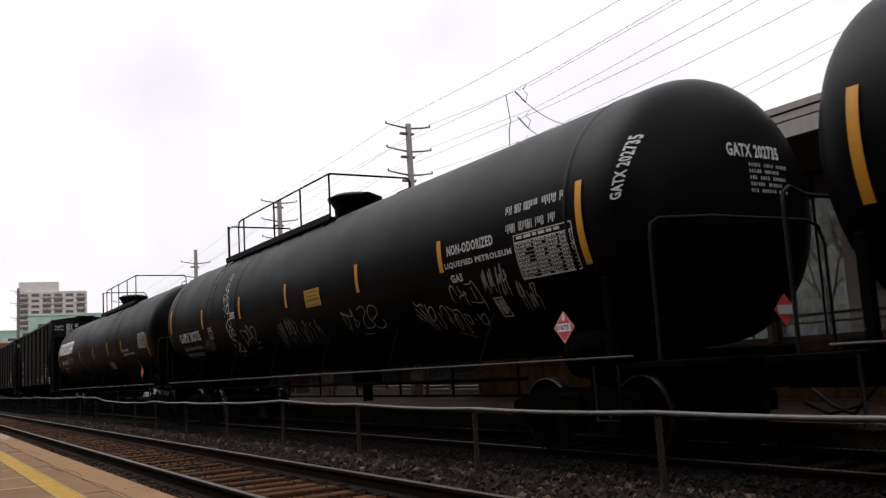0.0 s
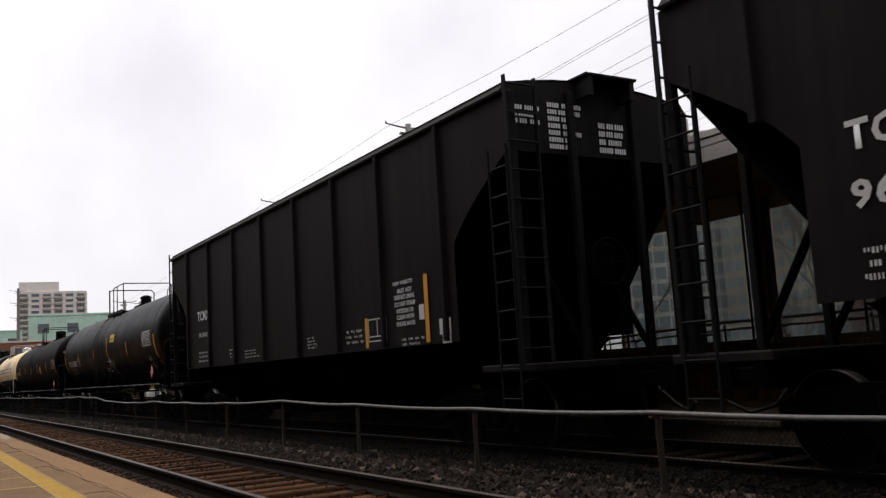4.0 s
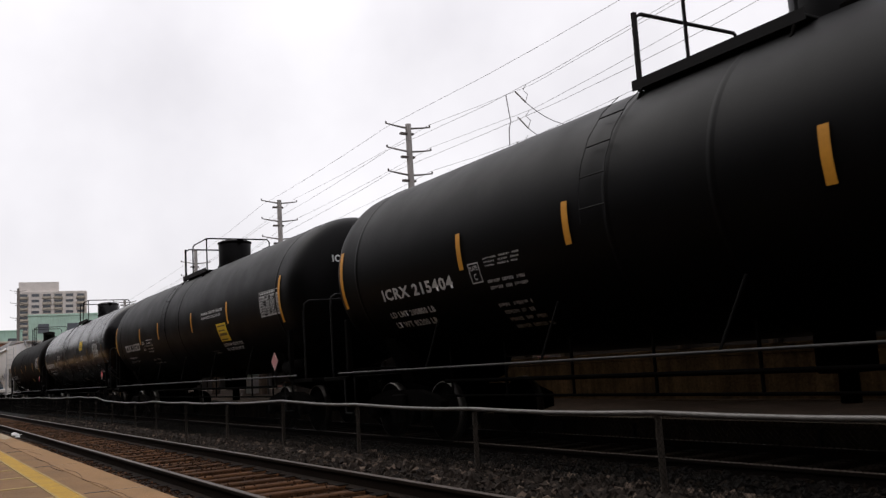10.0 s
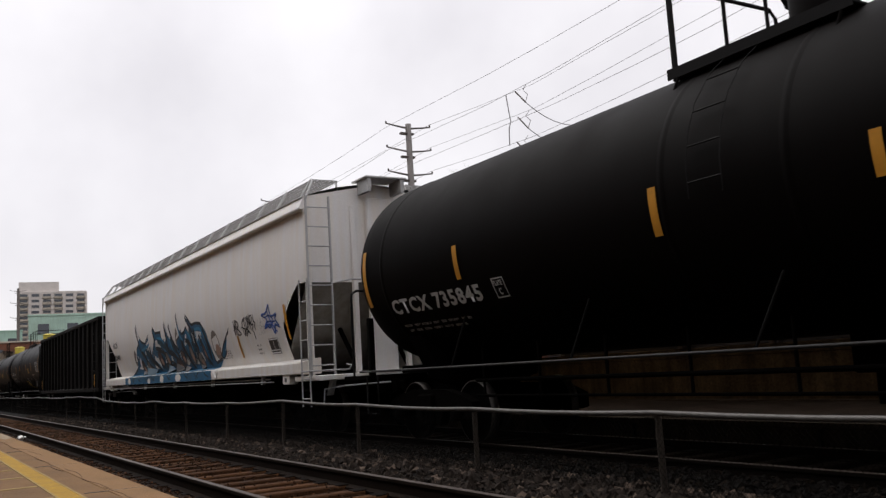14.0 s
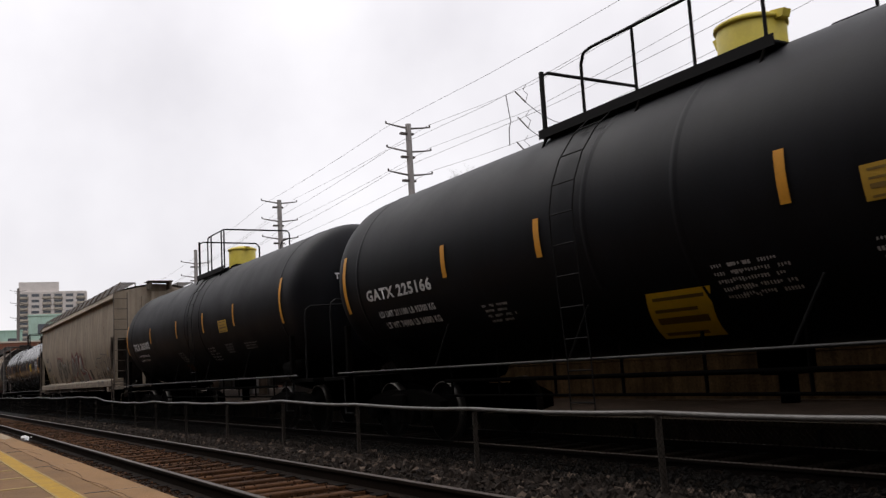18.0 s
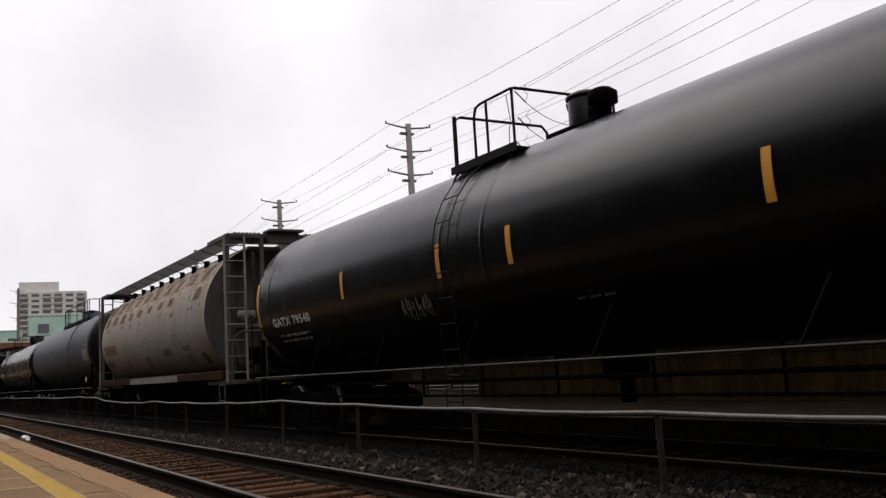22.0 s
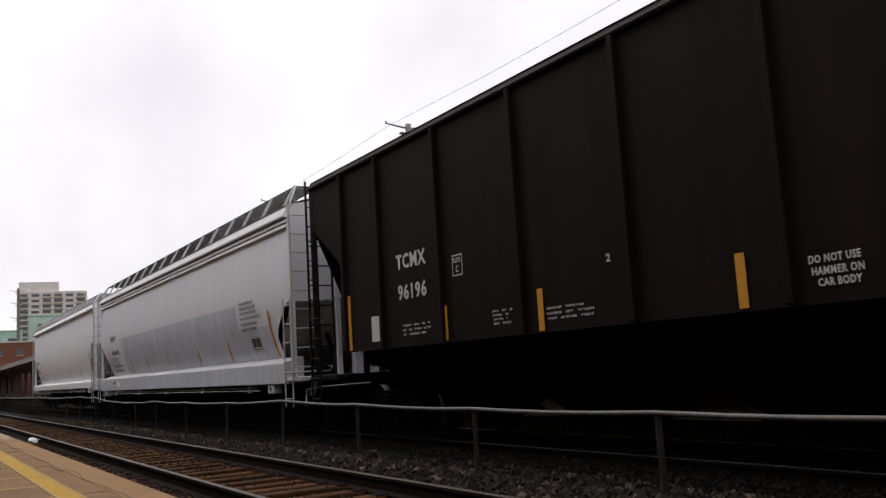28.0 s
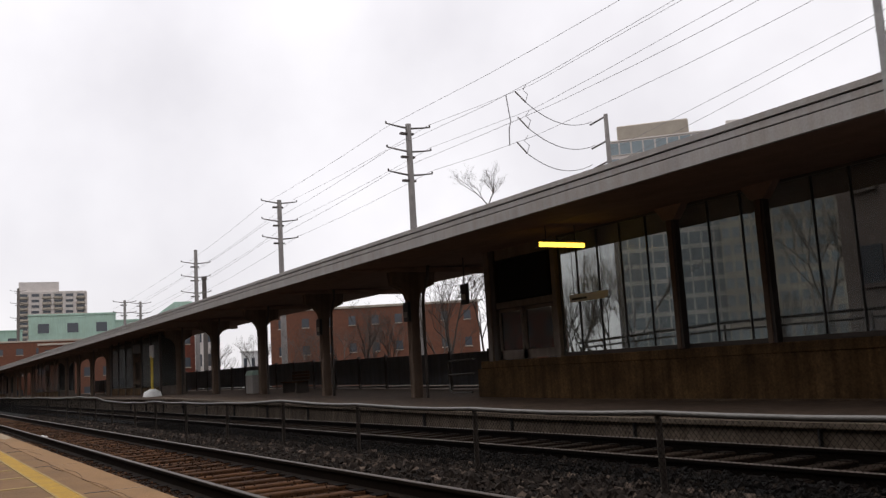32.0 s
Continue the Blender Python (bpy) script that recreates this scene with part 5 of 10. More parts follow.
def hopper_car(label, uf, ur, mats, zs=1.42, zt=4.28, zw=4.90, ribs=(), bulge=0.30, cut=(1.42, 2.12, 2.87), sill=True, top=0.25, walk_w=True, end_dark=None, half=1.58, board=None, inset=0.0, sl=(1.13, 1.35), ledge=0.40):
    """A covered hopper wagon. mats: sides, sill, ends, ladders. cut: the corner left open below each end. inset: how far the body stops short of the end ladders."""
    car = car_thing("hopper_wagon", label, uf, ur)
    side, sillm, endm, ladm = mats
    F = (uf - ur) / 2 + 0.45 * inset
    L = (uf - ur) / 2 - 0.55 * inset
    c, za_, zc_ = cut
    ledge = ledge if inset else 0.0
    sb, sc = sl

    def zlow(x):
        d = L - abs(x)
        return zs if d >= c else za_ + (zc_ - za_) * min(1.0, (c - d) / (c - ledge))

    def rise(x):
        return za_ + (zc_ - za_) * min(1.0, max(0.0, (c - L + abs(x)) / (c - ledge))) ** 0.8

    def yy(z):
        if not bulge:
            return half
        u = (2.9 - z) / (2.9 - zs)
        return half - bulge * u * u if u > 0 else half - 0.08 * ((z - 2.9) / 1.4) ** 2
    for s in (-1, 1):
        m = Mesh()
        for xs_, f0 in (([-L + c + (2 * L - 2 * c) * i / 24 for i in range(25)], lambda x: zs), ([-L + c * i / 7 for i in range(8)], rise), ([L - c + c * i / 7 for i in range(8)], rise)):
            rows_ = []
            for x in xs_:
                z0 = f0(x)
                zz = [z0 + (zt - z0) * k / 12 for k in range(13)]
                rows_.append([(x, s * yy(z), z) for z in zz])
            m.grid(rows_ if s > 0 else [q[::-1] for q in rows_])
        part("side_sheet", m, side, car)
        part("top_chord", Mesh().prism([(s * (half - 0.14), zt), (s * (half + 0.05), zt), (s * (half + 0.06), zt + 0.03), (s * (half - 0.04), zt + top), (s * (half - 0.14), zt + top)][::s], -L, L), side, car)
        if sill:
            part("side_sill", Mesh().prism([(s * (half - 0.36), sb), (s * (half + 0.03), sb), (s * (half + 0.05), sb + 0.02), (s * (half + 0.05), sc - 0.015), (s * (half + 0.035), sc + 0.01), (s * (half - bulge - 0.02), zs + 0.012), (s * (half - 0.36), zs + 0.012)][::s], -F + 0.42, F - 0.42), sillm, car)
            part("brake_pipe", Mesh().tube([(-L + 2.2, s * (half - 0.06), sb - 0.06), (L - 2.2, s * (half - 0.06), sb - 0.06)], 0.020, 5), ladm, car)
            part("air_pipe", Mesh().tube([(-L + 1.6, s * (half - 0.02), sb - 0.12), (L - 1.9, s * (half - 0.02), sb - 0.12)], 0.014, 5), ladm, car)
            for k in range(5):
                x = -L + 2.6 + (2 * L - 5.2) * k / 4
                part("pipe_hanger", Mesh().box(x - 0.035, x + 0.035, min(s * (half - 0.08), s * half), max(s * (half - 0.08), s * half), sb - 0.17, sb + 0.01, 0.01), ladm, car)
            for k in (-1, 1):
                xk = k * (F - 1.30)
                pad = part("jacking_pad", Mesh().box(xk - 0.17, xk + 0.17, min(s * (half - 0.16), s * (half + 0.03)), max(s * (half - 0.16), s * (half + 0.03)), sb - 0.18, sb - 0.005, 0.015), sillm, car)
                part("pad_hole", Mesh().box(xk - 0.05, xk + 0.05, min(s * (half + 0.028), s * (half + 0.034)), max(s * (half + 0.028), s * (half + 0.034)), sb - 0.13, sb - 0.05), m_black, pad, "dark square hole")
        for x in ribs:
            part("rib", Mesh().box(x - 0.045, x + 0.045, min(s * (half - 0.02), s * (half + 0.07)), max(s * (half - 0.02), s * (half + 0.07)), zlow(x) + 0.02, zt - 0.005, 0.01), side, car)
    rk = 0.32 if inset else 0.16
    roof = Mesh()
    roof.grid([[(x, half * k / 4, zt + top - 0.02 + rk * (1 - (k / 4) ** 2)) for k in range(-4, 5)] for x in (-L, 0, L)])
    part("roof", roof, side, car)
    for s in (-1, 1):
        e = Mesh()
        xe = s * (L - 0.01)
        e.add([(xe, -half + 0.03, zc_), (xe, half - 0.03, zc_), (xe, half - 0.03, zt + top), (xe, 0, zt + top + rk - 0.02), (xe, -half + 0.03, zt + top)], [(0, 1, 2, 3, 4)[::s]])
        part("end_sheet", e, endm, car)
        sl = Mesh()
        xa, xb = s * (L - 0.01), s * (L - c - 0.75)
        hb = half - bulge - 0.06
        sl.grid([[(xa, -yy(zc_) + 0.04, zc_), (xa, yy(zc_) - 0.04, zc_)], [(xb, -hb, zs - 0.25), (xb, hb, zs - 0.25)]], False)
        part("slope_sheet", sl, end_dark or m_under, car, "dark sloping end sheet")
        for y in (-half + 0.06, -0.55, 0.55, half - 0.06):
            part("end_post", Mesh().box(min(s * (L - 0.02), s * (L + 0.08)), max(s * (L - 0.02), s * (L + 0.08)), y - 0.05, y + 0.05, 1.1, zt + (0.02 if abs(y) > 1 else 0.1), 0.012), endm, car)
        part("end_platform", Mesh().box(min(s * (F - 0.9), s * (F + 0.30)), max(s * (F - 0.9), s * (F + 0.30)), -half, half, 1.02, 1.12, 0.015), sillm, car)
        for y in (-0.55, 0.55):
            part("slope_brace", Mesh().tube([(s * (L + 0.02), y, 1.2), (s * (L - c * 0.55), y, zs + (zc_ - zs) * 0.4)], 0.05, 5), m_under, car)
        lx = s * (F - 0.14)
        ladder(car, lx, 0.40, [(-half - 0.07, 0.55), (-half - 0.07, zc_ + 0.05)], ladm, 0.36, 0.016)
        m = Mesh()
        for y in (-half - 0.05, -half + 0.42):
            m.box(s * (F + 0.09) - 0.03, s * (F + 0.09) + 0.03, y - 0.012, y + 0.012, 1.10, zt + 0.20)
        lad = part("end_ladder", m, ladm, car)
        if walk_w:
            part("grab_pipe", Mesh().tube([(s * (F + 0.05), -half - 0.05, zt - 0.15), (s * (F + 0.05), -half - 0.03, zt + 0.15), (s * (L - 0.02), -1.34, zw - 0.05), (s * (L - 0.15), -1.30, zw)], 0.024, 6), ladm, car)
        if inset:
            # wide centre post, foot hoop, step below the sill and uncoupling lever
            part("centre_post", Mesh().box(min(s * (L - 0.02), s * (L + 0.14)), max(s * (L - 0.02), s * (L + 0.14)), -0.27, 0.27, 1.1, zt + top, 0.02), endm, car)
            part("foot_hoop", Mesh().tube([(s * (F - 0.36), -half - 0.08, 1.20), (s * (F + 0.16), -half - 0.08, 1.20), (s * (F + 0.24), -half, 1.20), (s * (F + 0.24), -0.95, 1.20), (s * (F + 0.24), -0.90, 1.28), (s * (F + 0.05), -0.90, 1.30)], 0.016, 5), ladm, car)
            part("lever_bracket", Mesh().prism([(s * (F + 0.12), 1.08), (s * (F + 0.26), 1.08), (s * (F + 0.06), 0.74), (s * (F - 0.08), 0.74)][::s], -1.28, -1.20, "y"), ladm, car)
            part("uncoupling_lever", Mesh().tube([(s * (F + 0.10), -1.42, 0.55), (s * (F + 0.12), -1.40, 0.86), (s * (F + 0.3), -1.1, 0.9), (s * (F + 0.45), -0.2, 0.92)], 0.016, 5), ladm, car)
            part("end_rail", Mesh().tube([(s * (F + 0.12), -half + 0.42, zc_ - 0.05), (s * (F + 0.16), -0.8, zc_ + 0.02), (s * (F + 0.16), 0.8, zc_ + 0.02)], 0.016, 5), ladm, car)
        z = 1.3
        while z < zt + 0.1:
            part("rung", Mesh().tube([(s * (F + 0.12), -half - 0.05, z), (s * (F + 0.12), -half + 0.42, z)], 0.014, 5), ladm, lad)
            z += 0.37
        coupler(car, s * (F + 0.35), s)
        add_truck(car, s * (F - 1.75))
        part("center_sill", Mesh().box(min(s * (F - 3.2), s * (F + 0.4)), max(s * (F - 3.2), s * (F + 0.4)), -0.3, 0.3, 0.72, 1.05), m_under, car)
    nb, hw, hz = 4, half - bulge - 0.1, sb if sill else zs - 0.02
    for i in range(nb):
        a, b = -L + c + 0.3 + (2 * L - 2 * c - 0.6) * i / nb, -L + c + 0.3 + (2 * L - 2 * c - 0.6) * (i + 1) / nb
        m = Mesh()
        q0 = [(a + 0.05, -hw, hz), (b - 0.05, -hw, hz), (b - 0.05, hw, hz), (a + 0.05, hw, hz)]
        mx = (a + b) / 2
        q1 = [(mx - 0.5, -0.55, 0.45), (mx + 0.5, -0.55, 0.45), (mx + 0.5, 0.55, 0.45), (mx - 0.5, 0.55, 0.45)]
        m.add(q0 + q1, [(0, 1, 5, 4), (1, 2, 6, 5), (2, 3, 7, 6), (3, 0, 4, 7), (4, 5, 6, 7)])
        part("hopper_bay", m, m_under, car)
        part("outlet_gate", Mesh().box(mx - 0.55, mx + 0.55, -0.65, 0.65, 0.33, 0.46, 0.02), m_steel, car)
    if walk_w:
        for y0, y1 in ((-1.30, -0.78), (0.78, 1.30)):
            g = Mesh()
            for k in range(7):
                y = y0 + (y1 - y0) * k / 6
                g.box(-L + 0.1, L - 0.1, y - 0.006, y + 0.006, zw - 0.035, zw)
            n = int(2 * L / 0.14)
            for k in range(n):
                x = -L + 0.1 + (2 * L - 0.2) * k / (n - 1)
                g.box(x - 0.006, x + 0.006, y0, y1, zw - 0.024, zw - 0.006)
            wk = tagged(part("running_board", g, board or m_grating, car, "galvanised grating running board"), kind="stuff")
            n = int(2 * L / 1.25)
            for k in range(n + 1):
                x = -L + 0.15 + (2 * L - 0.3) * k / n
                yo = y0 if y0 < 0 else y1
                yi = y1 if y0 < 0 else y0
                part("support", Mesh().tube([(x, yo * 1.19, zt + top - 0.02), (x, yo, zw)], 0.032, 4), ladm, wk)
                part("inner_support", Mesh().tube([(x, yi, zt + top), (x, yi, zw)], 0.02, 4), ladm, wk)
        hm = Mesh()
        hm.box(-L + 0.4, L - 0.4, -0.45, 0.45, zt + top + 0.05, zt + top + 0.26, 0.05)
        part("hatch_trough", hm, side, car)
    for s in (-1, 1):
        part("crossover_board", Mesh().box(min(s * (F - 0.35), s * (F + 0.3)), max(s * (F - 0.35), s * (F + 0.3)), -0.45, 0.45, zw - 0.04, zw, 0.01).box(min(s * L, s * (F + 0.28)), max(s * L, s * (F + 0.28)), -0.4, -0.32, zw - 0.3, zw - 0.04).box(min(s * L, s * (F + 0.28)), max(s * L, s * (F + 0.28)), 0.32, 0.4, zw - 0.3, zw - 0.04), ladm, car)
    w = Wagon(car, lambda z: 1.53 if bulge and z < zs - 0.01 else yy(z))
    w.lean = 1.25 if bulge else 0.0
    return w


def hand_brake(car, x, s, y=-0.3, z=2.35):
    m = Mesh().tube([(x + s * 0.3, y + 0.30 * math.cos(a), z + 0.30 * math.sin(a)) for a in [2 * math.pi * k / 20 for k in range(20)]], 0.022, 6, close=True)
    for k in range(3):
        a = 2 * math.pi * k / 6
        m.tube([(x + s * 0.3, y - 0.3 * math.cos(a), z - 0.3 * math.sin(a)), (x + s * 0.3, y + 0.3 * math.cos(a), z + 0.3 * math.sin(a))], 0.014, 5)
    m.box(min(x, x + s * 0.25), max(x, x + s * 0.25), y - 0.15, y + 0.15, z - 0.2, z + 0.25, 0.02)
    part("hand_brake", m, m_steel, car)


def gondola(label, uf, ur, mat, zt=3.75):
    car = car_thing("gondola_wagon", label, uf, ur)
    L = (uf - ur) / 2
    for s in (-1, 1):
        part("side", Mesh().box(-L, L, min(s * 1.45, s * 1.5), max(s * 1.45, s * 1.5), 1.05, zt), mat, car)
        part("top_chord", Mesh().box(-L, L, min(s * 1.40, s * 1.60), max(s * 1.40, s * 1.60), zt, zt + 0.14, 0.02), mat, car)
        part("side_sill", Mesh().box(-L, L, min(s * 1.42, s * 1.58), max(s * 1.42, s * 1.58), 0.95, 1.12, 0.02), mat, car)
        for i in range(17):
            x = -L + 0.12 + (2 * L - 0.24) * i / 16
            part("rib", Mesh().box(x - 0.07, x + 0.07, min(s * 1.5, s * 1.60), max(s * 1.5, s * 1.60), 1.1, zt - 0.003, 0.015), mat, car)
        part("end_wall", Mesh().box(min(s * L, s * (L - 0.06)), max(s * L, s * (L - 0.06)), -1.45, 1.45, 1.0, zt + 0.02), mat, car)
        for y in (-1.1, -0.4, 0.4, 1.1):
            part("end_rib", Mesh().box(min(s * L, s * (L + 0.1)), max(s * L, s * (L + 0.1)), y - 0.06, y + 0.06, 1.0, zt - 0.1, 0.012), mat, car)
        part("end_chord", Mesh().box(min(s * (L - 0.05), s * (L + 0.14)), max(s * (L - 0.05), s * (L + 0.14)), -1.6, 1.6, zt, zt + 0.14, 0.02), mat, car)
        ladder(car, s * (L - 0.35), 0.4, [(-1.68, 0.55), (-1.68, zt - 0.2)], m_rung, 0.36, 0.018)
        add_truck(car, s * (L - 1.75))
        coupler(car, s * (L + 0.1), s)
        part("reflector", Mesh().box(s * (L - 0.75) - 0.05, s * (L - 0.75) + 0.05, -1.61, -1.602, 1.2, 1.65), m_stripe, car, "yellow reflective stripe")
    part("floor", Mesh().box(-L, L, -1.5, 1.5, 0.9, 1.0), m_under, car)
    part("center_sill", Mesh().box(-L, L, -0.3, 0.3, 0.65, 0.92), m_under, car)
    return Wagon(car, lambda z: 1.5)


def drum_hopper(label, uf, ur, skin, steel):
    """A cylindrical covered hopper with open end frames and an overhanging roof walk."""
    car = car_thing("hopper_wagon", label, uf, ur)
    L, BF, BR = (uf - ur) / 2, 6.66, 6.98
    ry, rz, rl, zc = 1.63, 1.82, 1.62, 2.72
    top = 4.46
    pr = []
    for i in range(29):
        a = radians(-66 + 160 * i / 28)
        pr.append((-ry * math.cos(a), min(top, zc + (rz if a > 0 else rl) * math.sin(a))))
    near = Mesh().grid([[(x, y, z) for y, z in pr] for x in (-BR, -BR / 2, 0, BF / 2, BF)])
    part("side_sheet", near, skin, car)
    part("side_sheet", Mesh().grid([[(x, -y, z) for y, z in pr][::-1] for x in (-BR, -BR / 2, 0, BF / 2, BF)]), skin, car)
    part("roof", Mesh().box(-BR, BF, -0.45, 0.45, top - 0.04, top + 0.08, 0.02), skin, car)
    for s in (-1, 1):
        B = BF if s > 0 else BR
        ring = [(y, z) for y, z in pr] + [(-y, z) for y, z in pr[::-1]]
        e = Mesh()
        e.add([(s * B, y, z) for y, z in ring], [tuple(range(len(ring)))[::s]])
        part("end_head", e, steel, car, "grey flat end head")
        for y in (-0.9, 0.9):
            part("end_brace", Mesh().box(min(s * B, s * (B + 0.08)), max(s * B, s * (B + 0.08)), y - 0.05, y + 0.05, 1.3, 3.6, 0.01), steel, car)
        for y in (-1.42, -0.55, 0.55, 1.42):
            part("frame_post", Mesh().box(s * (L - 0.08) - 0.055, s * (L - 0.08) + 0.055, y - 0.05, y + 0.05, 1.1, 4.59, 0.012), steel, car)
        part("roof_frame", Mesh().box(s * (L - 0.08) - 0.06, s * (L - 0.08) + 0.06, -1.45, 1.45, 4.53, 4.63, 0.01).box(min(s * (B - 0.2), s * L), max(s * (B - 0.2), s * L), -1.45, -1.37, 4.53, 4.63).box(min(s * (B - 0.2), s * L), max(s * (B - 0.2), s * L), 1.37, 1.45, 4.53, 4.63), steel, car)
        g = Mesh()
        for k in range(40):
            y = -1.38 + 2.76 * k / 39
            g.box(min(s * (B - 0.1), s * L), max(s * (B - 0.1), s * L), y - 0.03, y + 0.03, 4.60, 4.64)
        tagged(part("crossover_board", g, m_galv, car, "worn grating above the end"), kind="stuff")
        part("brake_step", Mesh().box(s * (L + 0.02) - 0.25, s * (L + 0.02) + 0.25, -0.45, 0.45, 4.67, 4.73, 0.01).box(s * L - 0.05, s * L + 0.05, -0.4, 0.4, 4.42, 4.68), steel, car)
        part("cross_beam", Mesh().box(s * (L - 0.08) - 0.04, s * (L - 0.08) + 0.04, -1.5, 1.5, 2.35, 2.45, 0.01), steel, car)
        for ya_, yb_, z_ in ((-1.05, -1.45, 4.1), (-0.2, -0.75, 4.2), (0.6, 1.2, 4.1)):
            part("diagonal", Mesh().tube([(s * (B + 0.06), ya_, 1.3), (s * (L - 0.15), yb_, z_)], 0.05, 6), steel, car)
        part("head_pipe", Mesh().tube([(s * (B + 0.1), -1.15, 3.3), (s * (B + 0.1), -0.75, 1.5)], 0.07, 8), steel, car)
        gm = Mesh().box(s * (B + 0.62) - 0.2, s * (B + 0.62) + 0.2, -0.1, 0.35, 1.35, 2.15, 0.03).box(s * (B + 0.5) - 0.15, s * (B + 0.5) + 0.15, 0.4, 0.9, 1.2, 1.7, 0.03)
        gm.turned([(-0.12, 0), (-0.1, 0.24), (0.1, 0.24), (0.12, 0)], "x", (s * (B + 0.55), 0.55, 2.2), n=16)
        gm.tube([(s * (B + 0.4), -0.9, 1.25), (s * (B + 0.5), -0.4, 1.6), (s * (B + 0.6), 0.2, 1.9), (s * (B + 0.6), 0.9, 1.5)], 0.045, 6).tube([(s * (B + 0.7), -0.3, 1.2), (s * (B + 0.7), -0.3, 2.4), (s * (B + 0.6), 0.3, 2.6)], 0.03, 5)
        part("brake_gear", gm, m_under, car, "grimy black brake gear")
        part("slope_sheet", Mesh().grid([[(s * B, -0.8, 1.6), (s * B, 0.8, 1.6)], [(s * (B - 1.8), -0.7, 0.9), (s * (B - 1.8), 0.7, 0.9)]], False), m_under, car)
        lm = Mesh()
        for y in (-1.52, -1.02):
            lm.box(s * (L + 0.02) - 0.035, s * (L + 0.02) + 0.035, y - 0.02, y + 0.02, 1.05, 4.57)
        el = part("end_ladder", lm, p_end_pale, car, "pale grey ladder")
        for k in range(9):
            part("rung", Mesh().tube([(s * (L + 0.02), -1.52, 1.3 + 0.38 * k), (s * (L + 0.02), -1.02, 1.3 + 0.38 * k)], 0.016, 5), p_end_pale, el)
        ladder(car, s * (L - 0.2), 0.42, [(-1.58, 0.5), (-1.58, 1.15)], steel, 0.36, 0.016)
        part("end_platform", Mesh().box(min(s * (B - 0.3), s * (L + 0.1)), max(s * (B - 0.3), s * (L + 0.1)), -1.5, 1.5, 1.02, 1.12, 0.01), steel, car)
        part("brake_cylinder", Mesh().turned([(-0.3, 0), (-0.25, 0.17), (0.25, 0.17), (0.3, 0)], "y", (s * (B + 0.35), -0.35, 1.75), n=14), m_under, car)
        part("air_tank", Mesh().turned([(-0.55, 0), (-0.5, 0.13), (0.4, 0.13), (0.45, 0)], "y", (s * (B + 0.35), -0.35, 2.72), n=14), p_end_pale, car)
        part("end_handrail", Mesh().tube([(s * (L + 0.1), -1.4, 1.1), (s * (L + 0.1), -1.4, 2.1), (s * (L + 0.25), -1.2, 2.25), (s * (L + 0.25), 1.2, 2.25), (s * (L + 0.1), 1.4, 2.1), (s * (L + 0.1), 1.4, 1.1)], 0.022, 6), steel, car)
        coupler(car, s * (L + 0.1), s)
        add_truck(car, s * (L - 1.9))
    for s in (-1, 1):
        part("side_sill", Mesh().box(-L + 0.2, L - 0.2, min(s * 1.42, s * 1.56), max(s * 1.42, s * 1.56), 1.14, 1.36, 0.02), m_sill_rust, car, "rusty side sill")
        part("sill_plate", Mesh().box(-2.4, 3.7, min(s * 1.555, s * 1.575), max(s * 1.555, s * 1.575), 1.15, 1.33, 0.004), p_end_pale, car, "pale bare stretch of the sill")
        g = Mesh()
        for k in range(7):
            y = s * (0.62 + 0.6 * k / 6)
            g.box(-L, L, y - 0.02, y + 0.02, 4.63, 4.67)
        wk = tagged(part("running_board", g, m_galv, car, "grating running board"), kind="stuff")
        for k in range(13):
            x = -L + 0.4 + (2 * L - 0.8) * k / 12
            part("support", Mesh().tube([(x, s * 1.22, 4.62), (x, s * 0.95, 4.54), (x, s * 0.62, 4.44)], 0.016, 4), steel, wk)
        for k in range(10):
            x = -BR + 1.0 + (BR + BF - 2) * k / 9
            part("latch", Mesh().box(x - 0.06, x + 0.06, min(s * 0.80, s * 0.92), max(s * 0.80, s * 0.92), 4.24, 4.44, 0.01), m_under, car)
    for i in range(4):
        mx = -BR + 2.0 + i * (BR + BF - 4.0) / 3
        m = Mesh()
        m.add([(mx - 1.5, -1.2, 1.3), (mx + 1.5, -1.2, 1.3), (mx + 1.5, 1.2, 1.3), (mx - 1.5, 1.2, 1.3), (mx - 0.5, -0.5, 0.45), (mx + 0.5, -0.5, 0.45), (mx + 0.5, 0.5, 0.45), (mx - 0.5, 0.5, 0.45)], [(0, 1, 5, 4), (1, 2, 6, 5), (2, 3, 7, 6), (3, 0, 4, 7), (4, 5, 6, 7)])
        part("hopper_bay", m, m_under, car)
    return Wagon(car, lambda z: ry * math.sqrt(max(0.02, 1 - ((z - zc) / (rz if z > zc else rl)) ** 2)))


# ---- markings on the near side ----


def put(c, name, pts, faces, mat, off=0.006, label="", lean=True):
    """Flat pieces given in metres along and up the side, laid on it."""
    dx = c.dx
    if lean and c.lean:
        zm = sum(z for x, z in pts) / len(pts)
        dx -= c.lean * max(0.0, 1.56 - c.out(zm))
    m = Mesh()
    m.add([(x + dx, -(c.out(z) + off), z) for x, z in pts], faces, True)
    return part(name, m, mat, c.ob, label)


def quads(items, fine=0.12):
    """Upright rectangles (x0, x1, z0, z1), cut into low strips so that they follow a curved side."""
    pts, faces = [], []
    for x0, x1, z0, z1 in items:
        n = max(1, int((z1 - z0) / fine + 0.5))
        o = len(pts)
        for i in range(n + 1):
            z = z0 + (z1 - z0) * i / n
            pts += [(x0, z), (x1, z)]
        faces += [(o + 2 * i, o + 2 * i + 1, o + 2 * i + 3, o + 2 * i + 2) for i in range(n)]
    return pts, faces


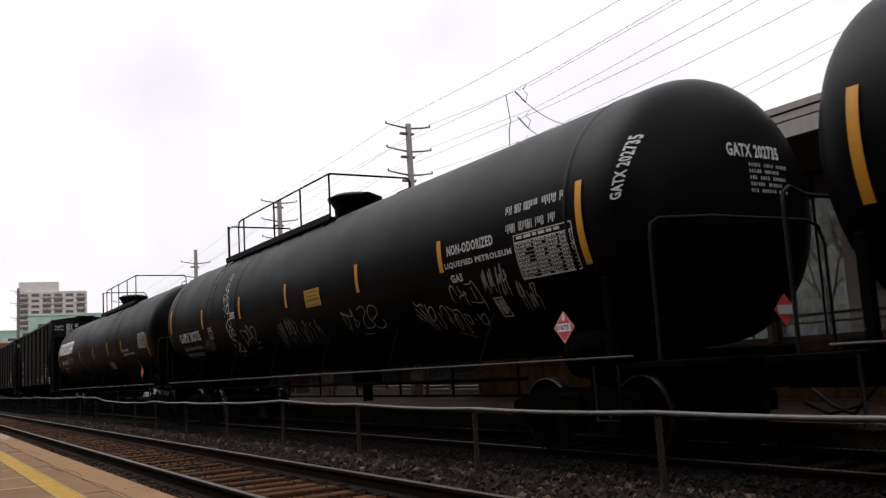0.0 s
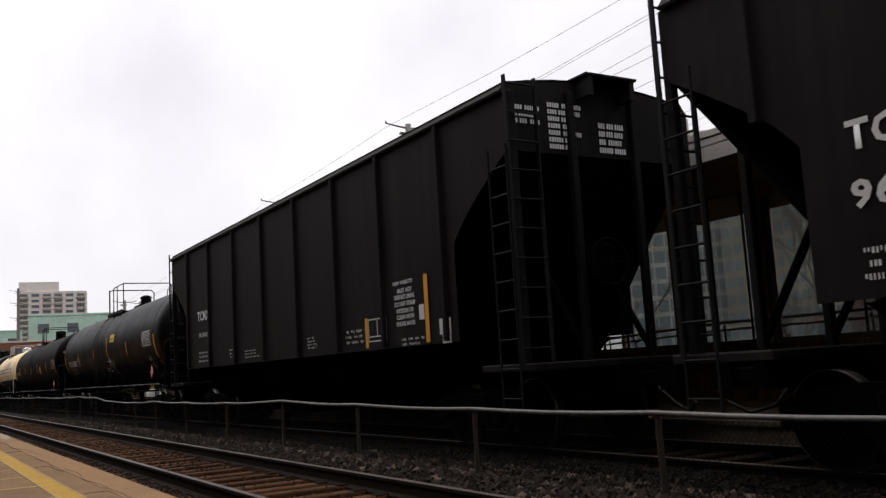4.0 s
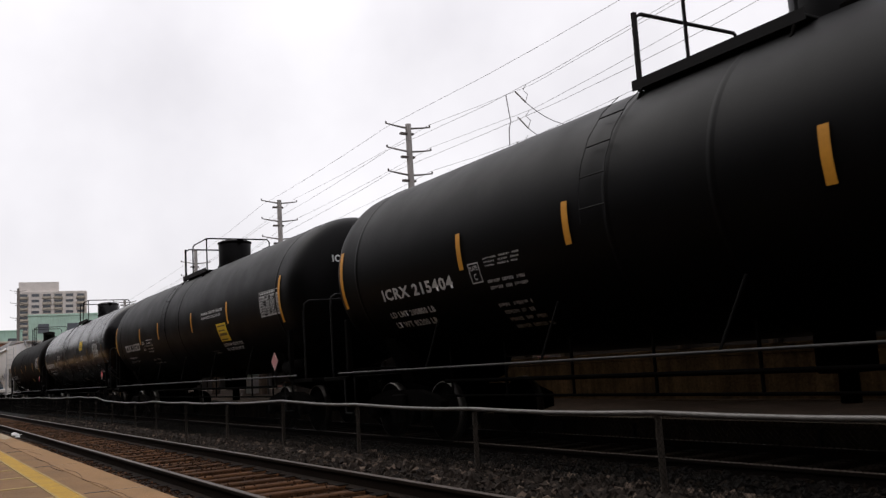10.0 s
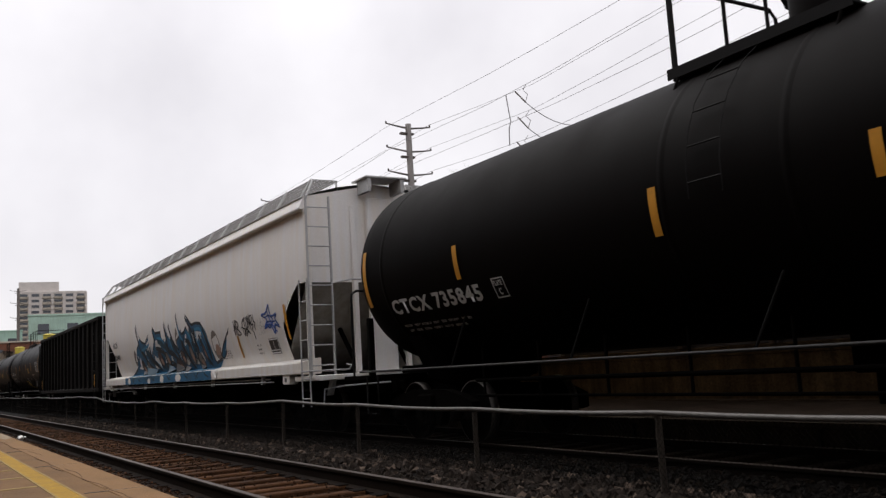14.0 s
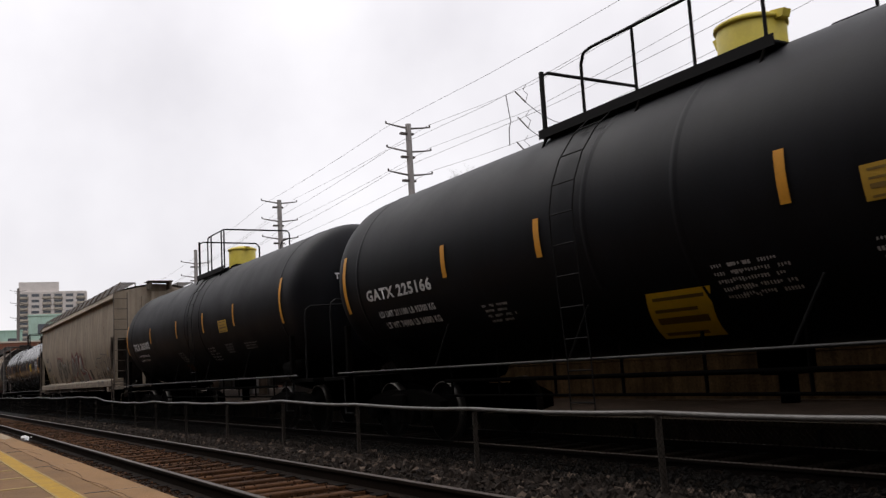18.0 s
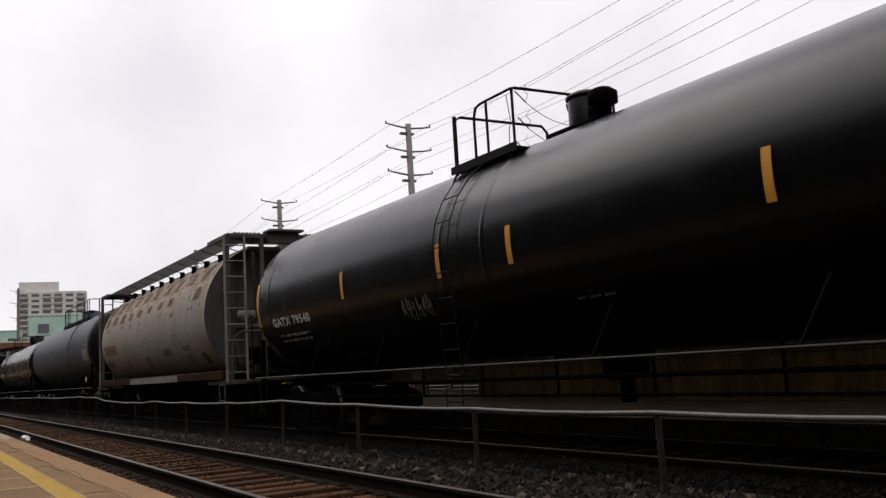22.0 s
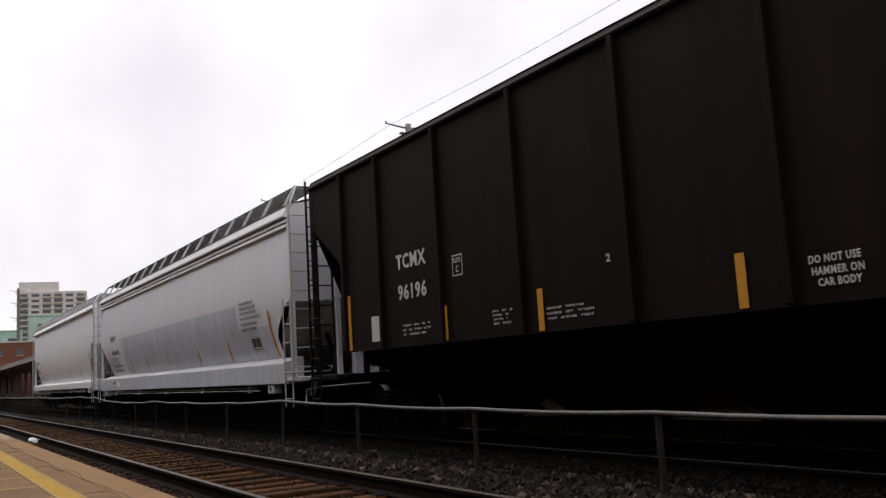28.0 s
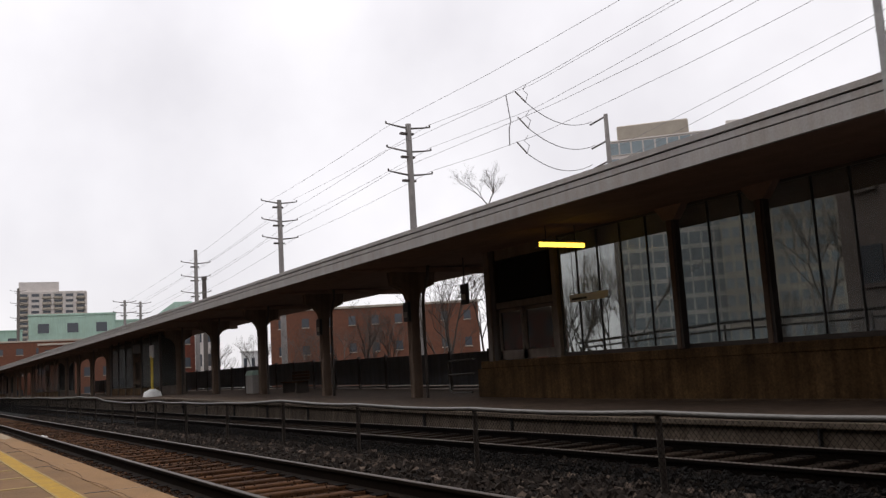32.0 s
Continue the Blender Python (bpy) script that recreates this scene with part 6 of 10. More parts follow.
def stripe(c, x, z0, z1, mat=None):
    put(c, "reflector", *quads([(x - 0.055, x + 0.055, z0, z1)], 0.08), mat or c.stripe_mat, 0.013, "yellow reflective stripe")


Wagon.stripe_mat = m_stripe
Wagon.lean = 0.0
Wagon.dx = 0.0
GLYPHS = {}


def glyphs(s):
    if s not in GLYPHS:
        cu = bpy.data.curves.new("lettering", "FONT")
        cu.body, cu.offset, cu.resolution_u, cu.space_character = s, 0.032, 2, 1.12
        ob = bpy.data.objects.new("lettering", cu)
        me = ob.to_mesh()
        pts = [(v.co.x, v.co.y) for v in me.vertices]
        faces = [tuple(p.vertices) for p in me.polygons]
        ob.to_mesh_clear()
        bpy.data.objects.remove(ob)
        bpy.data.curves.remove(cu)
        GLYPHS[s] = pts, faces
    return GLYPHS[s]


def fitted(s, x0, x1, z0, z1):
    pts, faces = glyphs(s)
    a0, a1 = min(p[0] for p in pts), max(p[0] for p in pts)
    b0, b1 = min(p[1] for p in pts), max(p[1] for p in pts)
    return [(x0 + (x1 - x0) * (p[0] - a0) / (a1 - a0), z0 + (z1 - z0) * (p[1] - b0) / (b1 - b0)) for p in pts], faces


def text(c, s, x0, x1, z0, z1, mat, off=0.012):
    if z1 - z0 < 0.06:
        m = (z0 + z1) / 2
        z0, z1 = m - 0.035, m + 0.035
    pts, faces = fitted(s, x0, x1, z0, z1)
    if z1 - z0 < 0.15:
        tagged(put(c, "lettering", pts, faces, mat, off), kind="stuff")
        return
    # each letter by itself
    root = list(range(len(pts)))

    def top(i):
        while root[i] != i:
            i = root[i]
        return i
    for f in faces:
        for k in f[1:]:
            root[top(k)] = top(f[0])
    sets = {}
    for f in faces:
        sets.setdefault(top(f[0]), []).append(f)
    for fs in sets.values():
        use = sorted({k for f in fs for k in f})
        at = {k: i for i, k in enumerate(use)}
        put(c, "letter", [pts[k] for k in use], [tuple(at[k] for k in f) for f in fs], mat, off)


def lines(c, n, x0, x1, z0, z1, mat):
    r = random.Random(int(x0 * 100) + n)
    if z1 < z0 + 0.05 * n:
        m = (z0 + z1) / 2
        z0, z1 = m - 0.03 * n, m + 0.03 * n
    items = []
    for i in range(n):
        za = z1 - (z1 - z0) * (i + 0.78) / n
        zb = z1 - (z1 - z0) * (i + 0.30) / n
        x = x0 + r.uniform(0, 0.08) * (x1 - x0)
        end = x1 - r.uniform(0, 0.25) * (x1 - x0)
        while x < end:
            w = min(end - x, r.uniform(0.10, 0.32))
            k = x
            while k < x + w - 0.02:
                items.append((k, k + r.uniform(0.013, 0.022), za + r.choice((0, 0, 0.3)) * (zb - za), zb))
                k += 0.036
            x += w + 0.06
    if items:
        tagged(put(c, "stencil_line", *quads(items), mat, 0.005, "small stencilled lines"), kind="stuff")


def panel(c, x0, x1, z0, z1, mat, shear=0.0):
    p, f = quads([(x0, x1, z0, z1)], 0.08)
    if shear:
        p = [(x - shear * (z - z0), z) for x, z in p]
    q = put(c, "label_panel", p, f, mat, 0.010)
    n = 4
    items = []
    for i in range(n):
        za = z1 - (z1 - z0) * (i + 0.75) / n
        items.append((x0 + 0.1 * (x1 - x0), x1 - (0.1 + 0.12 * (i % 2)) * (x1 - x0), za, za + (z1 - z0) * 0.28 / n * (2 if i == 2 else 1)))
    p, f = quads(items)
    if shear:
        p = [(x - shear * (z - z0), z) for x, z in p]
    if mat is not m_mark and mat is not m_rust:
        b = tagged(put(c, "printed_bar", p, f, m_mark_ochre, 0.013), kind="stuff")
        b.parent = q
        b.matrix_parent_inverse = Matrix()


def frame_items(x0, x1, z0, z1, w):
    return [(x0, x1, z0, z0 + w), (x0, x1, z1 - w, z1), (x0, x0 + w, z0 + w, z1 - w), (x1 - w, x1, z0 + w, z1 - w)]


def framed(c, x0, x1, z0, z1, mat, off=0.005):
    if 0.6 < (x1 - x0) / (z1 - z0) < 1.35 and z1 - z0 > 0.2:
        return plate_mark(c, x0, x1, z0, z1, mat)
    xm = (x0 + x1) / 2
    zq = z0 + 0.25 * (z1 - z0)
    it = frame_items(x0, x1, z0, z1, 0.02) + [(xm - 0.012, xm + 0.012, zq, z1 - 0.03), (x0 + 0.04, x1 - 0.04, zq - 0.02, zq)]
    put(c, "stencil_box", *quads(it), mat, off)


def black_card(c, x0, x1, z0, z1):
    q = put(c, "label_panel", *quads([(x0, x1, z0, z1)], 0.08), m_dark, 0.008, "black card with white border")
    framed(c, x0 + 0.015, x1 - 0.015, z0 + 0.015, z1 - 0.015, m_mark_bright, 0.012)


def plate_mark(c, x0, x1, z0, z1, mat=None):
    mat = mat or m_mark
    put(c, "stencil_box", *quads(frame_items(x0, x1, z0, z1, 0.016)), mat, 0.005)
    w, h = x1 - x0, z1 - z0
    text(c, "PLATE", x0 + 0.15 * w, x1 - 0.15 * w, z0 + 0.62 * h, z0 + 0.85 * h, mat)
    text(c, "C", x0 + 0.38 * w, x1 - 0.38 * w, z0 + 0.14 * h, z0 + 0.48 * h, mat)


def table(c, n, x0, x1, z0, z1, mat):
    """A ruled test table: frame, heading, rows of small figures in columns."""
    r = random.Random(int(x0 * 90))
    it = frame_items(x0, x1, z0, z1, 0.012)
    zt_, rows_ = z1 - 0.09, n + 2
    it.append((x0, x1, zt_ - 0.012, zt_))
    cols_ = [x0 + (x1 - x0) * u for u in (0.0, 0.34, 0.56, 0.78, 1.0)]
    it += [(x, x + 0.010, z0, zt_) for x in cols_[1:-1]]
    x = x0 + 0.06
    while x < x1 - 0.2:
        w = r.uniform(0.05, 0.16)
        it.append((x, x + w, zt_ + 0.028, z1 - 0.024))
        x += w + 0.035
    for i in range(rows_):
        za, zb = zt_ - (zt_ - z0) * (i + 0.80) / rows_, zt_ - (zt_ - z0) * (i + 0.28) / rows_
        it.append((x0, x1, za - 0.014, za - 0.009))
        for xa, xb in zip(cols_, cols_[1:]):
            x, end = xa + 0.025, xb - r.uniform(0.02, 0.45) * (xb - xa)
            while x < end - 0.02:
                w = min(end - x, r.uniform(0.02, 0.05))
                it.append((x, x + w, za, zb))
                x += w + 0.016
    tagged(put(c, "stencil_table", *quads(it), mat, 0.005, "white stencilled test table"), kind="stuff")


def placard(c, x, z, h, num, mat):
    y = -1.45
    m = Mesh().prism([(x - h, z), (x, z - h), (x + h, z), (x, z + h)], y - 0.012, y, "y")
    p = part("placard", m, mat, c.ob, "diamond hazard placard")
    e = Mesh()
    b = h * 0.86
    e.add([(x - h * 0.94, y - 0.0135, z), (x, y - 0.0135, z - h * 0.94), (x + h * 0.94, y - 0.0135, z), (x, y - 0.0135, z + h * 0.94), (x - b, y - 0.0135, z), (x, y - 0.0135, z - b), (x + b, y - 0.0135, z), (x, y - 0.0135, z + b)],
          [(0, 1, 5, 4), (1, 2, 6, 5), (2, 3, 7, 6), (3, 0, 4, 7)])
    part("border", e, m_mark, p)
    if num:
        part("number_band", Mesh().box(x - h * 0.62, x + h * 0.62, y - 0.016, y - 0.0125, z - h * 0.24, z + h * 0.24), m_mark_bright, p)
        pts, faces = fitted(num, x - h * 0.5, x + h * 0.5, z - h * 0.16, z + h * 0.16)
        part("number", Mesh().add([(a, y - 0.018, b_) for a, b_ in pts], faces), m_mark_black, p)
        part("symbol", Mesh().prism([(x - h * 0.12, z + h * 0.42), (x + h * 0.12, z + h * 0.42), (x + h * 0.16, z + h * 0.55), (x, z + h * 0.8), (x - h * 0.16, z + h * 0.55)], y - 0.016, y - 0.0125, "y"), m_mark_bright, p)
    part("holder", Mesh().box(x - 0.03, x + 0.03, y + 0.002, y + 0.03, 1.10, z + 0.05), m_under, c.ob)


STROKES = (((0, 0.2), (0.15, 0.9), (0.3, 0.35), (0.45, 1.0), (0.6, 0.1)),
           ((0, 0.0), (0.35, 1.0), (0.3, 0.45), (0.7, 0.75), (0.55, 0.0), (0.85, 0.2)),
           ((0.6, 0.95), (0.15, 0.8), (0.5, 0.5), (0.1, 0.1), (0.75, 0.0)),
           ((0, 1), (0.6, 0.9), (0.25, 0.55), (0.5, 0.4), (0.1, -0.15)),
           ((0, 0.9), (0.1, 0.0), (0.4, 0.7), (0.55, 0.05), (0.75, 1.0), (0.5, 0.75)),
           ((0.1, 0.0), (0.2, 1.1), (0.0, 0.6), (0.6, 0.65), (0.45, 1.0), (0.55, -0.1)))


def ribbon(pts, w):
    v, f = [], []
    n = len(pts)
    for i, (x, z) in enumerate(pts):
        a, b = pts[max(0, i - 1)], pts[min(n - 1, i + 1)]
        dx, dz = b[0] - a[0], b[1] - a[1]
        d = math.hypot(dx, dz) or 1
        k = w / 2 * (0.55 + 0.45 * math.sin(math.pi * (i + 0.5) / n))
        v += [(x - dz / d * k, z + dx / d * k), (x + dz / d * k, z - dx / d * k)]
    f = [(2 * i, 2 * i + 1, 2 * i + 3, 2 * i + 2) for i in range(n - 1)]
    return v, f


def smooth_line(p, k=6):
    out = []
    n = len(p)
    for i in range(n - 1):
        a, b, c_, d = p[max(0, i - 1)], p[i], p[i + 1], p[min(n - 1, i + 2)]
        for j in range(k):
            t = j / k
            out.append(tuple(0.5 * (2 * b[q] + (c_[q] - a[q]) * t + (2 * a[q] - 5 * b[q] + 4 * c_[q] - d[q]) * t * t + (3 * b[q] - a[q] - 3 * c_[q] + d[q]) * t ** 3) for q in (0, 1)))
    return out + [p[-1]]


def tag(c, seed, x0, x1, z0, z1, n, w, mat, off=0.007):
    """Sprayed loops and zigzags, side by side, or stacked where the space is tall."""
    r = random.Random(seed)
    z0, z1 = min(z0, z1), max(z0, z1)
    tall = (z1 - z0) > (x1 - x0)
    V, F = [], []
    for i in range(n):
        st_ = STROKES[r.randrange(len(STROKES))]
        if tall:
            bx, bz, sx, sz = x0, z1 - (z1 - z0) * (i + 1) / n, (x1 - x0) * 1.3, (z1 - z0) / n * 0.95
        else:
            bx, bz, sx, sz = x0 + (x1 - x0) * i / n, z0, (x1 - x0) / n * 1.15, (z1 - z0)
        sk = r.uniform(-0.15, 0.3)
        pts = smooth_line([(bx + (px + sk * pz) * sx, bz + (pz * r.uniform(0.85, 1.1)) * sz) for px, pz in st_])
        v, f = ribbon(pts, w * 0.7)
        o = len(V)
        V += v
        F += [tuple(q + o for q in g) for g in f]
    return put(c, "graffiti", V, F, mat, off, "sprayed graffiti tag")


HAND = {"H": (((0.05, 1), (0.3, 0)), ((0.75, 1.05), (0.95, 0.05)), ((-0.15, 0.35), (0.9, 0.75))),
          "B": (((0.0, 1.05), (0.2, 0.0)), ((0.0, 1.0), (0.5, 0.85), (0.65, 0.65), (0.2, 0.45), (0.6, 0.3), (1.05, 0.05), (0.2, 0.02))),
          "S": (((0.9, 0.9), (0.5, 1.0), (0.1, 0.75), (0.3, 0.5), (0.8, 0.45), (1.0, 0.3), (0.6, 0.0), (0.1, 0.45)),),
          "T": (((0.0, 0.85), (1.1, 1.05)), ((0.5, 0.95), (0.7, 0.0))),
          "O": (((0.5, 1.0), (0.05, 0.6), (0.25, 0.1), (0.7, 0.0), (1.0, 0.5), (0.75, 0.95), (0.5, 1.0)), ((0.45, 0.5), (0.56, 0.47))),
          "N": (((0.15, 0.0), (0.05, 0.95), (0.8, 0.3), (0.75, 1.05)), ((0.75, 1.05), (0.95, -0.05))),
          "E": (((0.0, 0.5), (0.1, 0.95), (0.6, 1.0), (0.7, 0.8), (0.15, 0.5), (0.95, 0.45), (0.4, 0.15), (0.9, -0.05)),),
          "}": (((0.4, 1.05), (0.15, 0.8), (0.3, 0.65), (0.9, 0.5), (0.5, 0.3), (0.6, 0.05)),),
          "-": (((0.0, 0.4), (0.3, 0.9), (1.0, 0.3)), ((0.1, 0.0), (0.5, 0.55), (1.0, 0.3))),
          ".": (((0.0, 0.4), (1.0, 0.6)),), "!": (((0.2, 1.0), (0.6, 0.0)),)}


def hand_letter(c, ch, x0, x1, z0, z1, w, mat, off=0.007):
    """One brushed letter of a tag."""
    V, F = [], []
    for st_ in HAND[ch]:
        pts = [(x0 + (x1 - x0) * a, z0 + (z1 - z0) * b) for a, b in st_]
        v, f = ribbon(smooth_line(pts, 4), w)
        F += [tuple(q + len(V) for q in g) for g in f]
        V += v
    return put(c, "graffiti_letter", V, F, mat, off, "black sprayed letter")


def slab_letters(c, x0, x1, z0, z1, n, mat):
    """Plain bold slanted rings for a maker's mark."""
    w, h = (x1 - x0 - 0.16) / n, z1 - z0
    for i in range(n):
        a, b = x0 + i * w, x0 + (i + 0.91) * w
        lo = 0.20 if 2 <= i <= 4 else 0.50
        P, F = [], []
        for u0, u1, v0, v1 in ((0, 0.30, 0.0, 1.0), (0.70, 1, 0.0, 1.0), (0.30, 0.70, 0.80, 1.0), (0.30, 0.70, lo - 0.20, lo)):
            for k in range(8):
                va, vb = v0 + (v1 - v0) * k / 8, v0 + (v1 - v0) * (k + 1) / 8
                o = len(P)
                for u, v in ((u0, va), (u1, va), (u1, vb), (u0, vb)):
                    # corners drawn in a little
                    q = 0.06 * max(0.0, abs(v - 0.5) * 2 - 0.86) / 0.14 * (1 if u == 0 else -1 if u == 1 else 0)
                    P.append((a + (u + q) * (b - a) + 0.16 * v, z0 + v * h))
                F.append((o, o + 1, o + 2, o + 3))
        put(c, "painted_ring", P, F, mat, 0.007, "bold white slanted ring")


def scrawl(c, w, mat, *strokes, label="thin white sprayed tag"):
    """Thin hand-drawn loops, each stroke a run of places along and up the side."""
    V, F = [], []
    for st_ in strokes:
        v, f = ribbon(smooth_line(st_, 5), w)
        F += [tuple(q + len(V) for q in g) for g in f]
        V += v
    return put(c, "graffiti", V, F, mat, 0.007, label)


def logo_strokes(c, x0, x1, z0, z1, mat):
    w, h = x1 - x0, z1 - z0
    sets = (((0.0, 0.0), (0.05, 0.35), (0.28, 0.95), (0.33, 0.6), (0.16, 0.1), (0.02, 0.05)), ((0.2, 0.0), (0.34, 0.5), (0.52, 1.05)), ((0.4, 0.0), (0.45, 0.5), (0.52, 1.0)), ((0.5, 0.0), (0.54, 0.45), (0.6, 0.9)),
            ((0.58, 1.0), (0.62, 0.6), (0.72, 0.45), (0.78, 1.0)), ((0.64, 0.0), (0.68, 0.3), (0.75, 0.6)), ((0.78, 0.0), (0.86, 0.6), (0.95, 1.05), (1.0, 0.5), (0.99, 0.0)), ((0.82, 0.32), (0.97, 0.30)))
    for st_ in sets:
        v, f = ribbon(smooth_line([(x0 + a * w, z0 + b * h) for a, b in st_]), 0.10)
        put(c, "painted_stroke", v, f, mat, 0.007, "bold blue brush stroke")


def end_text(t, s, y0, y1, z0, z1, mat):
    """Lettering on the leading head of a tank wagon."""
    c, L, r, zc, head = t
    pts, faces = fitted(s, y0 - 0.2, y1 - 0.2, z0 - 0.08, z1 - 0.08)
    m = Mesh().add([(L + head * max(0.0, 1 - math.hypot(y / r, (z - zc) / r) ** 2.78) ** 0.36 + 0.014, y, z) for y, z in pts], faces)
    part("end_lettering", m, mat, c.ob)


def flat_end_text(c, x, s, y0, y1, z0, z1, mat):
    pts, faces = fitted(s, y0, y1, z0, z1)
    part("end_lettering", Mesh().add([(x, y, z) for y, z in pts], faces), mat, c.ob)


def end_lines(c, x, n, y0, y1, z0, z1, mat, seed=3):
    r = random.Random(seed)
    m = Mesh()
    for i in range(n):
        za, zb = z1 - (z1 - z0) * (i + 0.85) / n, z1 - (z1 - z0) * (i + 0.2) / n
        y = y0
        while y < y1 - r.uniform(0, 0.2):
            w = r.uniform(0.08, 0.22)
            k = y
            while k < min(y1, y + w):
                m.add([(x, k, za), (x, k + 0.028, za), (x, k + 0.028, zb), (x, k, zb)], [(0, 1, 2, 3)])
                k += 0.04
            y += w + 0.05
    tagged(part("stencil_line", m, mat, c.ob, "small stencilled lines"), kind="stuff")


def head_lines(t, n, y0, y1, z0, z1, mat, seed=3):
    """Small stencilled lines on the leading head of a tank wagon."""
    c, L, r, zc, head = t
    rn = random.Random(seed)
    m = Mesh()
    for i in range(n):
        za, zb = z1 - (z1 - z0) * (i + 0.80) / n, z1 - (z1 - z0) * (i + 0.25) / n
        y = y0
        while y < y1 - rn.uniform(0, 0.15):
            end = min(y1, y + rn.uniform(0.10, 0.24))
            while y < end:
                w = rn.uniform(0.018, 0.030)
                m.add([(L + head * max(0.0, 1 - math.hypot(a / r, (b - zc) / r) ** 2.78) ** 0.36 + 0.014, a, b) for a, b in ((y, za), (y + w, za), (y + w, zb), (y, zb))], [(0, 1, 2, 3)])
                y += 0.042
            y += 0.05
    tagged(part("stencil_line", m, mat, c.ob, "small stencilled lines"), kind="stuff")


def upright_text(t, s, x, w, z0, z1, lean, mat):
    """Lettering that climbs the knuckle of the leading head."""
    c, L, r, zc, head = t
    pts, faces = fitted(s, 0, 1, 0, 1)
    m = Mesh()
    out = []
    for a, b in pts:
        px, pz = x + w * (1 - b) + lean * a, z0 + a * (z1 - z0)
        k = max(0.0, (px - L) / head)
        rr = r * (1 - k ** 2.78) ** 0.36 + 0.012
        out.append((px, -math.sqrt(rr * rr - (pz - zc) ** 2), pz))
    part("lettering", m.add(out, faces), mat, c.ob)


def paint(name, col, rough, var=0.35, streak=0.15, scale=1.2, spec=0.3):
    return material(name, col, rough, var=var, scale=scale, bump=0.04, bscale=40, streak=streak, fine=0.12, spec=spec)


def patchy(mat, scale, lo, hi):
    """Lets the paint beneath show through in ragged flecks."""
    n, l = mat.node_tree.nodes, mat.node_tree.links
    tc = n.new("ShaderNodeTexCoord")
    nz = n.new("ShaderNodeTexNoise")
    nz.inputs["Scale"].default_value, nz.inputs["Detail"].default_value, nz.inputs["Roughness"].default_value = scale, 8, 0.7
    l.new(tc.outputs["Object"], nz.inputs["Vector"])
    mr = n.new("ShaderNodeMapRange")
    mr.inputs[1].default_value, mr.inputs[2].default_value = lo, hi
    l.new(nz.outputs[0], mr.inputs[0])
    l.new(mr.outputs[0], n["Principled BSDF"].inputs["Alpha"])
    return mat


p_black = paint("black_tank_paint", (0.002123, 0.001951, 0.002123), 0.45, spec=0.062)
p_brown = paint("brown_black_tank_paint", (0.002551, 0.00157, 0.001299), 0.6, spec=0.042)
p_gloss = paint("gloss_black_tank_paint", (0.0024, 0.0022, 0.0026), 0.25, 0.3, 0.1, spec=0.19)
p_blue = paint("blue_grey_tank_paint", (0.080, 0.090, 0.122), 0.5, 0.45, 0.3, spec=0.2)
p_slate = paint("slate_tank_paint", (0.0074, 0.0076, 0.0097), 0.5, spec=0.095)
p_cream = paint("cream_tank_paint", (0.7942, 0.6145, 0.3576), 0.5, 0.08, 0.05)
p_white_h = paint("pale_grey_hopper_paint", (0.7172, 0.7035, 0.6897), 0.5, 0.05, 0.012)
p_white_sill = paint("pale_sill_paint", (0.7163, 0.697, 0.6679), 0.5, 0.08, 0.06)
p_grey_sill = paint("grey_sill_paint", (0.4987, 0.5031, 0.5343), 0.5, 0.1, 0.1)
p_grey_h = paint("grey_hopper_paint", (0.6501, 0.659, 0.7035), 0.5, 0.04, 0.01)
p_new_h = paint("new_pale_grey_paint", (0.7467, 0.7515, 0.7952), 0.45, 0.04, 0.01)
p_new_sill = paint("new_sill_paint", (0.7176, 0.7225, 0.7564), 0.45, 0.05, 0.03)
p_patch = paint("mid_grey_patch_paint", (0.46, 0.47, 0.50), 0.5, 0.1, 0.05)
m_board_dark = material("dark_grating", (0.035, 0.032, 0.03), 0.7, 0.1, var=0.3, scale=9, bump=0.1, spec=0.2)
p_band = paint("mid_grey_band_paint", (0.517, 0.5525, 0.6226), 0.5, 0.15, 0.1)
p_tan_h = paint("dirty_tan_hopper_paint", (0.3263, 0.2705, 0.2069), 0.75, 0.3, 0.24)
p_dark_h = paint("dark_brown_hopper_paint", (0.01337, 0.006669, 0.005814), 0.7, 0.5, 0.45, spec=0.1)
p_black_h = paint("black_hopper_paint", (0.0075, 0.0062, 0.0058), 0.7, 0.4, 0.35, spec=0.1)
p_sooty_h = paint("sooty_black_hopper_paint", (0.0125, 0.0098, 0.0094), 0.7, 0.6, 0.45, 0.9, spec=0.1)
p_rust_cream = paint("rusty_cream_hopper_paint", (0.3057, 0.2718, 0.2344), 0.75, 0.2, 0.16)
p_end_pale = paint("pale_grimy_steel", (0.24, 0.22, 0.205), 0.7, 0.4, 0.3)
p_slope_grey = paint("shaded_grey_plate", (0.36, 0.345, 0.32), 0.7, 0.3, 0.2)
p_end_grey = paint("grimy_grey_steel", (0.08446, 0.0765, 0.07138), 0.75, 0.45, 0.4)
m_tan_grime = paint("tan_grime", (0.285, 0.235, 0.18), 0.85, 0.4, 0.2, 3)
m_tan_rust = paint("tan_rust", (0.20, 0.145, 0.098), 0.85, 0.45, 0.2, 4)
p_patch_dark = paint("dark_patch_paint", (0.06, 0.045, 0.035), 0.8, 0.4, 0.2, 4)
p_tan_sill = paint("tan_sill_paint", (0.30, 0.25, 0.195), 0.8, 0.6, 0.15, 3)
p_ladder_rust = paint("rusty_ladder_steel", (0.13, 0.105, 0.085), 0.8, 0.5, 0.3)
m_rust_mottled = material("mottled_rust", (0.088, 0.046, 0.024), 0.9, var=0.5, scale=9, bump=0.1, bscale=45, col2=(0.150, 0.088, 0.050), fine=0.4, spec=0.2)
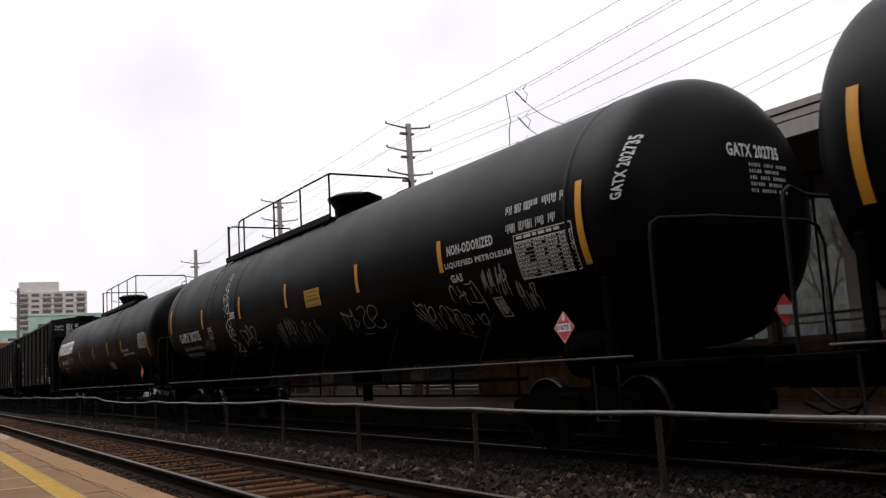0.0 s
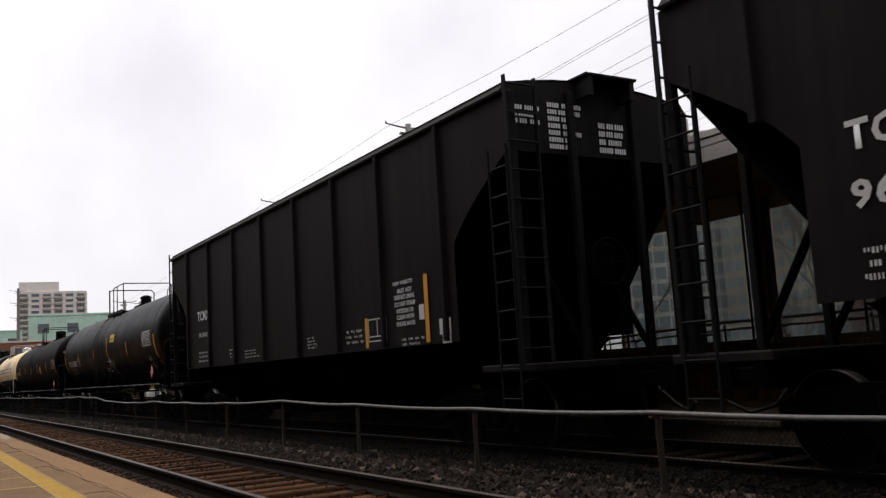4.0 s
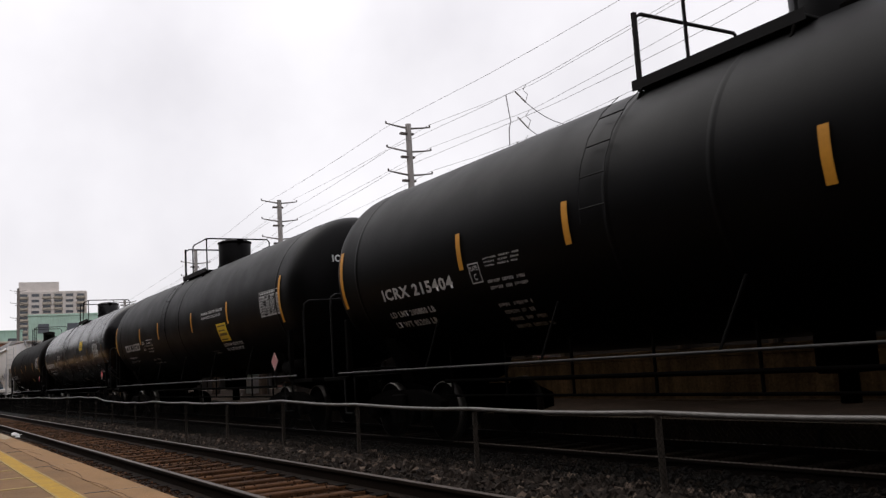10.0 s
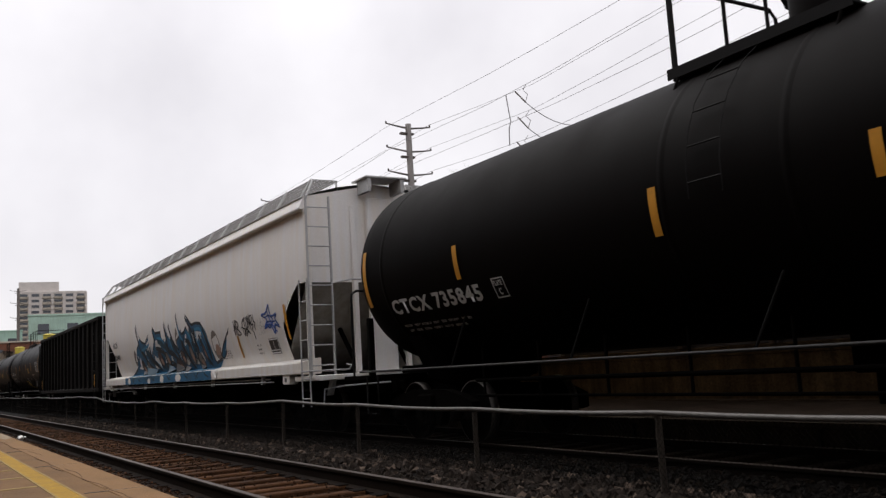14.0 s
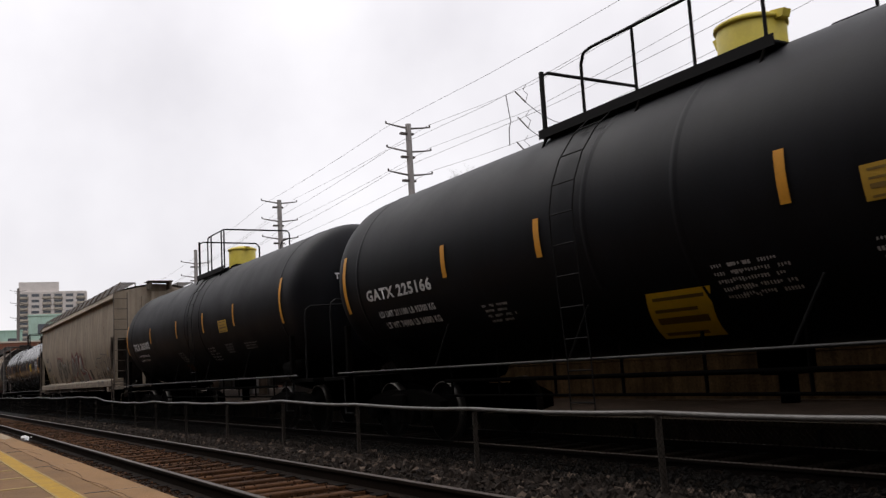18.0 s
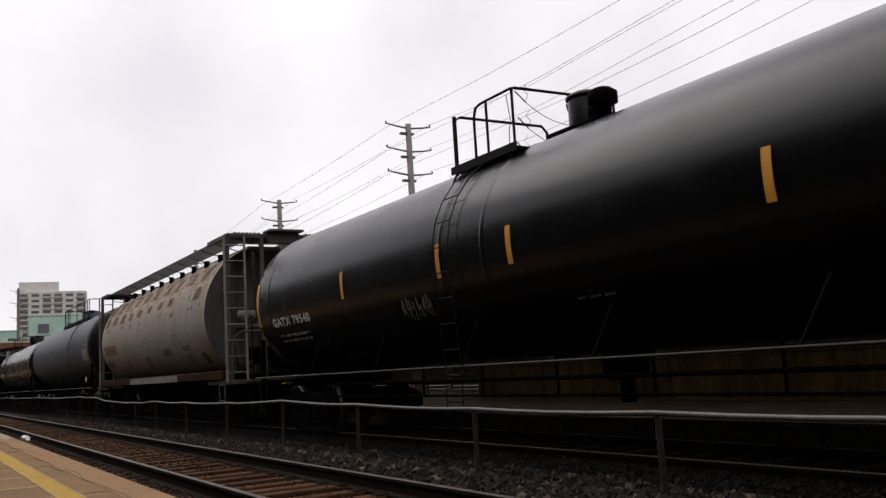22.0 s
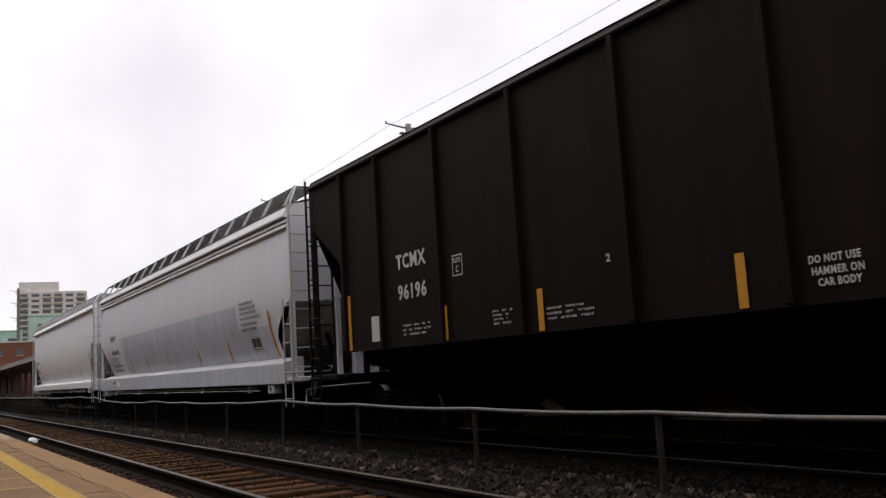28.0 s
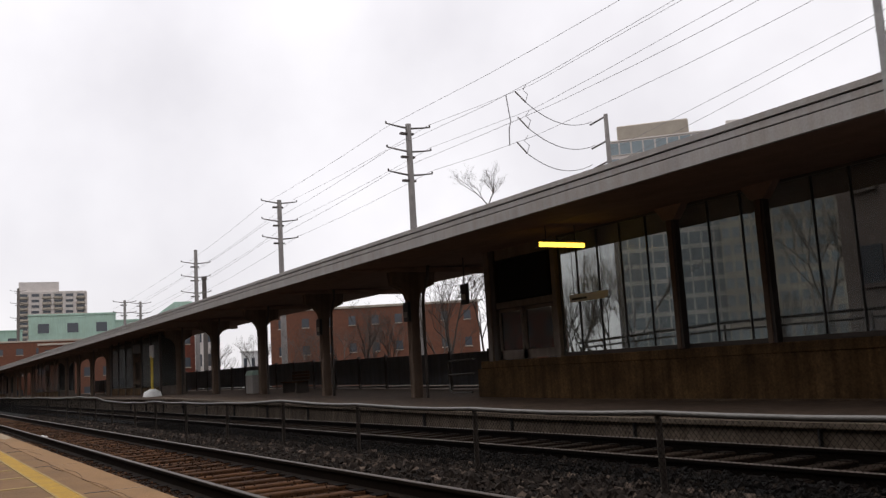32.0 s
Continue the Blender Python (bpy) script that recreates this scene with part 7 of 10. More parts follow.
m_panel_rust = paint("primed_panel", (0.243, 0.1462, 0.07875), 0.8, 0.25, 0.1, 4)
m_panel_grime = paint("olive_grime", (0.20, 0.165, 0.105), 0.85, 0.4, 0.1, 5)
m_mark_rust = plain("stencil_rust", (0.12, 0.058, 0.03), 0.7)
patchy(m_rust_mottled, 6, 0.40, 0.49)
patchy(m_panel_grime, 5, 0.42, 0.60)
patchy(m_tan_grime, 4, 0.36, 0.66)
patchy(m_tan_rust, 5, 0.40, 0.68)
m_sill_rust = paint("sill_rust", (0.044, 0.02, 0.014), 0.9, 0.5, 0.2, 6, spec=0.05)
m_rust = paint("rust_brown", (0.165, 0.088, 0.046), 0.85, 0.5, 0.2, 6)
m_ochre = patchy(paint("ochre_stain", (0.42, 0.31, 0.19), 0.85, 0.25, 0.1, 5), 4, 0.40, 0.62)
m_mark_bright = plain("signal_white", (0.80, 0.80, 0.80), 0.5)
m_mark_tan = plain("stencil_tan", (0.36, 0.22, 0.16), 0.7)
m_mark_ochre = plain("printed_ochre", (0.18, 0.11, 0.02), 0.6)
m_panel_old = plain("faded_yellow_label", (0.42, 0.25, 0.02), 0.6)
m_panel_pale = plain("pale_label", (0.42, 0.42, 0.26), 0.6)
m_pink = plain("faded_placard_pink", (0.55, 0.24, 0.24), 0.6)
m_blue = plain("logo_blue", (0.035, 0.07, 0.26), 0.5)
m_sky_blue = material("spray_blue", (0.010, 0.135, 0.27), 0.55, var=0.55, scale=2.2, bump=0.02, fine=0.1)
m_blue_tag = plain("spray_bright_blue", (0.02, 0.10, 0.42), 0.55)
m_teal = plain("spray_teal", (0.006, 0.05, 0.085), 0.6)
m_pale_blue = plain("spray_pale_blue", (0.03, 0.22, 0.40), 0.55)
m_spray_black = plain("spray_black", (0.012, 0.012, 0.014), 0.6)
m_spray_brown = plain("spray_brown", (0.085, 0.055, 0.048), 0.7)
m_spray_grey = plain("spray_grey", (0.20, 0.17, 0.145), 0.7)
m_spray_red = material("spray_red", (0.16, 0.022, 0.02), 0.7, var=0.5, scale=4, bump=0.02, fine=0.2)
m_spray_dull = patchy(material("faded_spray_grey", (0.19, 0.165, 0.13), 0.75, var=0.4, scale=2, bump=0.02, fine=0.2), 4, 0.30, 0.55)
m_spray_dark = plain("spray_dark", (0.07, 0.055, 0.045), 0.7)
m_spray_pale = plain("spray_pale", (0.42, 0.40, 0.37), 0.7)
m_spray_silver = material("spray_silver", (0.14, 0.13, 0.105), 0.6, var=0.6, scale=1.5, bump=0.02, fine=0.15)
m_spray_faint = patchy(plain("thin_grey_spray", (0.11, 0.10, 0.095), 0.8), 7, 0.38, 0.70)
m_stripe_dull = plain("faded_reflector", (0.26, 0.18, 0.03), 0.6)
m_stripe_faint = plain("worn_reflector", (0.16, 0.10, 0.015), 0.6)
m_yellow_dome = plain("yellow_dome_paint", (0.62, 0.50, 0.06), 0.5)
m_marker_red = plain("marker_red", (0.5, 0.02, 0.015), 0.4)

t = tank_car("black pressure tank wagon with long yellow stripes", 14.2, -4.2, 1.56, 2.8, p_black)
c = t[0]
stripe(c, -9.22, 2.22, 3.18)

t = tank_car("long black pressure tank wagon covered in white graffiti tags", -7.63, -25.95, 1.56, 2.8, p_black, rail=(-5.35, 1.16, 0.63), posts=(-4.13, -2.0, -0.39), pan=True, dome=(0.12, 0.60, 0.62), lad=-4.5, seams=(-3.9, -3.2))
c = t[0]
stripe(c, 9.14, 2.18, 3.13)
stripe(c, 6.06, 2.45, 2.90)
stripe(c, 3.32, 2.45, 2.92)
stripe(c, 0.03, 2.48, 2.95)
stripe(c, -8.92, 2.49, 3.15)
stripe(c, -5.83, 2.45, 2.93)
stripe(c, -2.85, 2.48, 2.97)
lines(c, 2, 7.60, 9.00, 2.69, 3.15, m_mark)
text(c, 'NON-ODORIZED', 6.27, 7.41, 2.65, 2.79, m_mark)
text(c, 'LIQUEFIED PETROLEUM', 6.16, 7.78, 2.47, 2.56, m_mark)
text(c, 'GAS', 6.25, 6.55, 2.28, 2.39, m_mark)
table(c, 8, 7.85, 8.99, 2.15, 2.70, m_mark)
panel(c, 1.00, 1.72, 2.39, 2.71, m_panel_old)
placard(c, 8.57, 1.51, 0.19, '1075', m_red)
text(c, 'GATX 202735', -8.17, -6.27, 2.18, 2.44, m_mark)
text(c, 'LD LMT 163900 LB 74 350 KG', -8.19, -6.50, 1.97, 2.06, m_mark_grey)
text(c, 'LT WT 99100 LB 44 950 KG', -8.19, -6.62, 1.80, 1.89, m_mark_grey)
framed(c, -5.48, -5.22, 2.17, 2.44, m_mark)
scrawl(c, 0.022, m_mark_grey, ((2.39, 2.17), (2.44, 1.92), (2.49, 1.88), (2.59, 2.06), (2.36, 2.19), (2.73, 2.09), (2.78, 2.21), (2.81, 2.04), (2.72, 1.90), (2.93, 1.98), (2.76, 2.04)), ((3.03, 2.18), (3.22, 2.23), (3.32, 2.15), (3.13, 2.01), (3.08, 1.88), (3.27, 1.86), (3.44, 1.91), (3.37, 2.00), (3.39, 2.12), (3.53, 2.21), (3.70, 2.18), (3.73, 2.09), (3.58, 2.02), (3.39, 1.98)), ((3.42, 1.89), (3.59, 1.83), (3.78, 1.87), (3.81, 1.94), (3.77, 1.96)), ((2.87, 1.77), (3.22, 1.77)))
scrawl(c, 0.026, m_mark_grey, ((4.99, 2.14), (5.03, 2.07), (5.19, 2.08), (5.19, 2.02)), ((4.96, 2.04), (5.12, 1.84), (5.21, 1.69)), ((4.91, 1.95), (5.04, 1.83)), ((5.10, 2.04), (5.21, 1.80)), ((5.28, 2.08), (5.25, 1.89), (5.27, 1.69)), ((5.25, 1.95), (5.40, 2.03), (5.43, 1.93), (5.33, 1.83), (5.22, 1.86)), ((5.52, 1.95), (5.53, 1.83), (5.48, 1.71), (5.40, 1.73), (5.42, 1.83)), ((5.60, 1.88), (5.63, 1.98), (5.73, 2.01), (5.77, 1.92), (5.75, 1.76), (5.73, 1.83), (5.71, 1.75), (5.74, 1.70)))
scrawl(c, 0.030, m_mark_grey, ((5.81, 2.00), (5.92, 1.90), (5.83, 1.68), (5.90, 1.68), (5.97, 1.87), (5.83, 1.79)), ((5.94, 1.93), (6.08, 1.91), (6.07, 1.77), (6.04, 1.63), (5.98, 1.60), (5.99, 1.72)), ((6.14, 1.85), (6.25, 1.82), (6.22, 1.72), (6.15, 1.73), (6.15, 1.82)), ((6.34, 1.78), (6.37, 1.75)), ((6.47, 1.84), (6.47, 1.73)), ((6.51, 1.79), (6.64, 1.82), (6.58, 1.69), (6.47, 1.70), (6.51, 1.79)), ((6.58, 1.69), (6.51, 1.61)), ((5.70, 1.63), (6.01, 1.53)))
scrawl(c, 0.020, m_mark_grey, ((6.11, 2.02), (6.09, 2.13), (6.13, 2.24), (6.20, 2.24), (6.24, 2.11)), ((6.31, 2.23), (6.37, 2.11)), ((6.28, 2.05), (6.29, 2.09), (6.47, 2.11), (6.42, 2.14), (6.44, 1.96)), ((6.51, 2.24), (6.63, 2.23), (6.72, 2.25), (6.80, 1.98), (6.50, 2.00)), ((6.65, 2.19), (6.67, 2.00)), ((6.77, 2.18), (6.82, 1.98), (6.80, 1.85)))
scrawl(c, 0.030, m_mark, ((-4.06, 3.47), (-3.98, 3.60), (-3.87, 3.62), (-3.83, 3.49), (-3.89, 3.46), (-3.95, 3.50)), ((-3.83, 3.40), (-3.98, 3.40), (-4.01, 3.30), (-3.93, 3.22), (-3.82, 3.25), (-3.83, 3.38)), ((-3.95, 3.29), (-3.86, 3.36)), ((-4.02, 3.15), (-4.03, 3.00), (-3.85, 3.11), (-3.76, 3.22), (-3.73, 3.13)), ((-4.03, 3.00), (-3.92, 2.86), (-3.85, 2.99), (-3.74, 3.07), (-3.67, 3.00), (-3.71, 2.90), (-4.00, 2.79)), ((-3.96, 2.59), (-3.79, 2.81), (-3.62, 2.90)), ((-3.75, 2.85), (-3.62, 2.85), (-3.62, 2.72), (-3.74, 2.66), (-3.82, 2.71)), ((-3.74, 2.59), (-3.74, 2.57)))
scrawl(c, 0.028, m_mark, ((-3.60, 2.66), (-3.20, 2.65)), ((-3.60, 2.62), (-3.27, 2.61)), ((-3.59, 2.58), (-3.21, 2.57)), ((-3.66, 2.54), (-3.23, 2.53)), ((-3.65, 2.53), (-3.59, 2.42), (-3.67, 2.34), (-3.77, 2.38), (-3.85, 2.48), (-3.96, 2.39), (-3.96, 2.26), (-3.84, 2.27), (-3.76, 2.34), (-3.83, 2.48), (-3.65, 2.53)), ((-3.96, 2.29), (-3.91, 1.98)), ((-3.85, 2.22), (-3.85, 2.06), (-3.78, 2.10), (-3.72, 2.23), (-3.64, 2.29), (-3.54, 2.27), (-3.53, 2.17), (-3.61, 2.14), (-3.70, 2.20)), ((-3.91, 2.00), (-3.95, 1.91), (-3.80, 1.83), (-3.66, 1.90), (-3.67, 2.03), (-3.84, 2.03)), ((-3.69, 1.87), (-3.51, 1.98)), ((-3.55, 1.98), (-3.49, 1.77), (-3.96, 1.80), (-3.82, 1.66)))
scrawl(c, 0.024, m_mark_grey, ((-3.17, 2.23), (-3.04, 1.92), (-3.13, 1.87)), ((-3.17, 2.23), (-2.79, 2.18), (-2.76, 2.03), (-3.04, 1.92)), ((-2.78, 2.20), (-2.75, 2.03), (-2.75, 1.91)), ((-2.79, 2.01), (-2.67, 2.25), (-2.60, 2.29), (-2.40, 1.93), (-2.18, 1.91)), ((-2.76, 2.01), (-2.46, 2.05)), ((-2.41, 2.08), (-2.44, 2.21), (-2.32, 2.26), (-2.20, 2.24), (-2.17, 2.16), (-2.25, 2.07), (-2.40, 1.93)), ((-2.71, 1.75), (-2.51, 1.80), (-2.28, 1.79)))
tag(c, 14, 6.95, 7.54, 2.02, 2.36, 4, 0.030, m_mark_grey)
framed(c, 7.03, 7.25, 1.74, 2.00, m_mark)
tag(c, 19, 7.05, 7.22, 1.79, 1.95, 3, 0.02, m_mark)
tag(c, 20, 7.62, 8.06, 1.80, 2.10, 3, 0.03, m_mark_grey)
tag(c, 16, -6.43, -5.41, 1.88, 2.18, 6, 0.016, m_mark_grey)
tag(c, 17, -0.90, 1.30, 1.73, 2.20, 9, 0.02, m_mark_grey)
upright_text(t, "GATX 202735", 9.64, 0.13, 2.80, 3.50, 0.14, m_mark)
end_text(t, "GATX 202735", -0.10, 0.78, 3.34, 3.50, m_mark)
pl_ = part("end_placard", Mesh().add([(10.36, 0.17, 1.36), (10.36, 0.35, 1.54), (10.36, 0.17, 1.72), (10.36, -0.01, 1.54)], [(0, 1, 2, 3)]), m_red, c.ob, "diamond hazard placard")
part("placard_band", Mesh().add([(10.364, 0.05, 1.49), (10.364, 0.29, 1.49), (10.364, 0.29, 1.59), (10.364, 0.05, 1.59)], [(0, 1, 2, 3)]), m_mark, pl_)
part("placard_bracket", Mesh().box(9.9, 10.355, 0.13, 0.21, 1.50, 1.58, 0.01), m_under, pl_)
head_lines(t, 5, 0.02, 0.70, 2.85, 3.22, m_mark_grey)

t = tank_car("long black pressure tank wagon with bold white slanted rings", -28.87, -47.69, 1.54, 2.77, p_black, sx=-0.3, rail=(-1.42, 4.93, 0.70), posts=(-0.66, 0.4, 1.82, 3.4), pan=True, dome=(0.25, 0.60, 0.68), lad=4.2, seams=(4.8, -2.0))
c = t[0]
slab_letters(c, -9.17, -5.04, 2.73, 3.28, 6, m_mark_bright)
text(c, 'PROX 35067', -8.36, -6.71, 2.27, 2.46, m_mark)
lines(c, 2, -8.39, -7.01, 1.89, 2.15, m_mark)
stripe(c, -6.17, 2.26, 2.74)
stripe(c, -3.28, 2.27, 2.76)
stripe(c, -0.06, 2.27, 2.77)
stripe(c, 2.96, 2.27, 2.77)
stripe(c, -9.36, 1.88, 2.73)
stripe(c, 9.30, 1.83, 2.74)
stripe(c, 5.43, 2.28, 2.71)
panel(c, 2.51, 3.31, 1.78, 2.03, m_panel_pale)
framed(c, -5.59, -5.36, 2.25, 2.51, m_mark)
table(c, 5, 8.09, 9.24, 2.32, 2.79, m_mark)
text(c, 'NON-ODORIZED', 5.56, 6.51, 2.30, 2.38, m_mark)
text(c, 'LIQUEFIED PETROLEUM GAS', 5.55, 7.27, 2.16, 2.23, m_mark)
placard(c, 8.29, 1.50, 0.18, '', m_red)
framed(c, 7.01, 7.25, 1.74, 1.93, m_mark)
end_text(t, "PROX 35067", -0.3, 0.5, 3.35, 3.48, m_mark)

c = hopper_car("black ribbed covered hopper wagon with white stencils", -49.8, -65.0, (p_sooty_h, p_sooty_h, p_black_h, m_rung), zs=1.47, zt=4.54, top=0.16, zw=4.86, bulge=0.0, cut=(1.4, 2.8, 3.8), walk_w=False, sill=False, ribs=(-6.6, -4.68, -2.72, -0.8, 1.1, 2.95, 4.7, 6.0))
text(c, 'TCMX', -5.76, -4.76, 2.65, 2.90, m_mark)
text(c, '96133', -5.77, -4.77, 2.18, 2.42, m_mark)
stripe(c, 1.07, 1.50, 1.96)
stripe(c, 4.06, 1.51, 1.99)
stripe(c, 6.05, 1.50, 2.49)
lines(c, 3, -5.74, -4.76, 1.59, 1.90, m_mark)
lines(c, 3, -3.22, -2.72, 1.61, 1.85, m_mark)
lines(c, 3, -2.15, -1.15, 1.57, 1.77, m_mark)
lines(c, 4, 1.50, 2.03, 1.60, 1.84, m_mark)
lines(c, 3, 3.22, 3.98, 1.59, 1.86, m_mark)
lines(c, 2, 5.22, 5.93, 1.47, 1.62, m_mark)
text(c, 'KEEP OBJECTS', 5.04, 5.67, 2.41, 2.46, m_mark)
text(c, 'MUST NOT', 5.18, 5.63, 2.30, 2.34, m_mark)
text(c, 'CONTACT LINING', 5.06, 5.70, 2.20, 2.25, m_mark)
text(c, 'DO NOT STEAM', 5.07, 5.71, 2.10, 2.14, m_mark)
text(c, 'INTERIOR OR', 5.13, 5.66, 2.00, 2.03, m_mark)
text(c, 'CLEAN WITH', 5.12, 5.67, 1.91, 1.93, m_mark)
text(c, 'BOILING WATER', 5.11, 5.69, 1.81, 1.83, m_mark)
framed(c, 4.11, 4.75, 1.60, 1.97, m_mark)
panel(c, 5.82, 5.97, 1.84, 2.06, m_mark)
panel(c, 6.38, 6.69, 1.59, 1.81, m_mark)
panel(c, 6.45, 6.68, 1.46, 1.58, m_mark)
end_lines(c, 7.61, 3, -1.5, -1.05, 4.15, 4.42, m_mark, 5)
end_lines(c, 7.61, 7, -0.9, -0.35, 3.85, 4.50, m_mark, 6)
end_lines(c, 7.61, 4, -0.05, 0.4, 3.85, 4.30, m_mark, 7)
flat_end_text(c, 7.61, "TCMX", 0.65, 1.1, 4.22, 4.37, m_mark)
flat_end_text(c, 7.61, "96133", 0.65, 1.1, 3.98, 4.13, m_mark)
hand_brake(c.ob, 7.6, 1)

c = hopper_car("black ribbed covered hopper wagon with white stencils and streaks", -67.8, -84.35, (p_sooty_h, p_sooty_h, p_black_h, m_rung), zs=1.47, zt=4.54, top=0.16, zw=4.86, bulge=0.0, cut=(1.4, 2.8, 3.8), walk_w=False, sill=False, ribs=(-6.6, -4.68, -2.72, -0.8, 1.1, 2.95, 4.7, 6.6))
text(c, 'TCMX', -5.76, -4.76, 2.65, 2.90, m_mark)
stripe(c, 1.07, 1.50, 1.96)
stripe(c, 4.06, 1.51, 1.99)
stripe(c, 6.05, 1.50, 2.49)
lines(c, 3, -5.74, -4.76, 1.59, 1.90, m_mark)
lines(c, 3, -3.22, -2.72, 1.61, 1.85, m_mark)
lines(c, 3, -2.15, -1.15, 1.57, 1.77, m_mark)
lines(c, 4, 1.50, 2.03, 1.60, 1.84, m_mark)
lines(c, 3, 3.22, 3.98, 1.59, 1.86, m_mark)
lines(c, 2, 5.22, 5.93, 1.47, 1.62, m_mark)
text(c, 'KEEP OBJECTS', 5.04, 5.67, 2.41, 2.46, m_mark)
text(c, 'MUST NOT', 5.18, 5.63, 2.30, 2.34, m_mark)
text(c, 'CONTACT LINING', 5.06, 5.70, 2.20, 2.25, m_mark)
text(c, 'DO NOT STEAM', 5.07, 5.71, 2.10, 2.14, m_mark)
text(c, 'INTERIOR OR', 5.13, 5.66, 2.00, 2.03, m_mark)
text(c, 'CLEAN WITH', 5.12, 5.67, 1.91, 1.93, m_mark)
text(c, 'BOILING WATER', 5.11, 5.69, 1.81, 1.83, m_mark)
framed(c, 4.11, 4.75, 1.60, 1.97, m_mark)
panel(c, 5.82, 5.97, 1.84, 2.06, m_mark)
panel(c, 6.38, 6.69, 1.59, 1.81, m_mark)
panel(c, 6.45, 6.68, 1.46, 1.58, m_mark)
lines(c, 1, -5.77, -4.77, 2.18, 2.42, m_mark)
end_lines(c, 8.285, 3, -1.5, -1.05, 4.15, 4.42, m_mark, 5)
end_lines(c, 8.285, 7, -0.9, -0.35, 3.85, 4.50, m_mark, 6)
end_lines(c, 8.285, 4, -0.05, 0.4, 3.85, 4.30, m_mark, 7)
hand_brake(c.ob, 8.27, 1)

t = tank_car("black tank wagon with faint grey graffiti arcs", -86.94, -104.88, 1.48, 2.62, p_black, dz=0.03, sx=-0.3, rail=(-1.23, 1.5, 0.80), posts=(-0.49, 0.29), dome=(1.25, 0.24, 0.36), long_ladder=True, lad=-0.47, seams=(-0.6, 0.3))
c = t[0]
stripe(c, 8.83, 1.74, 2.66)
stripe(c, 4.76, 2.17, 2.65)
stripe(c, 1.31, 2.25, 2.97)
stripe(c, -1.51, 2.29, 2.61)
stripe(c, -5.16, 2.17, 2.66)
stripe(c, -8.94, 1.83, 2.69)
text(c, 'PROX 41892', -7.96, -5.94, 2.11, 2.37, m_mark)
text(c, 'LD LMT 185000 LB 83450 KG', -7.89, -6.28, 1.94, 2.03, m_mark_grey)
text(c, 'LT WT 68000 LB 30850 KG', -7.89, -6.42, 1.78, 1.87, m_mark_grey)
panel(c, 1.91, 2.65, 2.76, 3.03, m_panel_yellow)
framed(c, -5.48, -5.13, 2.12, 2.41, m_mark)
text(c, 'NO VACUUM', 0.17, 0.86, 1.79, 1.86, m_mark)
text(c, 'RELIEF DEVICE', 0.15, 1.02, 1.71, 1.75, m_mark)
lines(c, 5, 1.29, 1.79, 1.56, 1.85, m_mark)
table(c, 9, 7.22, 8.40, 2.35, 2.82, m_mark)
framed(c, 7.50, 7.94, 1.68, 2.01, m_mark)
placard(c, 8.37, 1.51, 0.21, '1294', m_red)
scrawl(c, 0.035, m_spray_faint, ((-2.73, 1.89), (-2.80, 2.16), (-2.91, 2.29), (-3.05, 2.29), (-3.18, 2.16), (-3.21, 2.00), (-3.22, 1.84)), ((-2.06, 1.78), (-2.27, 1.87), (-2.48, 2.01), (-2.51, 2.17), (-2.39, 2.30), (-2.17, 2.37), (-1.89, 2.32), (-1.78, 2.16), (-1.80, 2.02), (-2.03, 1.85)), ((-2.21, 2.21), (-2.20, 1.92)), ((-2.89, 1.81), (-2.61, 1.94), (-2.39, 1.89), (-2.38, 1.77)), ((-1.50, 2.34), (-1.25, 2.37), (-0.99, 2.31), (-0.78, 2.17), (-0.67, 2.00), (-0.68, 1.80), (-0.80, 1.64)), ((-1.19, 2.25), (-1.21, 2.10), (-1.23, 1.86)), ((-1.72, 2.19), (-1.78, 1.98), (-1.73, 1.78)), label="faint grey sprayed loops")
scrawl(c, 0.030, m_mark, ((1.32, 2.16), (1.38, 2.20), (1.49, 2.19), (1.47, 2.15), (1.36, 2.14), (1.32, 2.16)), ((0.88, 2.11), (1.17, 2.08), (1.26, 2.10), (1.59, 2.07), (1.65, 2.16)), ((1.17, 2.08), (1.23, 1.95)), ((1.25, 2.08), (1.35, 1.98), (1.34, 2.07), (1.41, 1.96)), ((1.41, 2.03), (1.50, 2.06), (1.60, 2.03), (1.49, 1.97), (1.82, 1.89), (1.82, 1.88)), ((1.29, 1.93), (1.48, 1.96), (1.65, 1.89), (1.64, 1.84), (1.52, 1.81), (1.47, 1.87), (1.29, 1.84)), ((1.04, 2.01), (1.14, 1.85)), ((0.99, 1.88), (1.14, 1.93)), ((1.87, 2.14), (1.88, 2.02), (1.97, 1.92)), ((1.77, 2.02), (1.89, 2.02), (2.08, 2.00)), ((1.90, 2.01), (1.83, 1.89)))
end_text(t, "PROX 41892", -0.54, 0.36, 3.26, 3.42, m_mark)
head_lines(t, 4, -0.3, 0.35, 2.72, 3.12, m_mark_grey)

t = tank_car("brown-black tank wagon with tan numbers and a yellow label", -108.45, -127.17, 1.48, 2.6, p_brown, dl=-0.35, ex=2.1, rail=(-0.18, 1.33, 0.64), posts=(0.5,), dome=(0.7, 0.34, 0.5), lad=-0.3, seams=(0.0,), valve=1.6)
c = t[0]
stripe(c, 9.23, 1.72, 2.63)
stripe(c, 5.91, 2.13, 2.63)
stripe(c, 2.22, 2.12, 2.62)
stripe(c, -0.76, 2.13, 2.63)
stripe(c, -3.75, 2.16, 2.62)
stripe(c, -6.56, 2.15, 2.65)
stripe(c, -9.37, 1.86, 2.62)
table(c, 9, 7.94, 9.09, 2.23, 2.69, m_mark_tan)
panel(c, 3.07, 3.76, 2.07, 2.47, m_panel_old)
placard(c, 8.76, 1.43, 0.20, '1294', m_red)
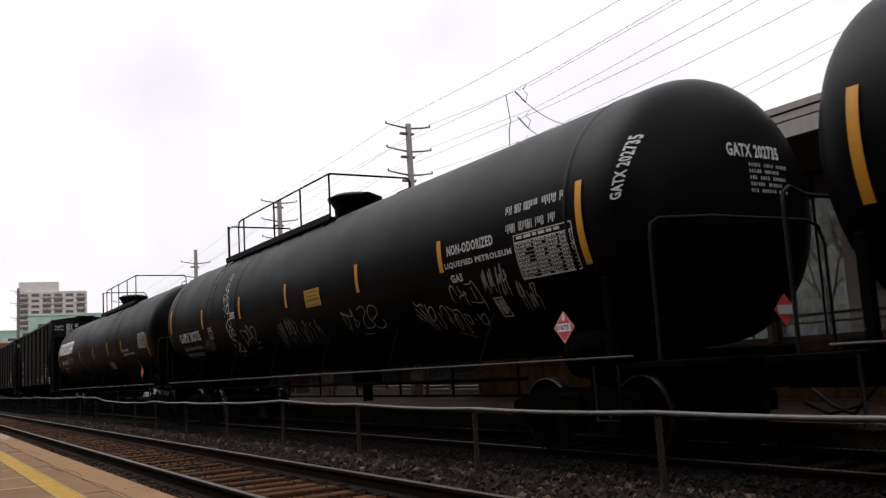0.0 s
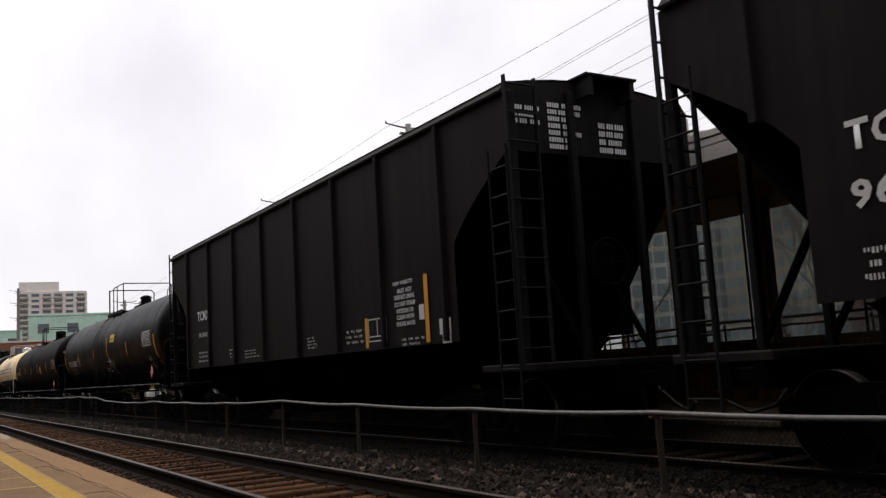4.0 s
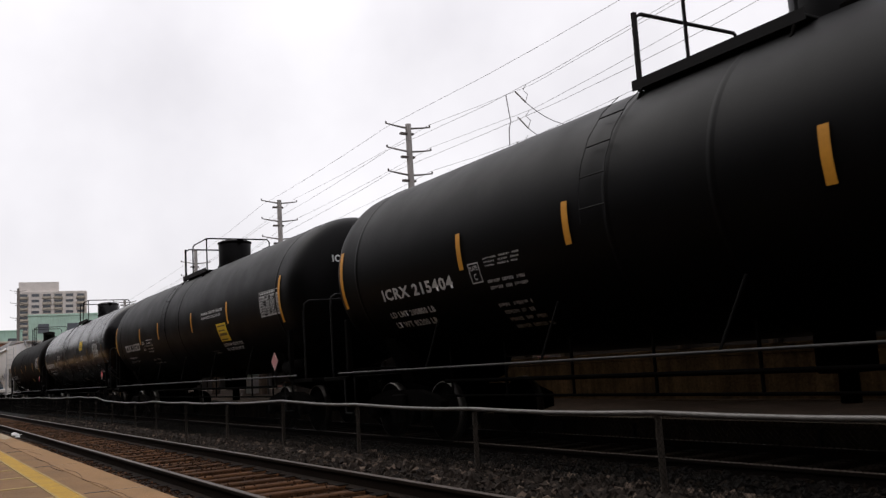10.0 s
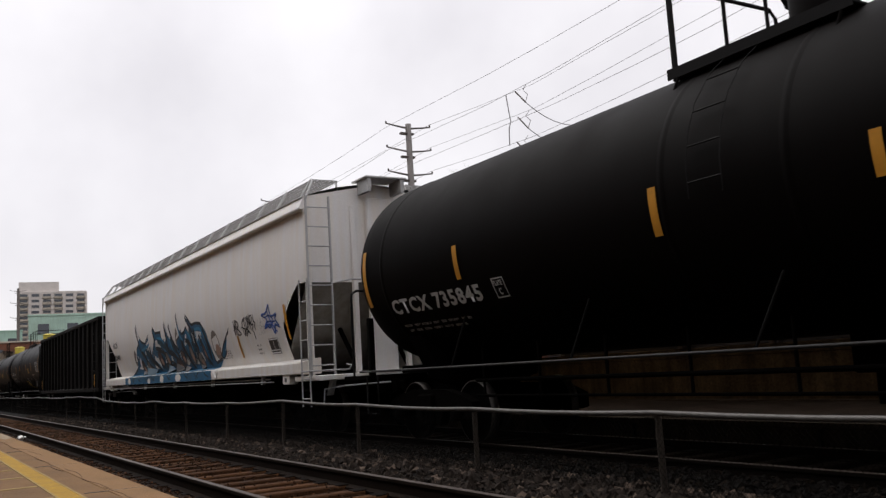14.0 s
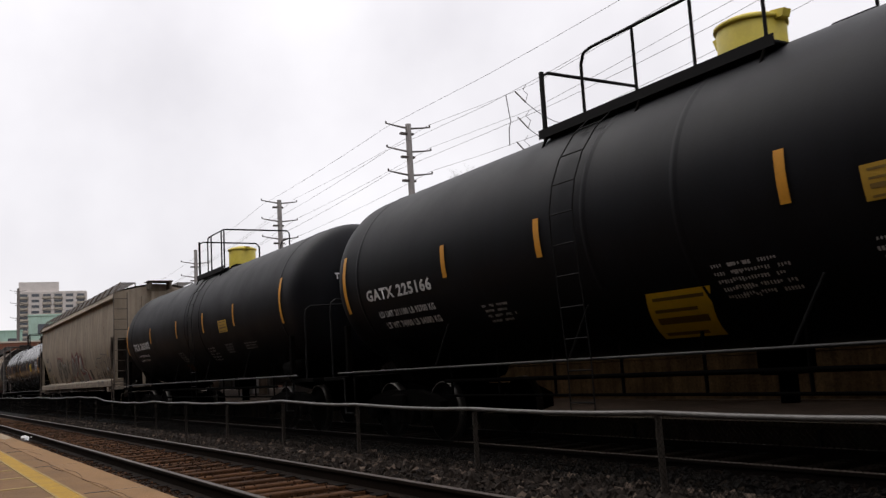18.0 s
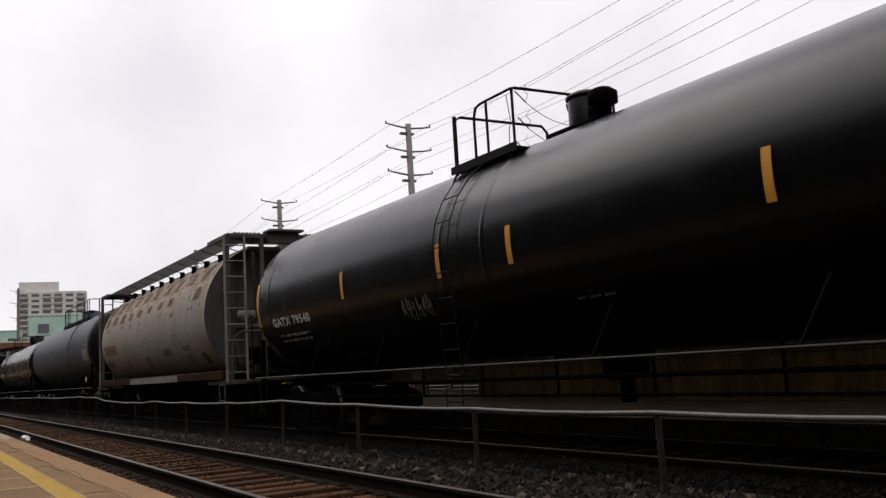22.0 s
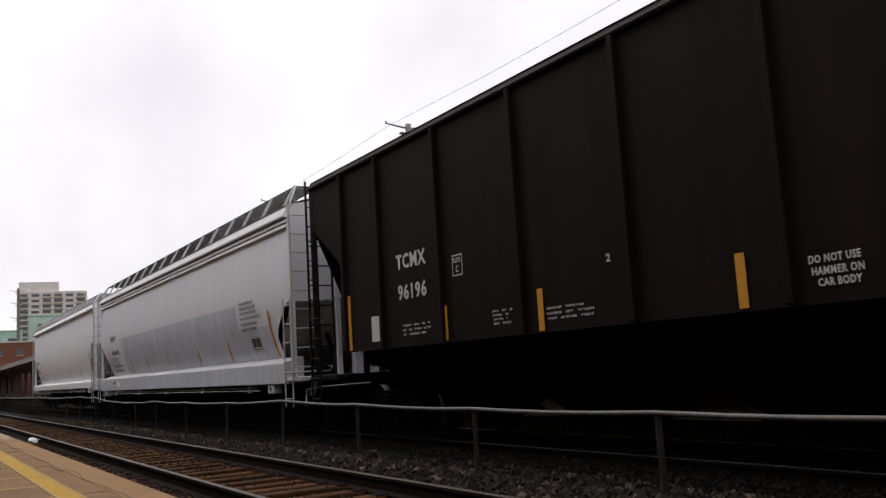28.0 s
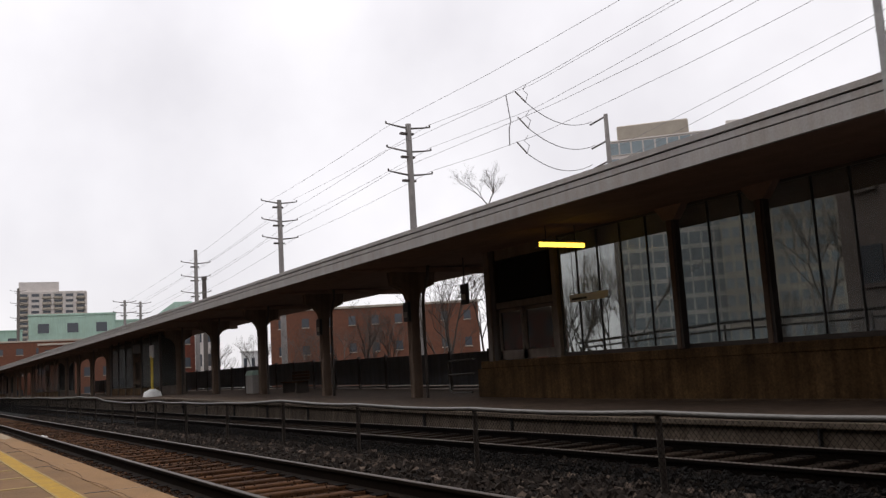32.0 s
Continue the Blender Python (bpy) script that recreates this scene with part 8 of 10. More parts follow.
text(c, 'CGTX30563', -8.74, -6.73, 2.20, 2.43, m_mark_tan)
scrawl(c, 0.075, m_spray_faint, ((-5.56, 2.12), (-5.53, 2.25), (-5.38, 2.33), (-5.10, 2.35), (-4.84, 2.24), (-4.78, 2.10), (-4.88, 2.00), (-5.07, 1.94), (-5.20, 1.92), (-5.35, 1.81), (-5.49, 1.65)), ((-5.54, 2.12), (-5.42, 1.97)), ((-5.05, 1.94), (-4.97, 1.72)), ((-4.86, 1.92), (-4.78, 1.97), (-4.74, 1.91), (-4.82, 1.87), (-4.86, 1.92)), label="faint grey sprayed arc")
end_text(t, "CGTX 30563", -0.95, -0.05, 3.02, 3.16, m_mark_tan)
head_lines(t, 4, -0.75, -0.1, 2.6, 2.95, m_mark_tan)

t = tank_car("cream and black tank wagon with two blue lines", -130.56, -141.83, 1.48, 2.62, p_cream, rail=(-1.17, 1.52, 0.46), posts=(0.24, 0.87), dome=(1.35, 0.36, 0.32), dome_mat=m_mark_bright, lad=0.6, seams=(-3.4, -0.9, 0.1, 1.5, 3.9), rail_mat=m_rung_white, lower=(2.04, p_black))
c = t[0]
c.stripe_mat = m_stripe_dull
stripe(c, 5.48, 1.65, 2.53)
stripe(c, 3.79, 2.03, 2.52)
stripe(c, 1.96, 2.04, 2.50)
stripe(c, -1.54, 2.04, 2.46)
stripe(c, -3.44, 2.03, 2.51)
stripe(c, -5.75, 1.72, 2.56)
logo_strokes(c, 1.96, 3.74, 2.85, 3.38, m_blue)
text(c, 'LIMESTONE SLURRY', 2.19, 3.63, 2.32, 2.37, m_mark_black)
text(c, 'NO PRESSURE RELIEF DEVICE', 2.34, 3.48, 2.16, 2.15, m_mark_black)
text(c, 'VENT BEFORE UNLOADING', -1.44, -0.01, 2.29, 2.33, m_mark_black)
text(c, 'SHPX', -4.49, -3.57, 2.12, 2.29, m_mark_black)
text(c, '204141', -3.22, -2.11, 2.08, 2.30, m_mark_black)
text(c, 'LD LMT 224600 LB 101 850 KG', -4.49, -2.59, 1.89, 1.95, m_mark)
text(c, 'LT WT 41400 LB 27 850 KG NEW 05-2001', -4.50, -1.77, 1.73, 1.81, m_mark)
lines(c, 5, -1.47, -0.87, 1.62, 1.98, m_mark)
framed(c, 1.24, 1.76, 1.56, 1.85, m_mark)
table(c, 5, 2.49, 3.55, 1.42, 1.80, m_mark_grey)
placard(c, 4.33, 1.37, 0.20, '', m_dark)
for z0 in (2.575, 2.80):
    put(c, "blue_line", *quads([(-5.6, 5.62, z0, z0 + 0.065)]), m_blue, 0.014, "blue painted line")
for x_ in (-5.1, -3.4, -0.9, 0.1, 1.5, 3.9):
    part("weld_line", tank_patch(t[2], t[3], x_ + 0.05, x_ + 0.066, 2.05, t[3] + t[2] * 0.985, 0.004, n=24), m_mark_tan, c.ob, "thin brown weld line")
end_text(t, "SHPX 204141", -0.62, 0.62, 3.13, 3.27, m_mark_black)
head_lines(t, 3, -0.6, 0.2, 2.55, 2.92, m_mark_black)

t = tank_car("black tank wagon with white stencils and a flat topped dome", -145.12, -161.38, 1.54, 2.82, p_black, rail=(-0.9, 1.25, 0.62), posts=(-0.1,), dome=(0.65, 0.55, 0.62), lad=-1.0, seams=(-1.3, 0.2))
c = t[0]
stripe(c, -8.16, 2.22, 3.19)
stripe(c, -4.32, 2.43, 2.93)
stripe(c, -1.99, 2.44, 2.94)
stripe(c, 1.43, 2.43, 2.94)
stripe(c, 8.12, 2.15, 3.16)
stripe(c, 4.64, 2.43, 2.90)
text(c, 'ICRX 215404', -6.78, -4.64, 2.22, 2.40, m_mark)
text(c, 'LD LMT 200800 LB', -6.79, -5.40, 1.95, 2.04, m_mark)
text(c, 'LT WT 85200 LB', -6.79, -5.52, 1.79, 1.88, m_mark)
lines(c, 3, -3.80, -2.92, 2.39, 2.54, m_mark)
lines(c, 2, -3.86, -2.86, 2.09, 2.26, m_mark)
lines(c, 4, -3.83, -2.96, 1.57, 1.95, m_mark)
framed(c, -4.17, -3.91, 2.22, 2.49, m_mark)
table(c, 6, 6.93, 8.14, 2.14, 2.62, m_mark)
panel(c, 3.56, 4.24, 2.03, 2.48, m_panel_yellow)
lines(c, 2, 2.43, 4.16, 2.62, 2.88, m_mark)
lines(c, 2, 2.23, 5.16, 1.78, 1.92, m_mark)
placard(c, 7.52, 1.54, 0.18, '', m_pink)
framed(c, 6.22, 6.66, 1.73, 1.92, m_mark)
end_text(t, "ICRX 215404", -0.38, 0.62, 3.30, 3.45, m_mark)
head_lines(t, 3, -0.4, 0.3, 3.0, 3.3, m_mark_grey)

t = tank_car("black tank wagon with a bright yellow label", -164.44, -180.7, 1.54, 2.82, p_black, sx=-0.38, rail=(-1.18, 1.03, 0.63), posts=(-0.19,), dome=(0.55, 0.55, 0.66), lad=-0.9, seams=(-1.3, 0.2))
c = t[0]
stripe(c, -8.27, 2.21, 3.18)
stripe(c, -4.56, 2.40, 2.92)
stripe(c, -2.13, 2.44, 2.93)
stripe(c, 1.54, 2.42, 2.93)
stripe(c, 4.62, 2.44, 2.95)
stripe(c, 8.10, 2.22, 3.17)
text(c, 'ICRX 215327', -6.92, -4.78, 2.25, 2.48, m_mark)
lines(c, 2, -7.00, -5.44, 1.86, 2.11, m_mark)
lines(c, 5, -3.88, -2.93, 2.10, 2.55, m_mark)
lines(c, 2, -3.93, -2.67, 1.73, 1.95, m_mark)
text(c, 'MAXIMUM OPERATING PRESSURE', 2.52, 4.30, 2.78, 2.85, m_mark)
text(c, 'FOR HEATER COILS 150 PSI', 2.52, 4.12, 2.67, 2.74, m_mark)
lines(c, 2, 2.43, 3.09, 1.79, 1.90, m_mark)
text(c, 'EXTERIOR HEATER PIPES', 3.69, 5.10, 1.94, 2.01, m_mark)
text(c, 'NO INLET OR OUTLET', 3.69, 4.95, 1.83, 1.90, m_mark)
framed(c, -4.40, -4.12, 2.21, 2.48, m_mark)
panel(c, 3.66, 4.39, 2.06, 2.49, m_panel_yellow)
table(c, 6, 6.89, 8.12, 2.41, 2.93, m_mark)
placard(c, 7.43, 1.45, 0.19, '', m_pink)
end_text(t, "ICRX 215327", -0.6, 0.4, 3.4, 3.55, m_mark)

t = tank_car("glossy black tank wagon with white stencils and a red placard", -183.69, -199.86, 1.54, 2.8, p_gloss, dz=0.0, rail=(-0.93, 1.32, 0.66), posts=(0.01,), dome=(1.0, 0.55, 0.58), long_ladder=True, lad=-0.85, seams=(-0.5, 2.4, 5.0))
c = t[0]
c.stripe_mat = m_stripe_faint
stripe(c, 7.96, 1.89, 2.77)
stripe(c, 4.67, 2.26, 2.75)
stripe(c, 1.40, 2.28, 2.62)
stripe(c, -8.12, 1.98, 2.76)
stripe(c, -4.80, 2.27, 2.64)
text(c, 'CTCX 718199', -7.81, -5.21, 2.22, 2.45, m_mark)
text(c, 'LD LMT 200500LB 90900KG', -7.16, -5.25, 2.07, 2.12, m_mark)
text(c, 'LT WT 85500LB 39800KG', -7.14, -5.25, 1.93, 1.98, m_mark)
text(c, 'THERMAL PROTECTION', -3.72, -2.83, 2.68, 2.76, m_mark)
text(c, 'SYSTEM EQUIPPED', -3.71, -2.94, 2.58, 2.64, m_mark)
lines(c, 5, -3.71, -3.25, 1.96, 2.23, m_mark)
plate_mark(c, -4.39, -4.11, 2.23, 2.48)
table(c, 9, 6.01, 7.15, 2.35, 2.87, m_mark)
lines(c, 1, 5.98, 6.42, 2.97, 3.05, m_mark)
lines(c, 3, 2.85, 3.61, 2.31, 2.53, m_mark)
lines(c, 1, 1.59, 2.07, 2.24, 2.33, m_mark)
lines(c, 4, 2.76, 3.26, 1.83, 2.08, m_mark)
lines(c, 2, 1.17, 2.05, 1.88, 2.07, m_mark)
lines(c, 2, 0.61, 1.37, 1.48, 1.61, m_mark)
panel(c, 2.86, 3.59, 2.74, 3.12, m_panel_yellow)
framed(c, 6.04, 6.46, 1.74, 2.03, m_mark)
placard(c, 7.49, 1.61, 0.18, '', m_red)
end_text(t, "CTCX 718199", -0.62, 0.61, 3.28, 3.46, m_mark)
head_lines(t, 2, -0.35, 0.45, 2.95, 3.18, m_mark_grey)

t = tank_car("brown-black tank wagon with white stencils", -203.19, -218.52, 1.52, 2.74, p_brown, dz=0.02, sx=-0.12, rail=(-1.09, 0.99, 0.76), posts=(0.15,), dome=(0.1, 0.42, 0.55), lad=-0.15, seams=(-0.9, 0.6), valve=1.5)
c = t[0]
stripe(c, 7.61, 2.18, 3.11)
stripe(c, 4.88, 2.33, 2.80)
stripe(c, -7.71, 2.17, 3.08)
stripe(c, -4.88, 2.32, 2.79)
stripe(c, -1.02, 2.32, 2.82)
stripe(c, 1.45, 2.41, 2.79)
text(c, 'CTCX 735845', -7.04, -4.48, 1.99, 2.22, m_mark)
lines(c, 2, -7.02, -4.93, 1.70, 1.85, m_mark)
framed(c, -4.17, -3.90, 1.99, 2.25, m_mark)
table(c, 7, 6.27, 7.44, 2.40, 2.99, m_mark)
panel(c, 2.59, 3.35, 1.72, 1.87, m_panel_old)
framed(c, 5.38, 5.97, 1.66, 1.90, m_mark)
placard(c, 7.47, 1.79, 0.17, '', m_red)
end_text(t, "CTCX 735845", -0.6, 0.4, 3.3, 3.45, m_mark)

c = hopper_car("pale grey covered hopper wagon with large blue graffiti", -220.95, -240.87, (p_white_h, p_white_sill, p_white_h, m_rung_white), zs=1.44, sl=(1.15, 1.375), end_dark=p_slope_grey, inset=0.2)
c.dx = 0.125
text(c, 'NCIX', -8.60, -7.84, 2.46, 2.67, m_mark_black)
text(c, '2040', -8.48, -7.66, 2.03, 2.23, m_mark_black)
stripe(c, 5.56, 1.61, 2.11)
stripe(c, 8.60, 1.86, 2.56)
lines(c, 4, 4.00, 4.91, 1.62, 1.83, m_mark_black)
lines(c, 3, 6.70, 7.02, 1.62, 1.88, m_mark_black)
hand_brake(c.ob, -9.9, -1)
BODY = ((-6.25, 1.2), (-5.75, 1.5), (-5.25, 1.62), (-4.95, 2.2), (-4.55, 2.4), (-4.9, 3.0), (-4.2, 2.46), (-3.7, 2.36), (-3.15, 2.6), (-3.4, 2.15), (-3.0, 1.95), (-2.62, 2.2), (-2.42, 2.45), (-2.58, 2.8), (-2.2, 2.6), (-1.58, 2.6), (-1.5, 2.3),
        (-1.22, 2.34), (-1.13, 2.86), (-0.78, 2.42), (-0.5, 2.25), (-0.62, 2.76), (-0.1, 2.15), (0.22, 2.0), (0.48, 2.25), (0.22, 3.0), (0.75, 2.4), (1.0, 2.44), (1.2, 2.56), (1.45, 2.33), (1.66, 2.4), (1.2, 2.88), (1.78, 2.58))
BODY += ((2.2, 2.6), (2.6, 2.56), (3.0, 2.3), (3.28, 1.85), (3.5, 1.52), (4.12, 1.62), (3.75, 1.35), (3.45, 1.17))


def sprayed(name, pts, faces, mat, off, label="", lean=True):
    """Paint that runs from the side sheet down over the ledge and face of the sill."""
    def out(z):
        return c.out(z) if z > 1.44 else 1.63 - 0.34 * max(0.0, (z - 1.375) / 0.065)
    return part(name, Mesh().add([(x + c.dx - (1.25 * max(0.0, 1.56 - out(z)) if lean else 0.0), -(out(z) + off), z + 0.7 * off) for x, z in pts], faces), mat, c.ob, label)


for grow_, mat_, off_ in ((0.06, m_spray_black, 0.006), (0.0, m_sky_blue, 0.009)):
    P_, F_ = [], []
    for k_, (px, pz) in enumerate(BODY):
        u_ = k_ / (len(BODY) - 1)
        base = -6.25 - grow_ + (9.7 + 2 * grow_) * u_
        base = base * 0.4 + px * 0.6
        top_ = pz + grow_ * 1.3
        P_ += [(base, 1.15)] + [(base + (px - base) * q, z_) for q, z_ in ((0.0, 1.372), (0.15, 1.445), (0.4, max(1.45, 1.45 + (top_ - 1.45) * 0.5)), (1.0, max(1.46, top_)))]
    for k_ in range(len(BODY) - 1):
        F_ += [(5 * k_ + q, 5 * k_ + 5 + q, 5 * k_ + 6 + q, 5 * k_ + 1 + q) for q in range(4)]
    sprayed("graffiti_body", P_, F_, mat_, off_, "spiky blue graffiti with black rim")


DARKS = (((-4.38, 2.21), (-3.99, 2.03), (-3.81, 1.76), (-3.24, 1.57)), ((-3.12, 2.26), (-3.15, 1.92), (-2.68, 1.69), (-2.38, 1.53)), ((-2.35, 2.19), (-1.96, 2.13), (-1.47, 2.0), (-1.5, 1.62)), ((-1.09, 2.3), (-0.86, 2.02), (-0.41, 1.9), (0.16, 1.53)),
         ((-1.68, 1.63), (-0.9, 1.68), (-0.46, 1.56), (0.2, 1.46)), ((-0.04, 1.95), (0.12, 1.69), (0.45, 1.51), (0.86, 1.47)), ((0.52, 2.54), (0.67, 2.13), (0.93, 1.79), (1.28, 1.48)), ((1.01, 2.25), (1.38, 2.13), (1.45, 1.75)),
         ((1.96, 2.5), (1.93, 2.22), (2.04, 1.92), (1.72, 1.66)), ((2.33, 2.31), (2.47, 2.08), (2.65, 1.66), (2.85, 1.54)), ((2.71, 2.43), (2.89, 2.17), (2.99, 1.9), (2.93, 1.64)))
NAVIES = (((-3.73, 2.26), (-3.43, 1.94), (-3.01, 1.71)), ((-2.05, 2.4), (-1.31, 2.24), (-0.91, 1.94)), ((-0.5, 2.42), (-0.36, 2.15), (-0.02, 1.99)), ((0.59, 2.29), (0.88, 1.95), (1.24, 1.62)), ((1.9, 2.0), (1.84, 1.65), (1.93, 1.5)),
          ((-4.48, 1.9), (-4.23, 1.57), (-2.86, 1.49)), ((-2.27, 1.67), (-1.53, 1.58), (-0.81, 1.45)), ((1.51, 2.49), (1.66, 2.17), (1.58, 1.74)))
PALES = (((2.01, 2.46), (2.38, 2.48), (2.68, 2.35), (2.84, 2.04)), ((-2.06, 2.48), (-1.53, 2.42), (-1.29, 2.28)), ((0.41, 2.71), (0.55, 2.38), (0.8, 2.27)), ((1.24, 2.49), (1.46, 2.35), (1.6, 2.18)), ((2.55, 2.28), (2.71, 1.99), (2.79, 1.71)),
         ((-4.28, 2.2), (-3.6, 2.27), (-3.14, 2.36)), ((-0.67, 2.43), (-0.52, 2.16), (-0.43, 2.0)))
for set_, mat_, w_, off_ in ((NAVIES, m_teal, 0.24, 0.0115), (DARKS, m_spray_black, 0.17, 0.0135), (PALES, m_pale_blue, 0.085, 0.0155)):
    for k_, pts_ in enumerate(set_):
        sprayed("graffiti_stroke", *ribbon(smooth_line(pts_, 6), w_), mat_, off_ + 0.0001 * k_, lean=False)
        if set_ is DARKS:
            # a lighter edge along each dark stroke, and a thin line beside it
            sprayed("graffiti_stroke", *ribbon([(x_ + 0.13, z_ + 0.03) for x_, z_ in smooth_line(pts_, 6)], 0.05), m_pale_blue if k_ % 3 else m_sky_blue, off_ - 0.001 + 0.0001 * k_, lean=False)
            sprayed("graffiti_stroke", *ribbon([(x_ - 0.17, z_ - 0.02) for x_, z_ in smooth_line(pts_, 6)[2:]], 0.035), m_spray_black, off_ + 0.0001 * k_, lean=False)
# each spike carries a dark spine
for xa_, za_, xb_, zb_ in ((-4.9, 2.98, -4.35, 2.2), (-2.58, 2.78, -2.3, 2.3), (-1.13, 2.84, -0.85, 2.2), (-0.62, 2.74, 0.1, 1.9), (0.22, 2.98, 0.75, 2.1), (1.2, 2.86, 1.9, 2.35)):
    sprayed("graffiti_stroke", *ribbon([(xa_ + (xb_ - xa_) * q / 5, za_ + (zb_ - za_) * q / 5) for q in range(6)], 0.10), m_spray_black, 0.0150)
for q in range(10):
    x_ = -5.7 + 0.93 * q
    line_ = smooth_line([(x_ - 0.35, 1.2), (x_ - 0.1, 1.34), (x_ + 0.25, 1.40), (x_ + 0.55, 1.28), (x_ + 0.8, 1.22)], 5)
    sprayed("graffiti_stroke", *ribbon(line_, 0.05), m_spray_black if q % 2 else m_teal, 0.013)
sprayed("graffiti_glint", [(-5.5, 1.425), (3.3, 1.425), (3.3, 1.445), (-5.5, 1.445)], [(0, 1, 2, 3)], m_pale_blue, 0.016)
OVALS = ((-4.49, 1.66, 0.20, 0.20), (-3.77, 1.64, 0.19, 0.18), (-2.04, 1.84, 0.22, 0.21), (-1.25, 1.83, 0.16, 0.17), (0.44, 1.81, 0.16, 0.17), (1.37, 1.83, 0.15, 0.23), (-0.14, 1.60, 0.30, 0.16), (2.07, 1.66, 0.19, 0.19), (2.58, 1.87, 0.07, 0.20))
for k_, (x_, z_, rx, rz) in enumerate(OVALS):
    for g_, mat_, off_ in ((0.045, m_spray_black, 0.0190), (0.0, m_spray_grey if k_ % 2 else m_spray_brown, 0.0196)):
        ring = [(x_ + (rx + g_) * math.cos(a_) - 0.25 * rz * math.sin(a_), z_ + (rz + g_) * math.sin(a_)) for a_ in [2 * math.pi * q / 16 for q in range(16)]]
        sprayed("graffiti_hole", ring, [tuple(range(16))], mat_, off_, "grey oval inside the letters", lean=False)
    ring = [(x_ + rx * (0.3 + 0.6 * math.cos(a_)) - 0.2 * rz * math.sin(a_), z_ - rz * 0.35 + rz * 0.5 * math.sin(a_)) for a_ in [2 * math.pi * q / 16 for q in range(16)]]
    sprayed("graffiti_hole", ring, [tuple(range(16))], m_mark_tan, 0.0202, lean=False)
for x_, z_, rx, rz, lean, mat_ in ((3.72, 2.0, 0.30, 0.36, -0.35, m_spray_grey), (3.85, 1.82, 0.20, 0.20, -0.3, m_mark_tan), (-5.25, 2.0, 0.2, 0.26, -0.2, m_spray_grey), (0.15, 2.38, 0.13, 0.26, 0.1, m_spray_grey), (-5.6, 1.25, 0.2, 0.1, 0, p_white_sill), (-2.8, 1.22, 0.2, 0.08, 0, p_white_sill), (-1.2, 1.25, 0.22, 0.11, 0, p_white_sill), (0.6, 1.25, 0.3, 0.1, 0, p_white_sill), (3.95, 1.28, 0.25, 0.13, 0, p_white_sill)):
    ring = [(x_ + rx * math.cos(a_) + lean * rz * math.sin(a_), z_ + rz * math.sin(a_)) for a_ in [2 * math.pi * q / 18 for q in range(18)]]
    sprayed("graffiti_shade", ring, [tuple(range(18))], mat_, 0.005 if z_ > 1.5 else 0.0175, "brown-grey sprayed shade")
sprayed("graffiti_arrow", [(3.98, 1.72), (4.18, 1.62), (4.42, 1.72), (4.9, 2.34), (4.3, 1.98)], [(0, 1, 2, 3, 4)], m_spray_black, 0.012, "blue sprayed arrow")
sprayed("graffiti_arrow", [(4.08, 1.72), (4.2, 1.66), (4.38, 1.75), (4.66, 2.10), (4.32, 1.94)], [(0, 1, 2, 3, 4)], m_sky_blue, 0.014, "blue sprayed arrow")
for k_, (ch_, xa_, xb_, za_, zb_) in enumerate((("H", 5.27, 5.42, 2.12, 2.47), ("B", 5.45, 5.71, 2.12, 2.46), (".", 5.81, 5.85, 2.26, 2.30), ("S", 5.88, 6.03, 2.09, 2.43), ("T", 5.93, 6.10, 2.22, 2.47), ("O", 6.11, 6.24, 2.25, 2.48),
                                                ("-", 6.07, 6.40, 2.06, 2.25), ("N", 6.27, 6.42, 2.19, 2.52), ("E", 6.44, 6.62, 2.12, 2.50), ("}", 6.64, 6.75, 2.15, 2.49), ("!", 6.64, 6.68, 1.97, 2.12))):
    hand_letter(c, ch_, xa_, xb_, za_, zb_, 0.042, m_spray_black, 0.006 + 0.0003 * k_)
tag(c, 73, 6.9, 7.3, 2.05, 2.4, 3, 0.012, m_mark_grey)
scrawl(c, 0.050, m_blue_tag, ((7.68, 2.64), (7.48, 2.48), (7.21, 2.45), (7.50, 2.33), (7.29, 2.17), (7.64, 2.23), (7.82, 2.04), (7.92, 2.20), (8.15, 2.15), (7.97, 2.32), (8.08, 2.42), (7.78, 2.40), (7.68, 2.64)), ((7.40, 2.38), (7.66, 2.41), (7.85, 2.30), (7.59, 2.16), (7.48, 2.28), (7.97, 2.27)), ((7.55, 2.56), (7.72, 2.26), (7.98, 2.04)), label="bright blue sprayed star")
scrawl(c, 0.020, m_spray_black, ((7.71, 2.62), (7.51, 2.46), (7.24, 2.43), (7.53, 2.31), (7.32, 2.15), (7.67, 2.21), (7.85, 2.02), (7.95, 2.18), (8.18, 2.13), (8.00, 2.30), (8.11, 2.40), (7.81, 2.38), (7.71, 2.62)), ((7.40, 2.38), (7.66, 2.41), (7.85, 2.30), (7.59, 2.16), (7.48, 2.28), (7.97, 2.27)), label="thin black sprayed lines")
black_card(c, 7.46, 8.02, 1.61, 1.94)

c = gondola("black ribbed open wagon with a yellow marker", -242.3, -259.6, p_black_h)

t = tank_car("slate black tank wagon with a yellow dome and yellow labels", -261.54, -276.39, 1.52, 2.72, p_slate, sx=-0.3, rail=(-2.13, 1.45, 0.60), posts=(-1.4, -0.4, 0.5), dome=(0.3, 0.46, 0.48), dome_mat=m_yellow_dome, lad=-1.0, seams=(-1.0, 0.4), long_ladder=True)
c = t[0]
stripe(c, 7.51, 2.15, 3.12)
stripe(c, 4.16, 2.36, 2.85)
stripe(c, 1.67, 2.36, 2.84)
stripe(c, -1.86, 2.37, 2.84)
stripe(c, -4.07, 2.38, 2.84)
stripe(c, -7.38, 2.13, 3.10)
text(c, 'GATX 225166', -6.61, -4.50, 2.26, 2.45, m_mark)
